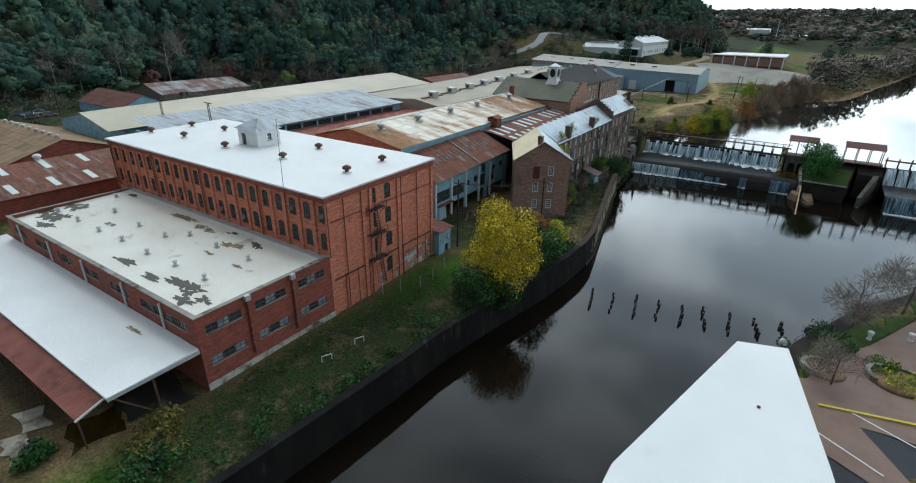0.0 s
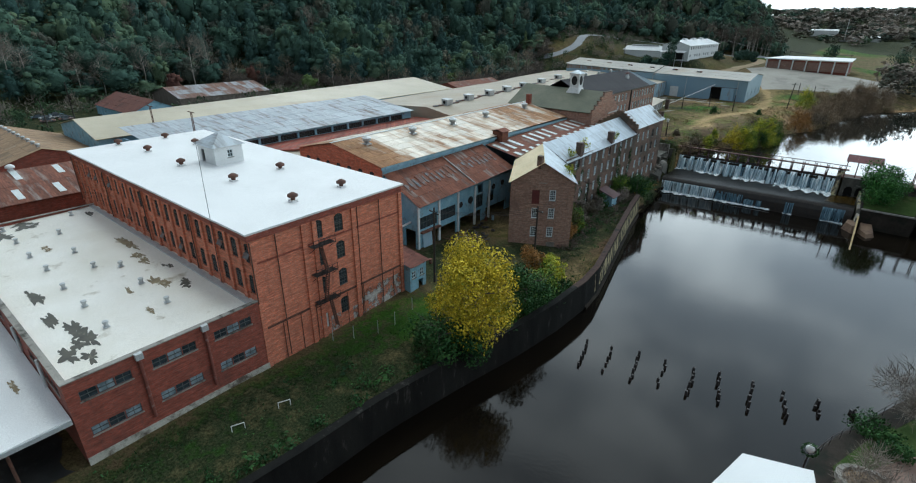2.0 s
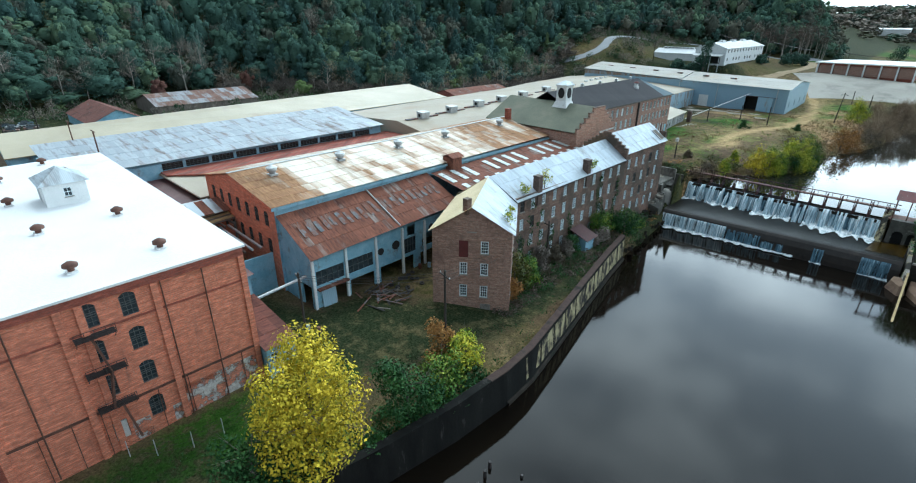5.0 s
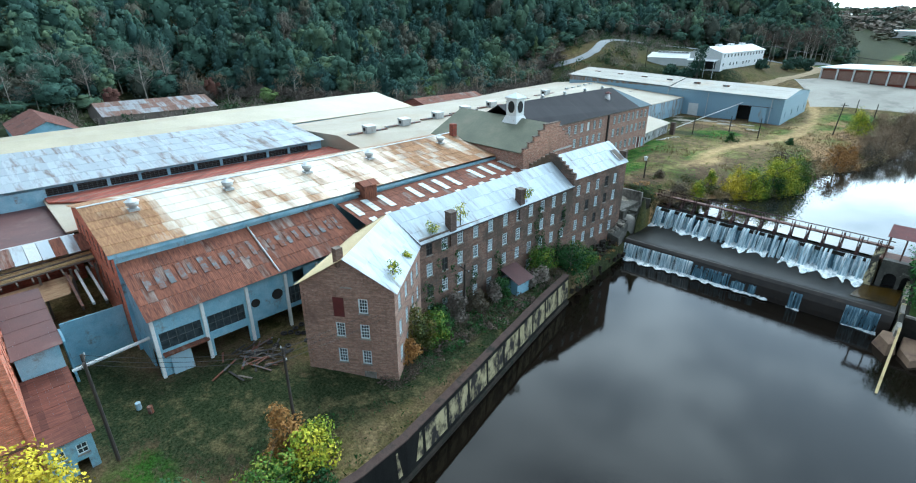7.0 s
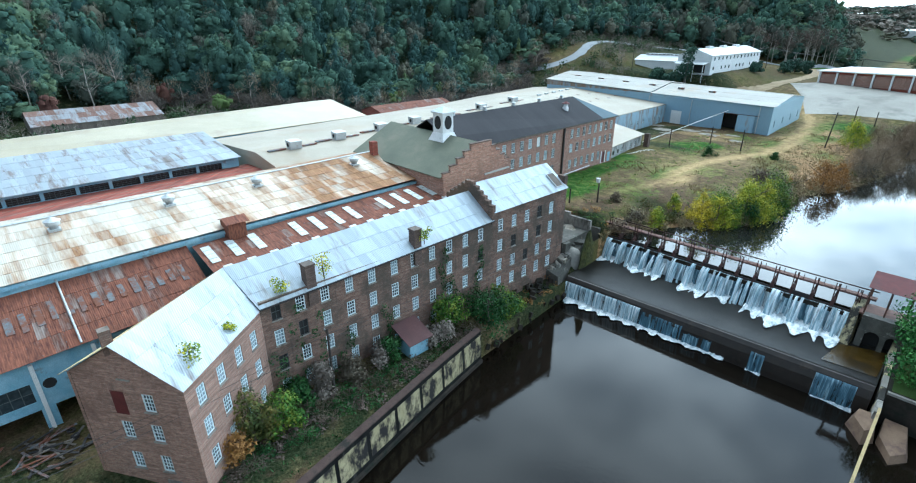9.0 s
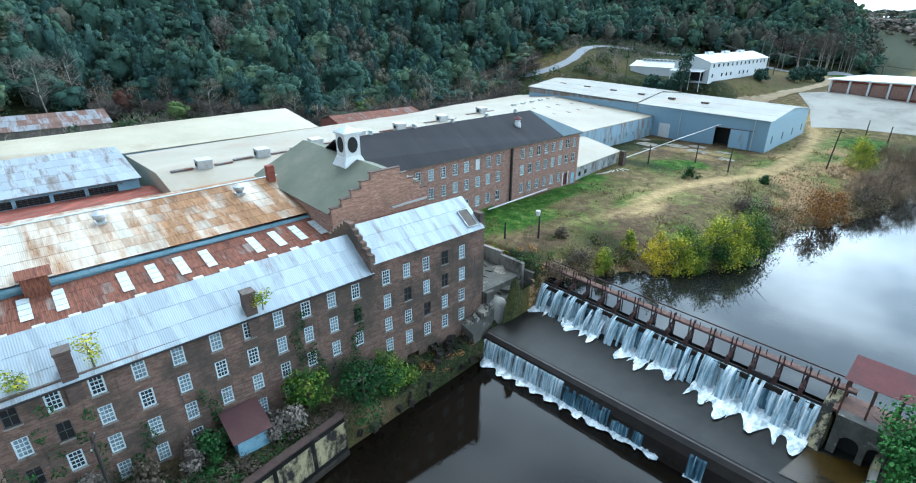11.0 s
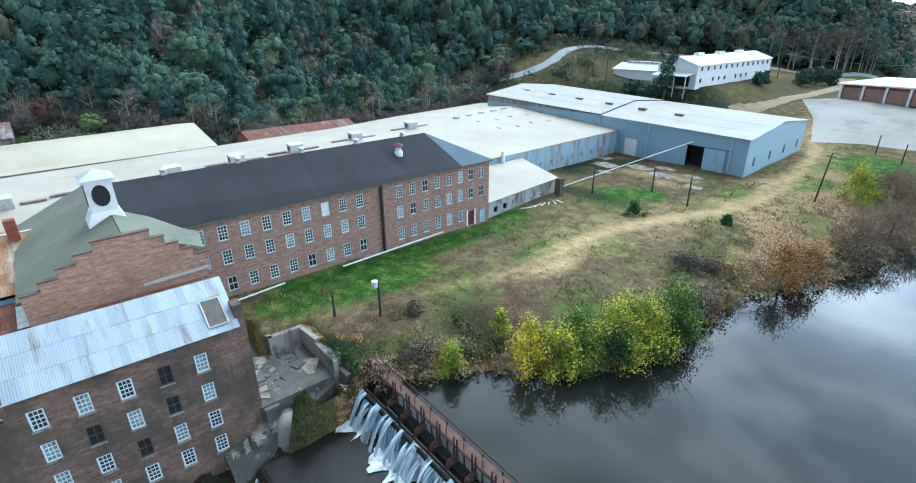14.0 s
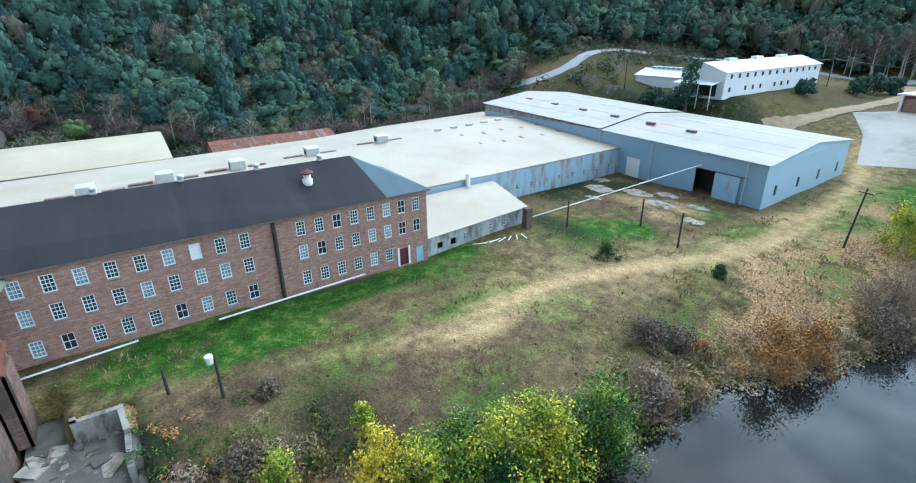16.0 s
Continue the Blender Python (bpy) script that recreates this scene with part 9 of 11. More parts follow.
def stain(x, y, rx, ry, mat, seed, base=lambda y: 12.0 + (y - 25) * 0.0178, label="torn puddle stain on the annex roof"):
    rnd = random.Random(seed)
    lift = 0.012 + 0.003 * (seed % 7)
    for k in range(4):
        cx, cy = x + rnd.uniform(-0.8, 0.8) * rx, y + rnd.uniform(-0.6, 0.6) * ry
        ph = [rnd.uniform(0, 6.28) for _ in range(4)]
        n = 44
        pts = []
        for i in range(n):
            a = 2 * math.pi * i / n
            r = 0.62 + 0.2 * math.sin(3 * a + ph[0]) + 0.14 * math.sin(5 * a + ph[1]) + 0.12 * math.sin(9 * a + ph[2]) + rnd.uniform(-0.09, 0.09)
            px, py = cx + rx * 0.75 * r * math.cos(a), cy + ry * 0.75 * r * math.sin(a)
            pts.append((px, py, base(py) + lift + 0.004 * k))
        c = (cx, cy, base(cy) + lift + 0.004 * k)
        solid("roof_stain", Geo().add([c] + pts, [(0, 1 + i, 1 + (i + 1) % n) for i in range(n)]), mat, label, "stain", "structure", "roof stains")


for i, (x, y, rx, ry, m) in enumerate(((-97.5, 29.5, 3.2, 2.4, M_STAIN_DARK), (-98.6, 33.0, 1.8, 2.2, M_STAIN_DARK), (-94, 27.2, 2.4, 1.0, M_STAIN_DARK), (-56.6, 28.4, 3.0, 1.4, M_STAIN_DARK), (-52.4, 27.3, 2.6, 1.3, M_STAIN_DARK),
                                       (-60.5, 27.2, 2.4, 0.9, M_STAIN_DARK), (-69.9, 28.1, 3.0, 0.8, M_STAIN_DARK), (-77.6, 40.7, 3.4, 1.1, M_STAIN_BROWN), (-71.0, 40.4, 2.0, 0.8, M_STAIN_BROWN), (-62.6, 39.2, 2.6, 1.0, M_STAIN_BROWN),
                                       (-58.8, 41.1, 1.4, 0.8, M_STAIN_DARK), (-65.7, 41.8, 1.0, 0.5, M_STAIN_DARK), (-62.3, 35.7, 0.9, 0.4, M_STAIN_BROWN), (-55.5, 35.3, 1.0, 0.5, M_STAIN_BROWN), (-95.5, 42.0, 2.2, 0.5, M_STAIN_DARK), (-85, 33.0, 1.2, 0.5, M_STAIN_BROWN))):
    stain(x, y, rx, ry, m, 600 + i)
for i, (x, y, rx, ry) in enumerate(((-56.5, 22.4, 1.5, 0.4),)):
    stain(x, y, rx, ry, M_STAIN_BROWN, 640 + i, lambda y: 8.5 + (y - 15) * 0.0263, "torn puddle stain on the canopy roof")
# wire fence by the mill corner
fn = thing("wire_fence", (-43, 58, 3), "low wire fence on thin steel posts by the mill corner", "fence")
fpts = [(-45.6, 53.0), (-43.6, 55.0), (-42.0, 58.0), (-41.7, 61.0), (-42.6, 65.5), (-43.4, 69.0)]
for (xa, ya), (xb, yb) in zip(fpts, fpts[1:]):
    za, zb = ground_at(xa, ya), ground_at(xb, yb)
    part("post", Geo().tube((xa, ya, za - 0.2), (xa, ya, za + 2.1), 0.05), M_GALV_PLAIN, fn)
    for h in (0.3, 0.9, 1.5, 2.0):
        part("strand", Geo().tube((xa, ya, za + h), (xb, yb, zb + h), 0.015, 0.015, 4), M_DARK_IRON, fn)
# old tyres and drums beside the front shed
rnd = random.Random(77)
for i in range(12):
    x, y = rnd.uniform(-54.6, -50.5), rnd.uniform(93.5, 99.5)
    z = ground_at(x, y)
    ty = Geo()
    k = 14
    ring = [(math.cos(2 * math.pi * j / k), math.sin(2 * math.pi * j / k)) for j in range(k)]
    prof = [(0.22, 0.0), (0.4, 0.0), (0.42, 0.11), (0.4, 0.22), (0.22, 0.22), (0.2, 0.11)]
    ty.add([(c * r, s_ * r, h) for c, s_ in ring for r, h in prof], [(j * 6 + m_, j * 6 + (m_ + 1) % 6, ((j + 1) % k) * 6 + (m_ + 1) % 6, ((j + 1) % k) * 6 + m_) for j in range(k) for m_ in range(6)])
    ob = new("tyre", ty.mesh("tyre", M_DARK_IRON, True))
    ob.matrix_basis = pose(x, y, z + 0.02 + 0.2 * (i % 2), rnd.uniform(-9, 9), rnd.uniform(-9, 9), 0)
    tagged(ob, "worn black tyre dumped in the yard", "tyre", "dumped tyres")
for i, (x, y) in enumerate(((-55.0, 101.5), (-54.2, 103.0), (-50.0, 78.0), (-51.6, 77.2))):
    solid("oil_drum", Geo().lathe([(0.29, 0), (0.3, 0.02), (0.28, 0.3), (0.3, 0.32), (0.28, 0.6), (0.3, 0.62), (0.29, 0.88), (0.1, 0.87)], 14, (x, y, ground_at(x, y))), (M_RUST, M_BLUE_SHEET)[i % 2], "rusty steel drum standing in the yard", "drum", "", "oil drums")

# ---- plants ----
def leaf_mat(name, dark, mid, light, patch=0.1, rough=0.75):
    """Leaves with a shade for each, drifting from tree to tree."""
    m, nt, b = nodes_of(name)
    r = nt.nodes.new("ShaderNodeNewGeometry").outputs["Random Per Island"]
    n = noise_of(nt, place(nt), patch * 1.6, 3, 0.6)
    add = nt.nodes.new("ShaderNodeMath")
    add.operation = "MULTIPLY_ADD"
    nt.links.new(r, add.inputs[0])
    add.inputs[1].default_value = 0.22
    nt.links.new(n, add.inputs[2])
    nt.links.new(ramp(nt, add.outputs[0], [(0.36, dark), (0.6, mid), (0.84, light)]), b.inputs["Base Color"])
    b.inputs["Roughness"].default_value = rough
    b.inputs["Specular IOR Level"].default_value = 0.25
    return m


L_PINE = leaf_mat("pine_needles", (0.018, 0.045, 0.034), (0.036, 0.08, 0.056), (0.07, 0.13, 0.085), 0.06)
L_GREEN = leaf_mat("green_leaves", (0.022, 0.065, 0.01), (0.075, 0.16, 0.02), (0.3, 0.33, 0.045), 0.35)
L_BROWN = leaf_mat("brown_leaves", (0.05, 0.045, 0.032), (0.1, 0.082, 0.056), (0.19, 0.15, 0.1), 0.06)
L_YELLOW = leaf_mat("yellow_leaves", (0.1, 0.15, 0.012), (0.47, 0.37, 0.016), (0.85, 0.68, 0.05), 0.34)
L_LIME = leaf_mat("lime_leaves", (0.06, 0.14, 0.012), (0.26, 0.31, 0.022), (0.7, 0.6, 0.045), 0.3)
L_DEEP = leaf_mat("deep_green_leaves", (0.01, 0.035, 0.01), (0.025, 0.075, 0.018), (0.055, 0.13, 0.03), 0.3)
L_ORANGE = leaf_mat("orange_brown_leaves", (0.16, 0.08, 0.025), (0.3, 0.15, 0.04), (0.42, 0.24, 0.08), 0.3)
L_AUTUMN = leaf_mat("yellow_brown_leaves", (0.03, 0.04, 0.008), (0.1, 0.09, 0.016), (0.26, 0.2, 0.035), 0.4)
L_ISLE = leaf_mat("bright_evergreen_leaves", (0.014, 0.06, 0.012), (0.04, 0.13, 0.024), (0.1, 0.24, 0.05), 0.3)
L_OLIVE = leaf_mat("olive_vine_leaves", (0.025, 0.045, 0.012), (0.07, 0.085, 0.02), (0.19, 0.16, 0.04), 0.35)
L_MAUVE = leaf_mat("mauve_brown_stems", (0.05, 0.035, 0.03), (0.11, 0.08, 0.066), (0.19, 0.145, 0.115), 0.3)
L_TWIG = leaf_mat("grey_twigs", (0.12, 0.1, 0.082), (0.21, 0.178, 0.148), (0.31, 0.27, 0.225), 0.1)
L_TAN = leaf_mat("tan_twigs", (0.15, 0.11, 0.075), (0.26, 0.195, 0.13), (0.37, 0.29, 0.2), 0.1)
L_STRAW = leaf_mat("straw_grass", (0.14, 0.11, 0.05), (0.26, 0.2, 0.1), (0.4, 0.32, 0.17), 0.2)
M_BARK = surf("grey_bark", (0.09, 0.075, 0.06), (0.17, 0.145, 0.12), 1.5, None, rough=0.95)


def leaf_cloud(n, lobes, size, rng, flat=0.0, shell=(0.55, 1.05), aspect=0.7, tumble=0.55):
    """n leaf clumps (quads) spread through the lobes of a crown."""
    lobes = np.array(lobes, float)
    wts = lobes[:, 3] * lobes[:, 4] * lobes[:, 5]
    pick = rng.choice(len(lobes), n, p=wts / wts.sum())
    d = rng.normal(size=(n, 3))
    d /= np.linalg.norm(d, axis=1)[:, None]
    r = rng.uniform(shell[0], shell[1], n)[:, None]
    c = lobes[pick, :3] + d * lobes[pick, 3:6] * r
    nrm = d + rng.normal(size=(n, 3)) * tumble
    nrm[:, 2] += flat
    nrm /= np.linalg.norm(nrm, axis=1)[:, None]
    a = np.cross(nrm, rng.normal(size=(n, 3)))
    a /= np.linalg.norm(a, axis=1)[:, None] + 1e-9
    b = np.cross(nrm, a)
    s = size * rng.uniform(0.6, 1.3, n)[:, None]
    k = aspect * rng.uniform(0.7, 1.2, n)[:, None]
    return np.stack([c - a * s * 0.5, c - b * s * k * 0.5 + nrm * s * 0.08, c + a * s * 0.5, c + b * s * k * 0.5], 1).reshape(-1, 3)


def quad_mesh(name, v, mat):
    """A mesh of loose quads from an array of corners."""
    me = bpy.data.meshes.new(name)
    n = len(v) // 4
    me.vertices.add(len(v))
    me.vertices.foreach_set("co", np.ascontiguousarray(v, dtype=np.float32).ravel())
    me.loops.add(4 * n)
    me.loops.foreach_set("vertex_index", np.arange(4 * n, dtype=np.int32))
    me.polygons.add(n)
    me.polygons.foreach_set("loop_start", np.arange(0, 4 * n, 4, dtype=np.int32))
    me.materials.append(mat)
    me.update(calc_edges=True)
    return me


def woods_mat(name, dark, mid, light, rough=0.7):
    """Leaves of distant woods: a tone for each tree, broken up leaf by leaf."""
    m, nt, b = nodes_of(name)
    r = nt.nodes.new("ShaderNodeNewGeometry").outputs["Random Per Island"]
    at = nt.nodes.new("ShaderNodeAttribute")
    at.attribute_name = "tone"
    add = nt.nodes.new("ShaderNodeMath")
    add.operation = "MULTIPLY_ADD"
    nt.links.new(r, add.inputs[0])
    add.inputs[1].default_value = 0.2
    nt.links.new(at.outputs["Fac"], add.inputs[2])
    col = ramp(nt, add.outputs[0], [(0.1, dark), (0.6, mid), (1.15 / 1.3, light)])
    p = place(nt)
    grain, clump = noise_of(nt, p, 1.1, 6, 0.75), noise_of(nt, p, 0.3, 4, 0.65)
    col = mixc(nt, 1.0, col, ramp(nt, grain, [(0.3, (0.72, 0.73, 0.75)), (0.5, (1.0, 1.0, 1.0)), (0.7, (1.25, 1.22, 1.15))]), "MULTIPLY")
    col = mixc(nt, 1.0, col, ramp(nt, clump, [(0.35, (0.84, 0.86, 0.88)), (0.65, (1.12, 1.1, 1.06))]), "MULTIPLY")
    nt.links.new(col, b.inputs["Base Color"])
    b.inputs["Roughness"].default_value = 0.95
    b.inputs["Specular IOR Level"].default_value = 0.05
    bumped(nt, b, grain, 0.4, 0.5)
    return m


W_PINE = woods_mat("pine_canopy", (0.04, 0.078, 0.071), (0.063, 0.111, 0.096), (0.099, 0.156, 0.12))
W_GREEN = woods_mat("green_canopy", (0.053, 0.096, 0.078), (0.087, 0.144, 0.103), (0.156, 0.207, 0.114))
W_BROWN = woods_mat("brown_canopy", (0.066, 0.081, 0.067), (0.108, 0.113, 0.089), (0.162, 0.153, 0.113))
W_RED = woods_mat("rusty_canopy", (0.096, 0.051, 0.042), (0.132, 0.069, 0.053), (0.168, 0.102, 0.072))
# leafless brown lightened, so distance haze sits in the base colour
W_FAR_HAZED = woods_mat("hazed_leafless_canopy", (0.2, 0.18, 0.155), (0.28, 0.245, 0.21), (0.36, 0.315, 0.265))
W_MAUVE = woods_mat("leafless_brush", (0.12, 0.105, 0.093), (0.174, 0.15, 0.129), (0.228, 0.198, 0.171))
W_VINE = woods_mat("vine_canopy", (0.048, 0.084, 0.048), (0.084, 0.126, 0.063), (0.138, 0.168, 0.078))
W_LIME = woods_mat("yellow_green_canopy", (0.072, 0.114, 0.048), (0.132, 0.18, 0.066), (0.228, 0.252, 0.09))


def dome_lobes(rng, h, r, k=7):
    """A rounded crown: a dome with smaller heads standing out of it."""
    out = [(0, 0, h * 0.52, r * 0.78, r * 0.78, h * 0.38)]
    for i in range(k):
        a, t = i * 2.4 + rng.uniform(-0.5, 0.5), rng.uniform(0.15, 1.0)
        s = r * 0.72 * math.sqrt(max(0.0, 1.02 - t * t))
        rr = r * rng.uniform(0.26, 0.42)
        out.append((math.cos(a) * s, math.sin(a) * s, h * (0.5 + 0.4 * t), rr, rr, rr * rng.uniform(0.8, 1.2)))
    return out


def open_lobes(rng, h, r, base=0.12, k=14):
    """A loose, upright crown of small heads with gaps between them."""
    out = []
    for i in range(k):
        t = (i + rng.uniform(0, 1)) / k
        a = i * 2.4 + rng.uniform(-0.6, 0.6)
        s = r * (0.8 - 0.62 * t ** 1.5) * rng.uniform(0.5, 1.1)
        rr = r * rng.uniform(0.24, 0.44)
        out.append((math.cos(a) * s, math.sin(a) * s, h * (base + (0.95 - base) * t), rr, rr, rr * rng.uniform(1.0, 1.7)))
    return out


def crown_lobes(rng, h, r, base=0.3, k=7, droop=1.0):
    out = [(0, 0, h * (base + 1) / 2, r * 0.7, r * 0.7, h * (1 - base) * 0.5)]
    for _ in range(k):
        a, t = rng.uniform(0, 6.283), rng.uniform(0.05, 0.95)
        spread = r * (0.75 - 0.5 * abs(t - 0.35) ** 1.2)
        rr = r * rng.uniform(0.36, 0.56)
        out.append((math.cos(a) * spread, math.sin(a) * spread, h * (base + (1 - base) * t), rr, rr, rr * rng.uniform(0.7, 1.1)))
    return out


def pine_lobes(rng, h, r, base=0.35):
    out = []
    for i in range(7):
        t = i / 6
        a = rng.uniform(0, 6.283)
        rr = r * (1.0 - 0.72 * t) * rng.uniform(0.75, 1.1)
        out.append((math.cos(a) * rr * 0.35, math.sin(a) * rr * 0.35, h * (base + (0.97 - base) * t), rr, rr, h * 0.085))
    return out


def limbs(g, rng, h, r, top=0.9, n=7, girth=0.03):
    """A tapered trunk with forked limbs."""
    bend = rng.uniform(-0.04, 0.04, 2) * h
    mid = Vector((bend[0], bend[1], h * 0.45))
    tip = Vector((bend[0] * 0.4, bend[1] * 0.4, h * top))
    g.tube((0, 0, -0.4), mid, h * girth, h * girth * 0.7, 7)
    g.tube(mid, tip, h * girth * 0.7, h * girth * 0.15, 6)
    for i in range(n):
        t = rng.uniform(0.3, 0.85)
        s = Vector((0, 0, 0)).lerp(mid, t / 0.45) if t < 0.45 else mid.lerp(tip, (t - 0.45) / 0.55)
        a = i * 2.4 + rng.uniform(-0.4, 0.4)
        e = s + Vector((math.cos(a), math.sin(a), 0.75)) * r * rng.uniform(0.5, 0.85) * (1.15 - 0.5 * t)
        g.tube(s, e, h * girth * 0.32, h * girth * 0.1, 5, False)
        for _ in range(2):
            b = a + rng.uniform(-0.9, 0.9)
            g.tube(s.lerp(e, 0.6), e + Vector((math.cos(b), math.sin(b), rng.uniform(0.2, 0.9))) * r * 0.3, h * girth * 0.14, h * girth * 0.04, 4, False)
    return g


def twigs(n, lobes, rng, length=1.2, thick=0.05):
    """Fine bare twigs as slim quads fanning upwards and out."""
    lobes = np.array(lobes, float)
    pick = rng.choice(len(lobes), n)
    d = rng.normal(size=(n, 3))
    d /= np.linalg.norm(d, axis=1)[:, None]
    c = lobes[pick, :3] + d * lobes[pick, 3:6] * rng.uniform(0.2, 1.0, n)[:, None]
    w = d + np.array([0, 0, 0.5]) + rng.normal(size=(n, 3)) * 0.5
    w /= np.linalg.norm(w, axis=1)[:, None]
    s = np.cross(w, rng.normal(size=(n, 3)))
    s /= np.linalg.norm(s, axis=1)[:, None]
    L_ = length * rng.uniform(0.5, 1.2, n)[:, None]
    return np.stack([c - s * thick * 0.5, c + s * thick * 0.5, c + w * L_ + s * thick * 0.2, c + w * L_ - s * thick * 0.2], 1).reshape(-1, 3)


def tree(name, x, y, h, r, mat, label, leaves=2600, size=0.42, base=0.18, z=None, seed=1, group="", lobes=9, trunk=True, category="tree", bare=False, loose=False, bark=None):
    rng = np.random.default_rng(seed)
    z = ground_at(x, y) if z is None else z
    t = thing(name, (x, y, z), label, category, group)
    lb = open_lobes(rng, h, r, base, lobes) if loose else crown_lobes(rng, h, r, base, lobes)
    if trunk:
        ob = part("trunk", limbs(Geo(), rng, h, r, 0.9, 7, 0.013 if bark else 0.03), bark or M_BARK, t, "", Matrix.Translation((x, y, z)))
    if bare:
        v = twigs(leaves, lb, rng, h * 0.13, 0.04 + 0.002 * h)
        part("crown", quad_mesh("crown", v, mat), None, t, "bare twiggy crown", Matrix.Translation((x, y, z)))
    else:
        v = leaf_cloud(leaves, lb, size, rng, 0.25, (0.2, 1.15) if loose else (0.55, 1.05))
        part("crown", quad_mesh("crown", v, mat), None, t, "", Matrix.Translation((x, y, z)))
    return t


tree("yellow_tree", -31.6, 66.2, 12.4, 5.6, L_YELLOW, "broad tree in yellow autumn leaf on the river bank", 15000, 0.34, 0.12, None, 5, "", 24)
for i, (x, y, h, r, m, lab) in enumerate((
        (-32.8, 60.4, 5.5, 4.2, L_DEEP, "dark green thicket under the yellow tree"), (-30.0, 63.0, 4.5, 3.2, L_DEEP, "dark green thicket on the river wall"),
        (-29.4, 76.5, 7.2, 3.8, L_DEEP, "dense deep green shrub by the river wall"), (-30.4, 82.5, 4.6, 3.0, L_GREEN, "green shrub by the river wall"),
        (-34.2, 86.6, 5.2, 2.4, L_ORANGE, "orange-leaved shrub at the foot of the pole"), (-31.8, 88.0, 4.8, 2.8, L_LIME, "yellow-green shrub by the wall"),
        (-39.0, 108.2, 7.4, 2.6, L_OLIVE, "vine-hung shrub against the mill wing"), (-38.6, 111.6, 5.5, 2.2, L_GREEN, "green shrub against the mill wing"),
        (-38.0, 145.2, 6.2, 4.2, L_DEEP, "deep green shrub below the mill on the bank"), (-38.8, 150.4, 5.0, 3.0, L_GREEN, "green shrub on the mill bank"),
        (-40.4, 139.0, 5.6, 2.6, L_GREEN, "green shrub beside the porch"), (-40.8, 126.5, 3.4, 1.8, L_TWIG, "grey brush behind the river wall"),
        (-39.0, 135.5, 3.0, 2.2, L_TWIG, "grey brush behind the river wall"), (-40.0, 121.5, 3.0, 1.8, L_BROWN, "brown brush behind the river wall"),
        (-40.6, 104.6, 3.0, 2.0, L_DEEP, "dark brush at the mill foot"), (-41.0, 115.0, 3.2, 1.8, L_DEEP, "dark brush at the mill foot"), (-40.6, 117.8, 4.6, 1.7, L_TWIG, "leafless shrub at the mill foot"),
        (-40.2, 128.2, 3.2, 1.8, L_DEEP, "dark brush beside the mill porch"), (-37.4, 105.6, 4.0, 1.8, L_ORANGE, "orange-brown shrub at the wing corner"), (-43.6, 17.0, 2.2, 3.4, L_AUTUMN, "low yellow-brown bush by the loading canopy"), (-40.0, 14.2, 2.6, 3.2, L_DEEP, "dark green bush on the bank"),
        (-51.5, 9.2, 1.8, 1.6, L_DEEP, "low green bush by the apron"))):
    tree("shrub", x, y, h, r, m, lab, int(900 + 170 * r * h / 2), 0.36, 0.02, None, 30 + i, "river bank shrubs", 8, True, "shrub")
tree("island_tree", 10.8, 174.6, 8.4, 5.6, L_ISLE, "dense rounded evergreen on the dam island", 8000, 0.42, 0.0, 4.6, 77, "", 12)
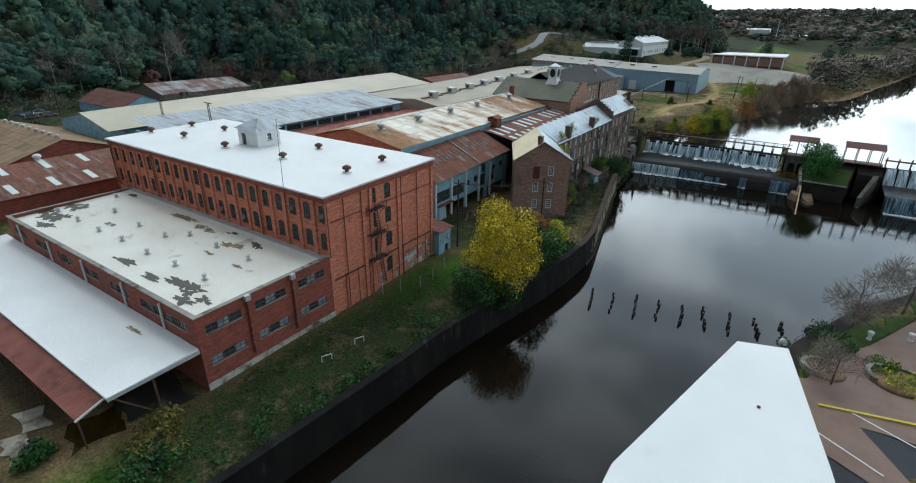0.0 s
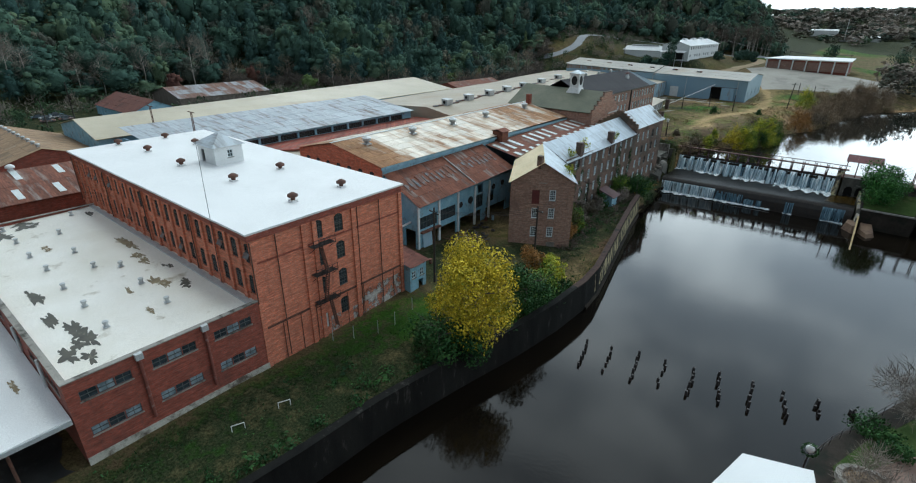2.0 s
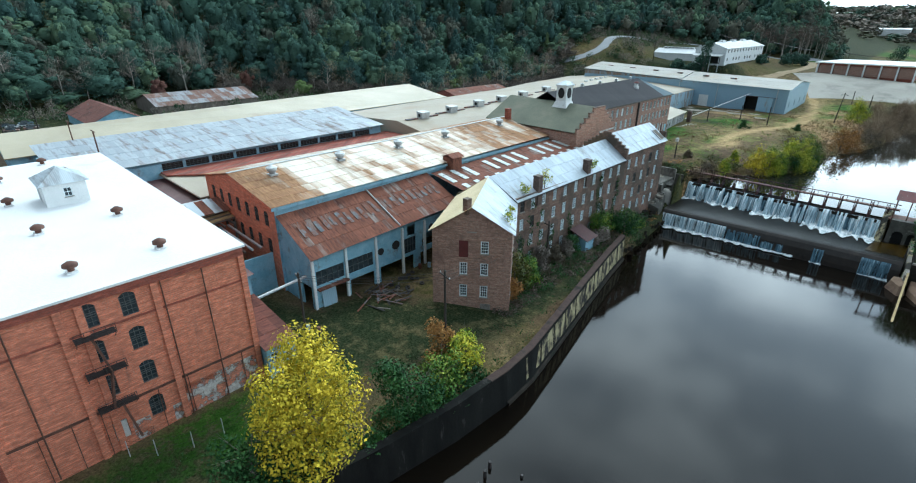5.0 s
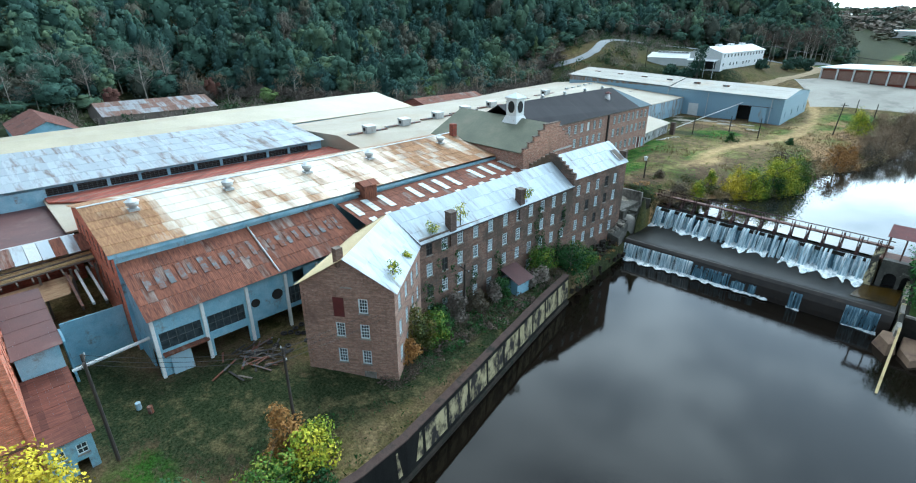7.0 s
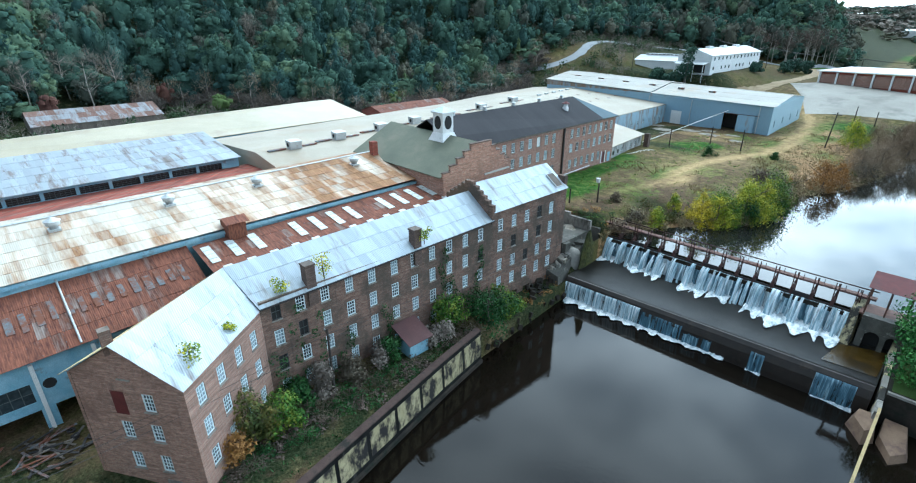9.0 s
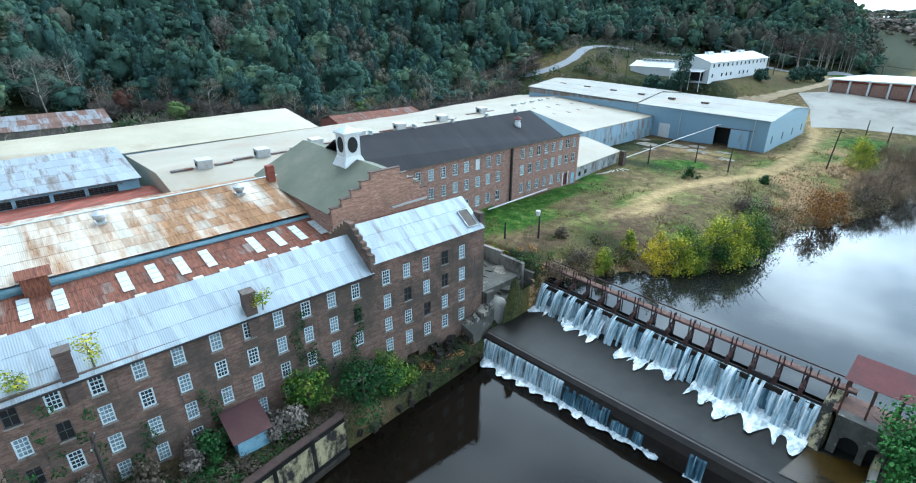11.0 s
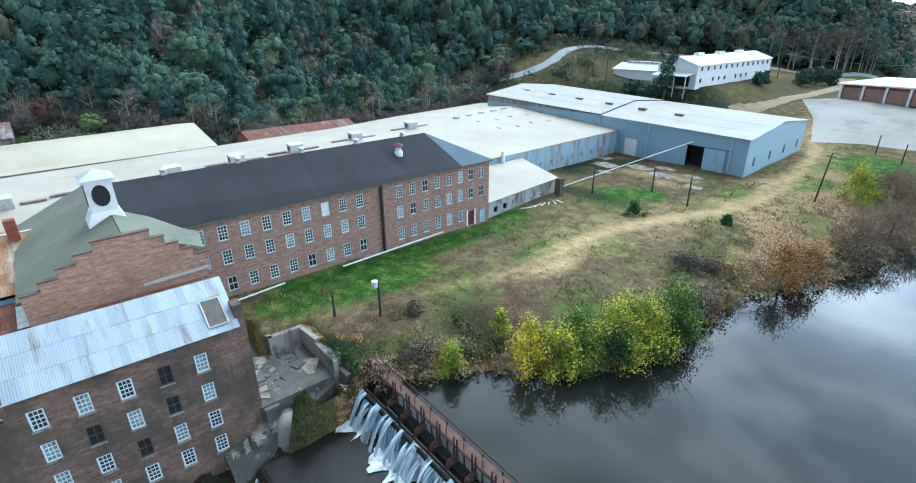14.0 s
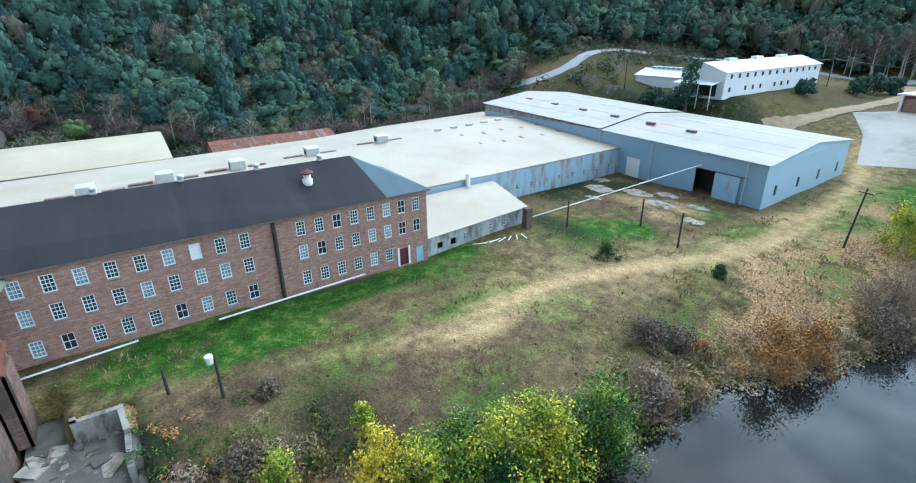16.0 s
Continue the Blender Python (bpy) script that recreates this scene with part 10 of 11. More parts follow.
# upstream bank
for i, (x, y, h, r, m, lab) in enumerate((
        (-27.6, 194.0, 7.2, 2.8, L_YELLOW, "slim yellow-leaved tree on the pond bank"), (-25.2, 196.5, 6.6, 2.6, L_LIME, "yellow-green tree on the pond bank"),
        (-22.6, 203.5, 8.2, 3.6, L_LIME, "yellow-green tree on the pond bank"), (-20.4, 208.5, 8.4, 3.4, L_LIME, "leafy green tree on the pond bank"),
        (-18.8, 214.0, 7.5, 3.8, L_GREEN, "leafy green tree on the pond bank"), (-21.5, 211.0, 6.0, 3.4, L_GREEN, "leafy green shrub on the pond bank"),
        (-19.6, 203.0, 4.2, 2.8, L_DEEP, "dark green shrub overhanging the pond"), (-18.2, 208.0, 4.0, 2.8, L_GREEN, "green shrub overhanging the pond"),
        (-22.0, 197.6, 4.2, 2.6, L_LIME, "yellow-green shrub overhanging the pond"), (-17.4, 213.5, 3.8, 2.8, L_DEEP, "dark green shrub overhanging the pond"),
        (-26.4, 201.0, 5.5, 2.8, L_GREEN, "green shrub behind the bank trees"), (-23.6, 208.0, 6.5, 3.2, L_LIME, "yellow-green tree behind the bank"),
        (-19.6, 221.5, 2.6, 2.6, L_BROWN, "brown mound of bank brush"), (-24.0, 199.8, 5.0, 2.6, L_GREEN, "leafy green shrub on the pond bank"),
        (-31.0, 189.5, 4.2, 1.8, L_LIME, "thin lime-green sapling in the field"), (-33.6, 198.0, 4.0, 1.3, L_LIME, "thin lime-green sapling in the field"),
        (-14.6, 243.0, 7.5, 3.4, L_ORANGE, "rusty brown tree on the pond bank"), (-12.0, 248.0, 6.4, 3.0, L_ORANGE, "orange-brown shrub on the pond bank"),
        (-19.0, 291.0, 9.0, 3.6, L_LIME, "yellow-leaved tree by the track"), (-12.5, 268.0, 7.0, 3.8, L_TAN, "grey leafless bank tree"),
        (-9.5, 276.0, 8.0, 4.2, L_TAN, "grey leafless bank tree"), (-14.0, 300.0, 7.5, 4.2, L_BROWN, "brown-leaved tree on the pond bank"),
        (-6.0, 296.0, 11.0, 4.8, L_TAN, "tall leafless tree on the bank"), (-1.5, 309.0, 12.5, 5.2, L_BROWN, "tall brown bank tree"),
        (2.0, 318.0, 12.0, 4.6, L_TAN, "tall leafless tree on the bank"), (8.0, 328.0, 9.0, 4.4, L_BROWN, "brown-leaved tree on the pond bank"),
        (-46.0, 248.0, 2.6, 1.7, L_DEEP, "round dark bush in the field"), (-31.0, 256.5, 1.9, 1.1, L_DEEP, "small dark bush in the field"),
        (-8.6, 261.0, 4.6, 3.4, L_BROWN, "brown-leaved shrub on the pond bank"), (-22.0, 224.5, 3.2, 2.4, L_TAN, "low grey brush on the bank"),
        (-19.5, 300.0, 5.0, 3.6, L_GREEN, "leafy green shrub on the pond bank"), (-10.0, 312.0, 6.0, 4.0, L_BROWN, "brown-leaved shrub on the pond bank"),
        (-43.5, 191.5, 1.6, 1.2, L_BROWN, "low brown bush in the field"), (-27.5, 234.5, 2.2, 2.8, L_MAUVE, "mauve-brown brush mound in the field"), (-24.5, 237.5, 1.8, 2.6, L_MAUVE, "mauve-brown brush mound in the field"), (-22.4, 238.6, 2.2, 1.0, L_ORANGE, "rusty tall grass clump"), (-34.8, 182.4, 2.2, 2.0, L_TAN, "low grey brush by the dam"), (-36.5, 187.0, 2.4, 2.2, L_BROWN, "low brown brush by the dam"))):
    bare = m in (L_TAN, L_BROWN) and h > 6
    m = L_TAN if bare else m
    if y < 225 and x > -28:
        x, y = x + 0.4, y + 3.2
    if y < 270:
        x = min(x, float(shore(y)) - 0.9)
    tree("bank_tree", x, y, h * 0.95, r * 1.35, m, lab, int((1100 + 200 * r * h / 2) * (1.3 if bare else 1)), 0.29, 0.04, None, 90 + i, "pond bank trees", 16, True, "tree", bare, True)
# town garden
for i, (x, y, h, r, m, bare, lab) in enumerate((
        (15.8, 85.5, 7.0, 4.6, L_TWIG, True, "bare crape myrtle on the town bank"), (22.5, 93.0, 7.5, 4.8, L_TWIG, True, "bare garden tree on the town bank"),
        (27.0, 97.0, 7.5, 4.5, L_GREEN, False, "green garden tree on the town bank"), (13.3, 67.4, 5.0, 3.4, L_TWIG, True, "bare small tree in the planter"),
        (12.5, 79.5, 1.5, 2.4, L_DEEP, False, "low clipped green shrub"), (14.5, 76.8, 1.4, 2.0, L_DEEP, False, "low clipped green shrub"),
        (20.5, 72.2, 1.3, 2.4, L_LIME, False, "low flowering planter shrub"), (18.6, 74.6, 1.2, 1.8, L_GREEN, False, "low green planter shrub"),
        (9.8, 75.0, 1.3, 1.8, L_DEEP, False, "low clipped green shrub"))):
    tree("garden_tree" if h > 2 else "garden_shrub", x, y, h, r, m, lab, 2600 if bare else int(700 + 200 * r * h / 2), 0.3, 0.15 if h > 2 else 0.0, ground_at(x, y) + 0.1, 140 + i, "river garden plants", 8, h > 2, "tree" if h > 2 else "shrub", bare)
part("wreath", quad_mesh("wreath", leaf_cloud(300, [(0.62 * math.cos(a), 0.62 * math.sin(a), 0, 0.16, 0.16, 0.16) for a in np.linspace(0, 6.1, 14)], 0.16, np.random.default_rng(4)), L_DEEP), None, lamp, "green wreath", pose(7.3, 66.2, 7.5, 80, 0, 10))
# saplings rooted in the river mill's gutters
for i, (x, y, z, h, r) in enumerate(((-43.0, 120.9, 17.2, 3.4, 1.2), (-43.4, 115.6, 16.8, 2.0, 1.1), (-42.4, 136.2, 17.6, 2.0, 1.3), (-37.8, 104.0, 15.8, 3.0, 1.2), (-41.0, 108.6, 15.9, 1.6, 0.8))):
    tree("wall_sapling", x, y, h, r, L_LIME, "lime sapling rooted in the mill gutter", 330, 0.24, 0.05, z, 170 + i, "gutter saplings", 6, True, "sapling")
for i, (y, z0, z1) in enumerate(((139.5, 9, 15), (147.0, 6, 13), (141.5, 5, 10), (113.6, 5, 10), (116.2, 4, 15), (119.2, 3, 13), (122.4, 4, 9), (129.2, 6, 10))):
    rng = np.random.default_rng(300 + i)
    n = 260
    v = leaf_cloud(n, [(-42.1, y + rng.uniform(-0.8, 0.8), z, 0.25, 0.7, 0.9) for z in np.linspace(z0, z1, 6)], 0.3, rng)
    solid("wall_vine", quad_mesh("wall_vine", v, L_DEEP), None, "green vine climbing the old brick wall", "vine", "", "wall vines")


# ---- woods ----
def ball(level):
    """Corners and triangles of a unit icosphere."""
    bm = bmesh.new()
    bmesh.ops.create_icosphere(bm, subdivisions=level, radius=1.0)
    v = np.array([q.co for q in bm.verts])
    f = np.array([[q.index for q in face.verts] for face in bm.faces])
    bm.free()
    return v, f


BALLS = {1: ball(1), 2: ball(2)}


def crown_bank(lobes, rng, leaves, size):
    """A full crown: knobbly heads of foliage with loose leaves standing off them."""
    vs_, fs_, base = [], [], 0
    for i, (x, y, z, a, b, c) in enumerate(lobes):
        u, f = BALLS[2 if i == 0 else 1]
        k = rng.uniform(0.5, 0.92, (len(u), 1))
        vs_.append(u * k * (a, b, c) + (x, y, z))
        if i:
            f = f[u[f].mean(1)[:, 2] > -0.45]
        fs_.append(f + base)
        base += len(u)
    return np.concatenate(vs_), np.concatenate(fs_), leaf_cloud(leaves, lobes, size, rng, 0.1, (0.6, 1.16), 0.6, 0.9)


def canopy(name, spots, shape, leaves, size, mat, label, seed, uh=15.0, ur=5.6, tone=(0.06, 0.66)):
    """Woods as one body: spots are (x, y, height, radius)."""
    rng = np.random.default_rng(seed)
    bank = [crown_bank(shape(rng), rng, leaves, size) for _ in range(9)]
    co, tri, quad, tones, base = [], [], [], [], 0
    for x, y, h, r in spots:
        v, f, q = bank[rng.integers(len(bank))]
        a = rng.uniform(0, 6.283)
        turn = np.array([[math.cos(a), math.sin(a), 0], [-math.sin(a), math.cos(a), 0], [0, 0, 1]])
        w = np.concatenate([v, q]) @ turn * (r / ur, r / ur * rng.uniform(0.85, 1.15), h / uh) + (x, y, float(gz(x, y)) - 0.3)
        co.append(w)
        tri.append(f + base)
        quad.append(np.arange(len(q)).reshape(-1, 4) + base + len(v))
        tones.append(np.full(len(w), rng.uniform(*tone), np.float32))
        base += len(w)
    if not co:
        return
    tri, quad = np.concatenate(tri), np.concatenate(quad)
    me = bpy.data.meshes.new(name)
    me.vertices.add(base)
    me.vertices.foreach_set("co", np.concatenate(co).astype(np.float32).ravel())
    n3, n4 = tri.size, quad.size
    me.loops.add(n3 + n4)
    me.loops.foreach_set("vertex_index", np.concatenate([tri.ravel(), quad.ravel()]).astype(np.int32))
    me.polygons.add(len(tri) + len(quad))
    me.polygons.foreach_set("loop_start", np.concatenate([np.arange(0, n3, 3), n3 + np.arange(0, n4, 4)]).astype(np.int32))
    me.polygons.foreach_set("use_smooth", np.ones(len(tri) + len(quad), bool))
    me.materials.append(mat)
    me.update(calc_edges=True)
    me.attributes.new("tone", "FLOAT", "POINT").data.foreach_set("value", np.concatenate(tones))
    tagged(new(name, me), label, "woods", "", "stuff")


def broad_shape(k):
    return lambda rng: dome_lobes(rng, 15.0, 5.6, k)


def spire_shape(k):
    """A tall, narrow evergreen crown of uneven heads."""
    def shape(rng):
        out = [(0, 0, 8.2, 3.4, 3.4, 5.6)]
        for i in range(k):
            t = (i + rng.uniform(0.1, 0.9)) / k
            a, s, rr = i * 2.4, 3.9 * (1.02 - t * t) + 0.2, rng.uniform(1.3, 2.4) * (1.15 - 0.3 * t)
            out.append((math.cos(a) * s, math.sin(a) * s, 4.0 + 10.2 * t, rr, rr, rr * rng.uniform(0.6, 1.0)))
        return out
    return shape


def scatter(name, spots, make, mats, label, seed, uh=15.0, ur=5.6):
    """Far woods as one body of leaves: spots are (x, y, height, radius)."""
    rng = np.random.default_rng(seed)
    bank = [make(rng) for _ in range(7)]
    out, tones = [], []
    for x, y, h, r in spots:
        v = bank[rng.integers(len(bank))].copy()
        a = rng.uniform(0, 6.283)
        c, s = math.cos(a), math.sin(a)
        q = np.empty_like(v)
        k, kz = r / ur, h / uh
        q[:, 0], q[:, 1], q[:, 2] = (v[:, 0] * c - v[:, 1] * s) * k, (v[:, 0] * s + v[:, 1] * c) * k, v[:, 2] * kz
        q += (x, y, float(gz(x, y)) - 0.3)
        out.append(q)
        tones.append(np.full(len(q), rng.uniform(0, 1) * 0.72, np.float32))
    if out:
        me = quad_mesh(name, np.concatenate(out), mats)
        me.attributes.new("tone", "FLOAT", "POINT").data.foreach_set("value", np.concatenate(tones))
        tagged(new(name, me), label, "woods", "", "stuff")


def unit_broad(n, size):
    return lambda rng: leaf_cloud(n, dome_lobes(rng, 15.0, 5.6), size, rng, 0.2, (0.82, 1.06), 0.75, 0.3)


def unit_pine(n, size):
    return lambda rng: leaf_cloud(n, pine_lobes(rng, 15.0, 5.6), size, rng, 0.3)


def wood_edge(y):
    return np.interp(y, (-100, 60, 100, 165, 190, 210, 260, 310, 330, 345, 400, 414, 445, 468, 488, 520, 560, 640, 700, 800, 1000), (-244, -246, -248, -250, -206, -172, -166, -172, -186, -186, -190, -172, -144, -116, -90, -74, -69, -80, -92, -114, -150))


def wooded(x, y):
    """Where the woods stand."""
    return x < wood_edge(y)


rng = np.random.default_rng(11)
kinds = {"pine": [], "green": [], "brown": [], "red": [], "twig": []}
for y in np.arange(40, 760, 8.4):
    for x in np.arange(-420, -50, 8.8):
        px, py = x + rng.uniform(-4.6, 4.6), y + rng.uniform(-4.6, 4.6)
        if not wooded(px, py) or (y > 600 and x < -260) or py < 22 + (4 - px) * 0.17 or (px < -330 and py > 540) or (px < -350 and py < 130):
            continue
        edge_d = float(wood_edge(py)) - px
        if py > 440 and px > -230 and rng.random() < 0.4:
            kinds["brown"].append((px, py, rng.uniform(15, 24), rng.uniform(5.0, 7.6)))
            continue
        p = rng.random() + 0.25 * (noise.noise(Vector((px * 0.02, py * 0.02, 3.0))))
        h = rng.choice((rng.uniform(9, 14), rng.uniform(14, 19), rng.uniform(18, 25))) * (0.6 + 0.4 * min(1, max(0.0, edge_d) / 25))
        if p < 0.36:
            kinds["pine"].append((px, py, h * 1.15, rng.uniform(4.2, 6.4)))
        elif p < 0.8:
            kinds["green"].append((px, py, h * 1.1, rng.uniform(5.4, 10.0)))
        elif p < 0.99:
            kinds["brown"].append((px, py, h * 0.95, rng.uniform(4.6, 6.4)))
        elif p < 1.12:
            kinds["twig"].append((px, py, h, rng.uniform(3.5, 5)))
        else:
            kinds["red"].append((px, py, h * 0.8, rng.uniform(3.4, 4.6)))
kinds["red"] += [(-236, 118, 12, 5.0), (-244, 160, 13, 4.6)]
for key, name, unit, mat, lab in (("pine", "pine_woods", spire_shape, W_PINE, "dark pine woods covering the hillside"), ("green", "green_woods", broad_shape, W_GREEN, "green broadleaf woods on the hillside"),
                                  ("brown", "brown_woods", broad_shape, W_BROWN, "brown autumn trees among the hill woods")):
    near = [p for p in kinds[key] if p[1] < 340 and p[0] > -290]
    far_ = [p for p in kinds[key] if not (p[1] < 340 and p[0] > -290)]
    if key == "green":
        spur = [(float(rng.uniform(-270, -58)), float(rng.uniform(470, 570)), float(rng.uniform(10, 17)), float(rng.uniform(5, 8))) for _ in range(560)]
        far_ += [p for p in spur if wooded(p[0] + 2, p[1])]
    canopy(name, near, unit(8), 640, 0.82, mat, lab, 1)
    canopy("far_" + name, far_, unit(4), 170, 1.25, mat, lab, 2)
canopy("red_trees", kinds["red"], broad_shape(7), 320, 0.8, W_RED, "rusty red trees among the hill woods", 4)
scatter("leafless_trees", kinds["twig"], lambda r_: twigs(520, crown_lobes(r_, 15.0, 5.6, 0.15, 9), r_, 2.4, 0.16), L_TWIG, "grey leafless trees among the woods", 5)
# leafless brush, vine-hung columns and pale bare trees along the wood's edge
foot, cols = [], []
for _ in range(620):
    y = rng.uniform(150, 345)
    foot.append((float(wood_edge(y)) + rng.uniform(-16, 9), y, rng.uniform(2.5, 8.0), rng.uniform(1.8, 4.2)))
for _ in range(40):
    y = rng.uniform(195, 345)
    cols.append((float(wood_edge(y)) - rng.uniform(0, 30), y, rng.uniform(8, 18), rng.uniform(1.8, 3.6)))
scatter("leafless_thicket", foot, lambda r_: twigs(150, dome_lobes(r_, 15.0, 5.6), r_, 3.6, 0.36), W_MAUVE, "mauve-brown leafless thicket along the foot of the woods", 14)
canopy("vine_hung_trees", cols, spire_shape(7), 200, 1.0, W_VINE, "slim yellow-green vine-hung trees at the wood's edge", 15)
canopy("lime_edge_trees", [(-178, 233, 12, 6.0), (-171, 228, 9, 3.6), (-176, 240, 8, 4.0), (-214, 172, 9, 5)], broad_shape(8), 420, 0.7, W_LIME, "pale yellow-green trees at the wood's edge", 16)
M_PALE_BARK = surf("pale_bark", (0.3, 0.27, 0.235), (0.44, 0.4, 0.35), 1.5, None, rough=0.95)
for i in range(22):
    y = 474 + i * 2.2
    x = float(wood_edge(y)) + rng.uniform(-3, 5)
    h = rng.uniform(15, 23)
    tree("tall_bare_tree", x, y, h, h * 0.2, L_MAUVE, "tall slender leafless tree with a pale trunk", 300, 0.3, 0.5, None, 800 + i, "bare trees before the wooded spur", 7, True, "tree", True, False, M_PALE_BARK)
for i in range(9):
    x, y, h = -248 - rng.uniform(0, 22), 66 + i * 10 + rng.uniform(-4, 4), rng.uniform(17, 24)
    tree("tall_bare_tree", x, y, h, h * 0.25, L_TWIG, "tall leafless tree with pale limbs on the hill", 420, 0.3, 0.4, None, 850 + i, "bare trees on the hill", 8, True, "tree", True, False, M_PALE_BARK)
for i in range(34):
    y = 150 + i * 6.0 + rng.uniform(-2.5, 2.5)
    x = float(wood_edge(y)) + rng.uniform(-4, 9)
    h = rng.uniform(8, 16)
    tree("bare_tree", x, y, h, h * 0.32, L_TAN, "pale leafless tree at the edge of the hill woods", 260, 0.3, 0.3, None, 700 + i, "bare trees at the wood's edge", 8, True, "tree", True, False, M_PALE_BARK)
# brush at the wood's foot and on open slopes
brush, brush2 = [], []
for _ in range(4000):
    x, y = rng.uniform(-255, -82), rng.uniform(55, 485)
    if x > np.interp(y, (-20, 55, 60, 196, 200, 250, 300, 335, 345, 372, 380, 480), (-140, -172, -192, -192, -152, -152, -156, -100, -84, -84, -110, -110)):
        continue
    road_d = min(math.hypot(x - a, y - b) for a, b in ((-175, 347), (-168, 360), (-168, 375), (-171, 400), (-178, 430), (-190, 338), (-186, 455)))
    if road_d < 9 or (-140 < x < -110 and 362 < y < 490) or (x > -141 and 286 < y < 341) or (-137 < x < -86 and 351 < y < 424) or (-226 < x < -185 and 60 < y < 102) or (-244 < x < -210 and 106 < y < 154):
        continue
    (brush if rng.random() < 0.5 else brush2).append((x, y, rng.uniform(1.6, 5.0), rng.uniform(1.6, 3.4)))
scatter("grey_brush", brush, lambda r_: twigs(66, crown_lobes(r_, 3.2, 2.5, 0.0, 7), r_, 1.3, 0.16), L_TWIG, "grey leafless brush at the foot of the woods", 6, 3.2, 2.5)
scatter("green_brush", brush2, lambda r_: leaf_cloud(56, crown_lobes(r_, 3.2, 2.5, 0.0, 7), 0.85, r_, 0.3), W_VINE, "brown-green brush at the foot of the woods", 7, 3.2, 2.5)
# far shore and horizon woods
farw, farp = [], []
for _ in range(1300):
    y = rng.uniform(345, 1150)
    side = rng.random()
    if side < 0.4:
        x = float(shore(y)) - rng.uniform(1, 22)
        if y < 520 and rng.random() < 0.55:
            continue
    elif side < 0.7:
        x = float(far_shore(y)) + rng.uniform(2, 60)
    else:
        y = rng.uniform(820, 1500)
        x = rng.uniform(-220, 420)
        if -80 < x < 70 and y < 930 or -150 < x < 20 and y < 1190:
            continue
    (farw if rng.random() < 0.7 else farp).append((x, y, rng.uniform(9, 17), rng.uniform(5, 8.5)))
scatter("shore_brown_woods", farw, unit_broad(90, 1.8), W_FAR_HAZED, "brown leafless woods along the far pond shore", 8)
scatter("shore_green_woods", farp, unit_pine(150, 1.5), W_BROWN, "dark trees along the far pond shore", 9)
ridge = []
for _ in range(1500):
    y = rng.uniform(1000, 1900)
    if y < 1195 and rng.random() < 0.75:
        y += 200
    ridge.append((rng.uniform(-350, 650) * y / 1300, y, rng.uniform(11, 20), rng.uniform(9, 17)))
for k, (mat, lab) in enumerate(((W_FAR_HAZED, "leafless woods on the far ridge, paled by haze in the colour"), (W_BROWN, "brown woods on the far ridge"), (W_GREEN, "green woods on the far ridge"))):
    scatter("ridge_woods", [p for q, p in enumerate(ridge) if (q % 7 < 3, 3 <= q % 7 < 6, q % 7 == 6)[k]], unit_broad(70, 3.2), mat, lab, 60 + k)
for i, (x, y, h, r) in enumerate(((-97, 345.5, 20, 4.2), (-36, 600, 16, 7), (12, 560, 15, 9), (28, 590, 14, 8), (-104, 345, 6, 4), (-110, 346, 5.5, 4.5), (-81, 394, 4.5, 3.2), (-74, 436, 8, 4.5), (-76, 426, 7, 4), (-71, 445, 7, 4))):
    rr = np.random.default_rng(500 + i)
    t = thing("evergreen_tree", (x, y, ground_at(x, y)), "dark evergreen standing beyond the warehouse", "tree", "far evergreens")
    m_ = Matrix.Translation((x, y, ground_at(x, y)))
    part("trunk", limbs(Geo(), rr, h, r, 0.9, 4), M_BARK, t, "", m_)
    part("crown", quad_mesh("crown", leaf_cloud(1400, crown_lobes(rr, h, r, 0.1, 9), 0.9, rr, 0.3), L_PINE), None, t, "", m_)
# brush along the pond shore
bb = {0: [], 1: [], 2: []}
for _ in range(520):
    y = rng.uniform(186, 330)
    x = float(shore(y)) - abs(rng.normal()) * 4.0 + 0.6
    bb[int(rng.choice((0, 1, 2), p=(0.42, 0.28, 0.3)) if y < 226 else rng.choice((0, 1, 2), p=(0.08, 0.52, 0.4)))].append((x, y, rng.uniform(0.7, 2.4), rng.uniform(0.8, 2.0)))
scatter("olive_bank_brush", bb[0], lambda r_: leaf_cloud(150, crown_lobes(r_, 1.6, 1.3, 0.0, 6), 0.34, r_, 0.3), L_OLIVE, "low olive brush along the pond shore", 31, 1.6, 1.3)
scatter("brown_bank_brush", bb[1], lambda r_: leaf_cloud(130, crown_lobes(r_, 1.6, 1.3, 0.0, 6), 0.3, r_, 0.3), L_STRAW, "low straw-brown brush along the pond shore", 32, 1.6, 1.3)
scatter("bare_bank_brush", bb[2], lambda r_: twigs(150, crown_lobes(r_, 1.6, 1.3, 0.0, 6), r_, 0.9, 0.05), L_TAN, "low leafless brush along the pond shore", 33, 1.6, 1.3)
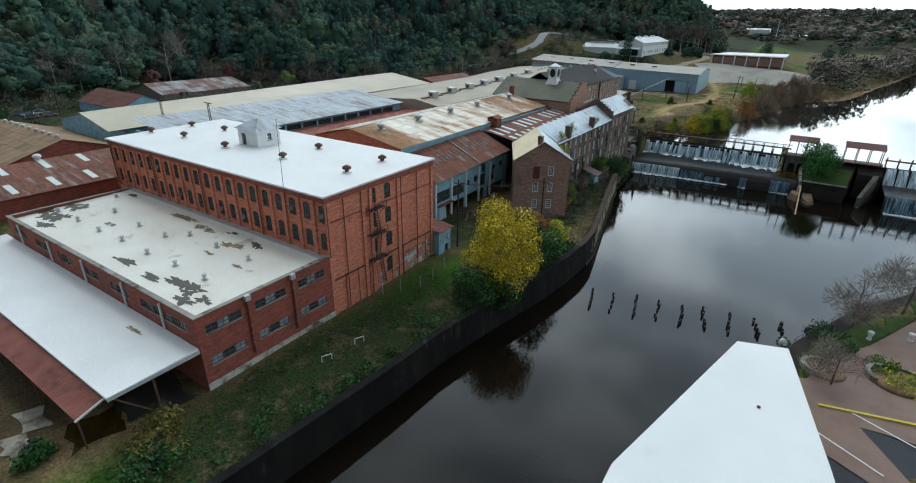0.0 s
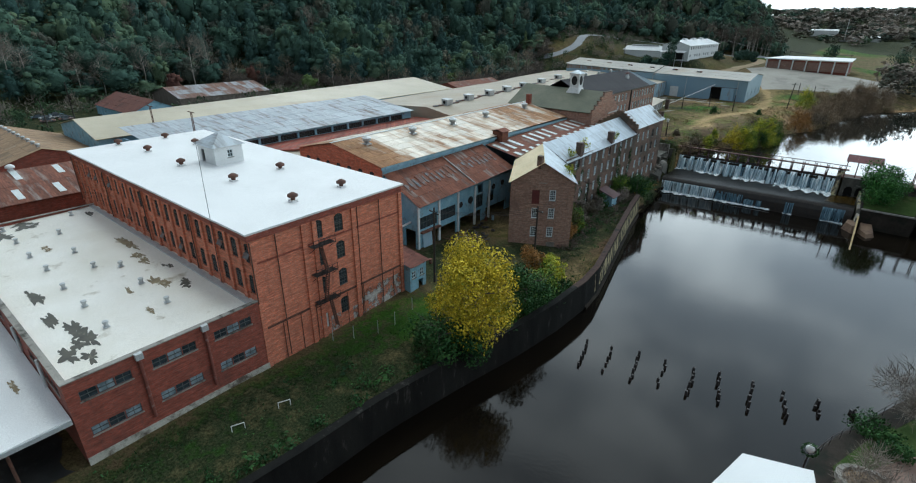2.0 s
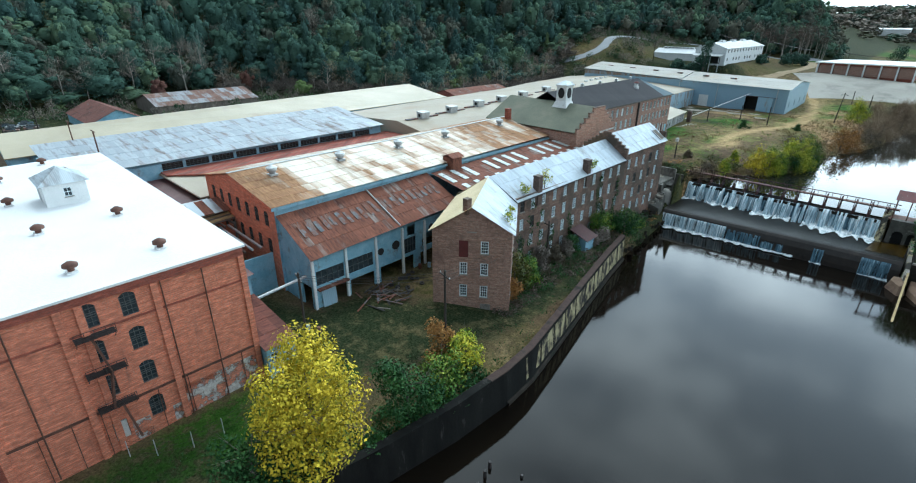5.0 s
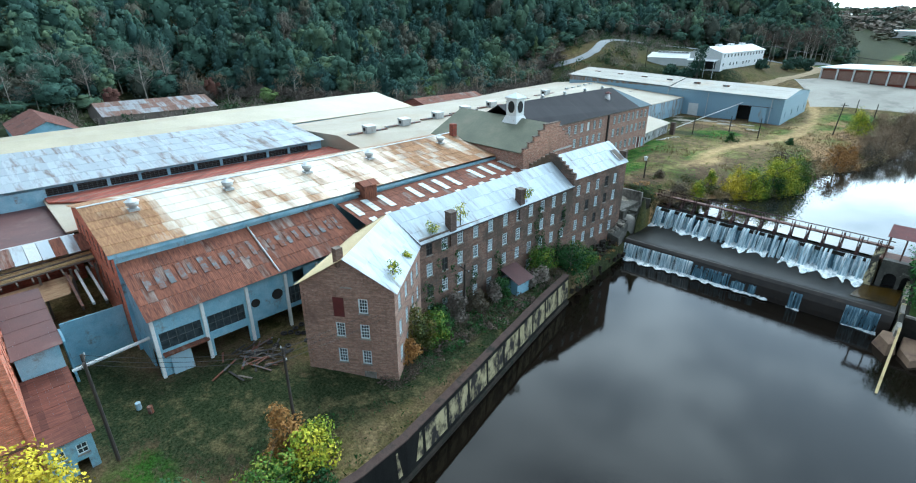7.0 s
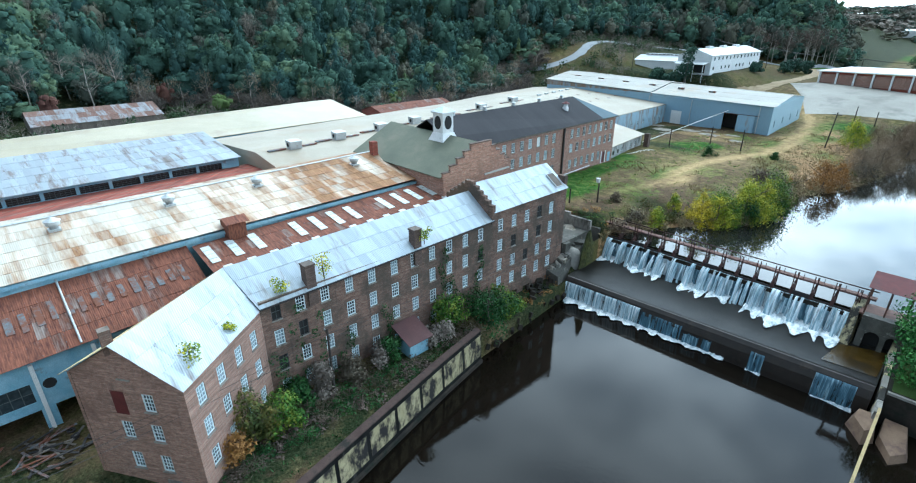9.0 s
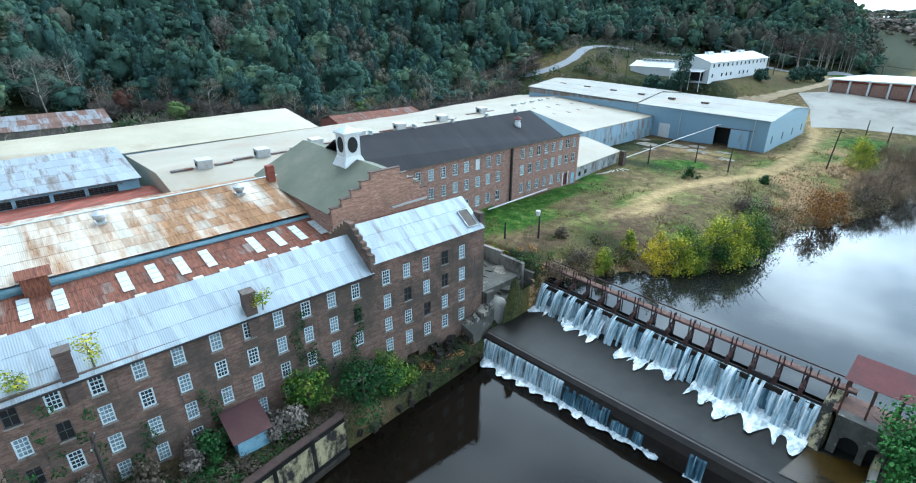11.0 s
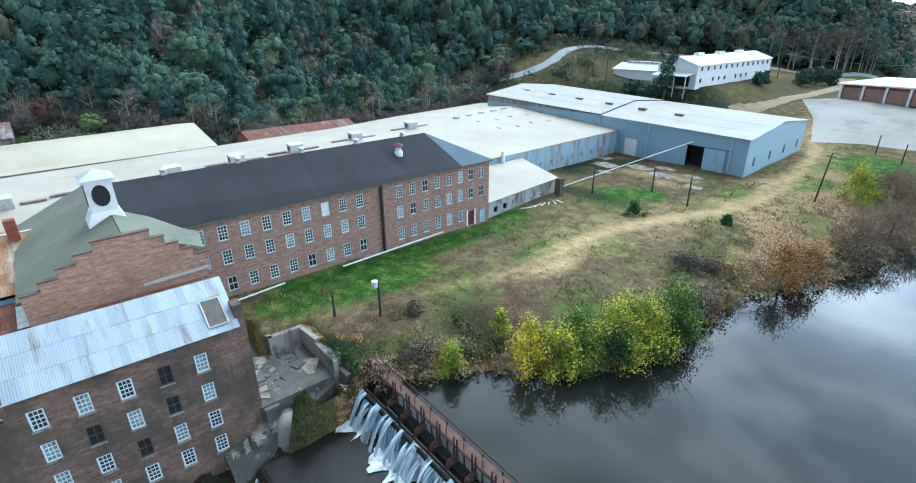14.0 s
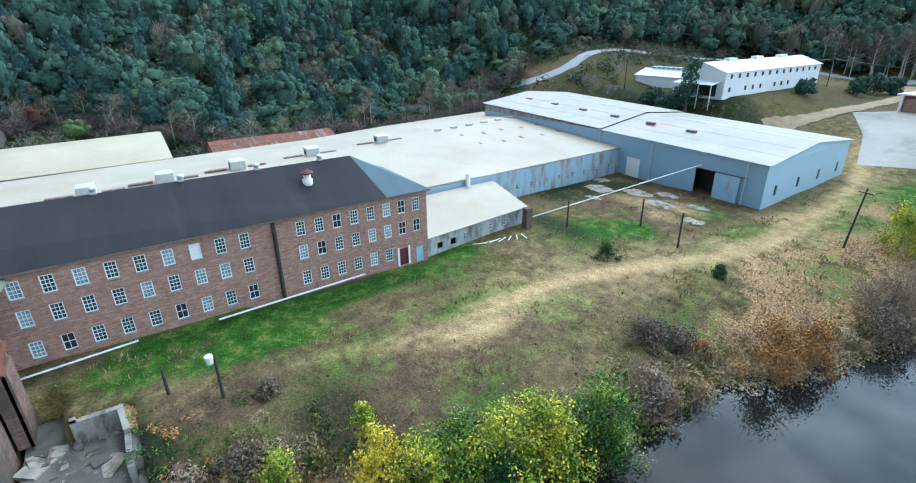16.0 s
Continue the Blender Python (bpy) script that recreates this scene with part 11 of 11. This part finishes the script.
# rough grass tufts over field and bank
tuft, straw = [], []
for _ in range(9500):
    x, y = rng.uniform(-62, -8), rng.uniform(172, 330)
    if x > float(shore(y)) - 1.0 or (x < -60 and y < 250) or abs(x - np.interp(y, (176, 195, 210, 230, 247, 266, 290, 325, 341), (-52, -47.6, -43.6, -44.4, -41.4, -34.8, -34.2, -38.9, -42))) < 2.8 or (x < -42 and y > 291):
        continue
    k = noise.noise(Vector((x * 0.09, y * 0.09, 0.5)))
    if k > 0.05:
        straw.append((x, y, rng.uniform(0.25, 0.8), rng.uniform(0.3, 0.8)))
    elif k < 0.05:
        tuft.append((x, y, rng.uniform(0.15, 0.5), rng.uniform(0.3, 0.7)))
bank_tuft = []
for _ in range(1500):
    y = rng.uniform(16, 140)
    x = float(west_edge(y)) - rng.uniform(1.2, 12)
    if x > -46 and not (x < -35 and y > 94):
        bank_tuft.append((x, y, rng.uniform(0.2, 0.6), rng.uniform(0.3, 0.8)))
wb = []
for _ in range(300):
    y = rng.uniform(8, 88)
    if y < 56 and rng.random() < 0.85:
        continue
    wb.append((float(west_edge(y)) - 0.8 - abs(rng.normal()) * 2.6, y, rng.uniform(0.6, 2.0), rng.uniform(0.6, 1.5)))
scatter("wall_brush", wb, lambda r_: leaf_cloud(70, crown_lobes(r_, 1.4, 1.0, 0.0, 5), 0.32, r_, 0.3), L_DEEP, "dark green brush along the top of the river wall", 23, 1.4, 1.0)
blade = lambda r_: twigs(14, [(0, 0, 0.05, 0.5, 0.5, 0.1)], r_, 0.5, 0.16)
scatter("grass_tufts", tuft, blade, L_GREEN, "rough green grass tufts on the banks and field", 21, 0.5, 0.5)
scatter("bank_tufts", bank_tuft, blade, L_DEEP, "dark green grass tufts on the river bank", 24, 0.5, 0.5)
scatter("straw_tufts", straw, blade, L_STRAW, "dry straw-coloured grass tufts in the field", 22, 0.5, 0.5)

ab_brush = [(float(rng.uniform(-44.5, -37.5)), float(rng.uniform(144, 186)), float(rng.uniform(0.4, 1.5)), float(rng.uniform(0.5, 1.3))) for _ in range(80)]
ab_brush = [p for p in ab_brush if not (-44 < p[0] and 168 < p[1] < 180 and p[0] > -41) and not (p[0] < -41.4 and p[1] < 179)]
scatter("abutment_brush", ab_brush[::2], lambda r_: leaf_cloud(60, crown_lobes(r_, 1.4, 1.0, 0.0, 5), 0.28, r_, 0.3), L_ORANGE, "orange-brown brush among the stones by the dam", 51, 1.4, 1.0)
scatter("abutment_weeds", ab_brush[1::2], lambda r_: leaf_cloud(60, crown_lobes(r_, 1.4, 1.0, 0.0, 5), 0.28, r_, 0.3), L_DEEP, "dark green weeds among the stones by the dam", 52, 1.4, 1.0)
mw = [(float(rng.uniform(-42.0, -35.0)), float(rng.uniform(101, 142)), float(rng.uniform(0.4, 1.5)), float(rng.uniform(0.6, 1.5))) for _ in range(420)]
mw = [p for p in mw if p[0] < float(west_edge(p[1])) - 1.0 and not (128.5 < p[1] < 134 and p[0] < -38)]
weeds = lambda r_: leaf_cloud(70, crown_lobes(r_, 1.4, 1.0, 0.0, 5), 0.26, r_, 0.3)
scatter("mill_bank_weeds", mw[::3], weeds, L_DEEP, "dark green weeds between the mill and the river wall", 54, 1.4, 1.0)
scatter("mill_bank_brush", mw[1::3], weeds, L_MAUVE, "dark brown brush between the mill and the river wall", 55, 1.4, 1.0)
scatter("mill_bank_stems", mw[2::3], lambda r_: twigs(110, crown_lobes(r_, 1.4, 1.0, 0.0, 5), r_, 0.7, 0.05), L_BROWN, "leafless stems between the mill and the river wall", 56, 1.4, 1.0)
# loose litter over yard, bank and field
lt = {0: [], 1: [], 2: []}
for _ in range(3600):
    if rng.random() < 0.5:
        x, y = rng.uniform(-60, -27), rng.uniform(70, 142)
        if x < -56 and y > 80 or x < -43 and y > 96 or x > float(west_edge(y)) - 1.2 or (x < -46 and y < 73):
            continue
    else:
        x, y = rng.uniform(-82, -12), rng.uniform(180, 292)
        if x > float(shore(y)) - 1 or (x < -62.5 and y < 252):
            continue
    lt[int(rng.integers(3))].append((x, y, rng.uniform(0.15, 0.5), rng.uniform(0.3, 1.1)))
chip = lambda r_: leaf_cloud(9, [(0, 0, 0.1, 0.7, 0.7, 0.06)], 0.3, r_, 2.0)
scatter("dark_litter", lt[0], chip, surf("dark_litter", (0.03, 0.026, 0.02), (0.07, 0.06, 0.05), 1.0, None, rough=1.0), "dark dead leaves and debris on the ground", 41, 0.4, 0.7)
scatter("pale_litter", lt[1], chip, surf("pale_litter", (0.22, 0.19, 0.14), (0.4, 0.36, 0.28), 1.0, None, rough=1.0), "pale scraps and stones lying on the ground", 42, 0.4, 0.7)
scatter("brown_litter", lt[2], chip, L_STRAW, "straw-brown dead leaves on the ground", 43, 0.4, 0.7)


# ---- roof sheets, laid one by one ----
for parent, quad, cols, rows, mat, label, t, gap, lift, seed in SHEETS:
    rnd = random.Random(seed)
    a, b, c, d = quad
    nrm = (b - a).cross(d - a).normalized()
    for i in range(cols):
        for j in range(rows):
            u0, u1, v0, v1 = i / cols, (i + 1) / cols, j / rows, (j + 1) / rows
            q = [(a + (b - a) * u) * (1 - v) + (d + (c - d) * u) * v for u, v in ((u0, v0), (u1, v0), (u1, v1), (u0, v1))]
            e = rnd.uniform(0, lift)
            ctr = sum(q, Vector()) / 4
            q = [ctr + (p - ctr) * (1 - gap) + nrm * (e + (0.03 if k < 2 else 0)) for k, p in enumerate(q)]
            part("roof_sheet", Geo().slab(q, t), mat, parent)
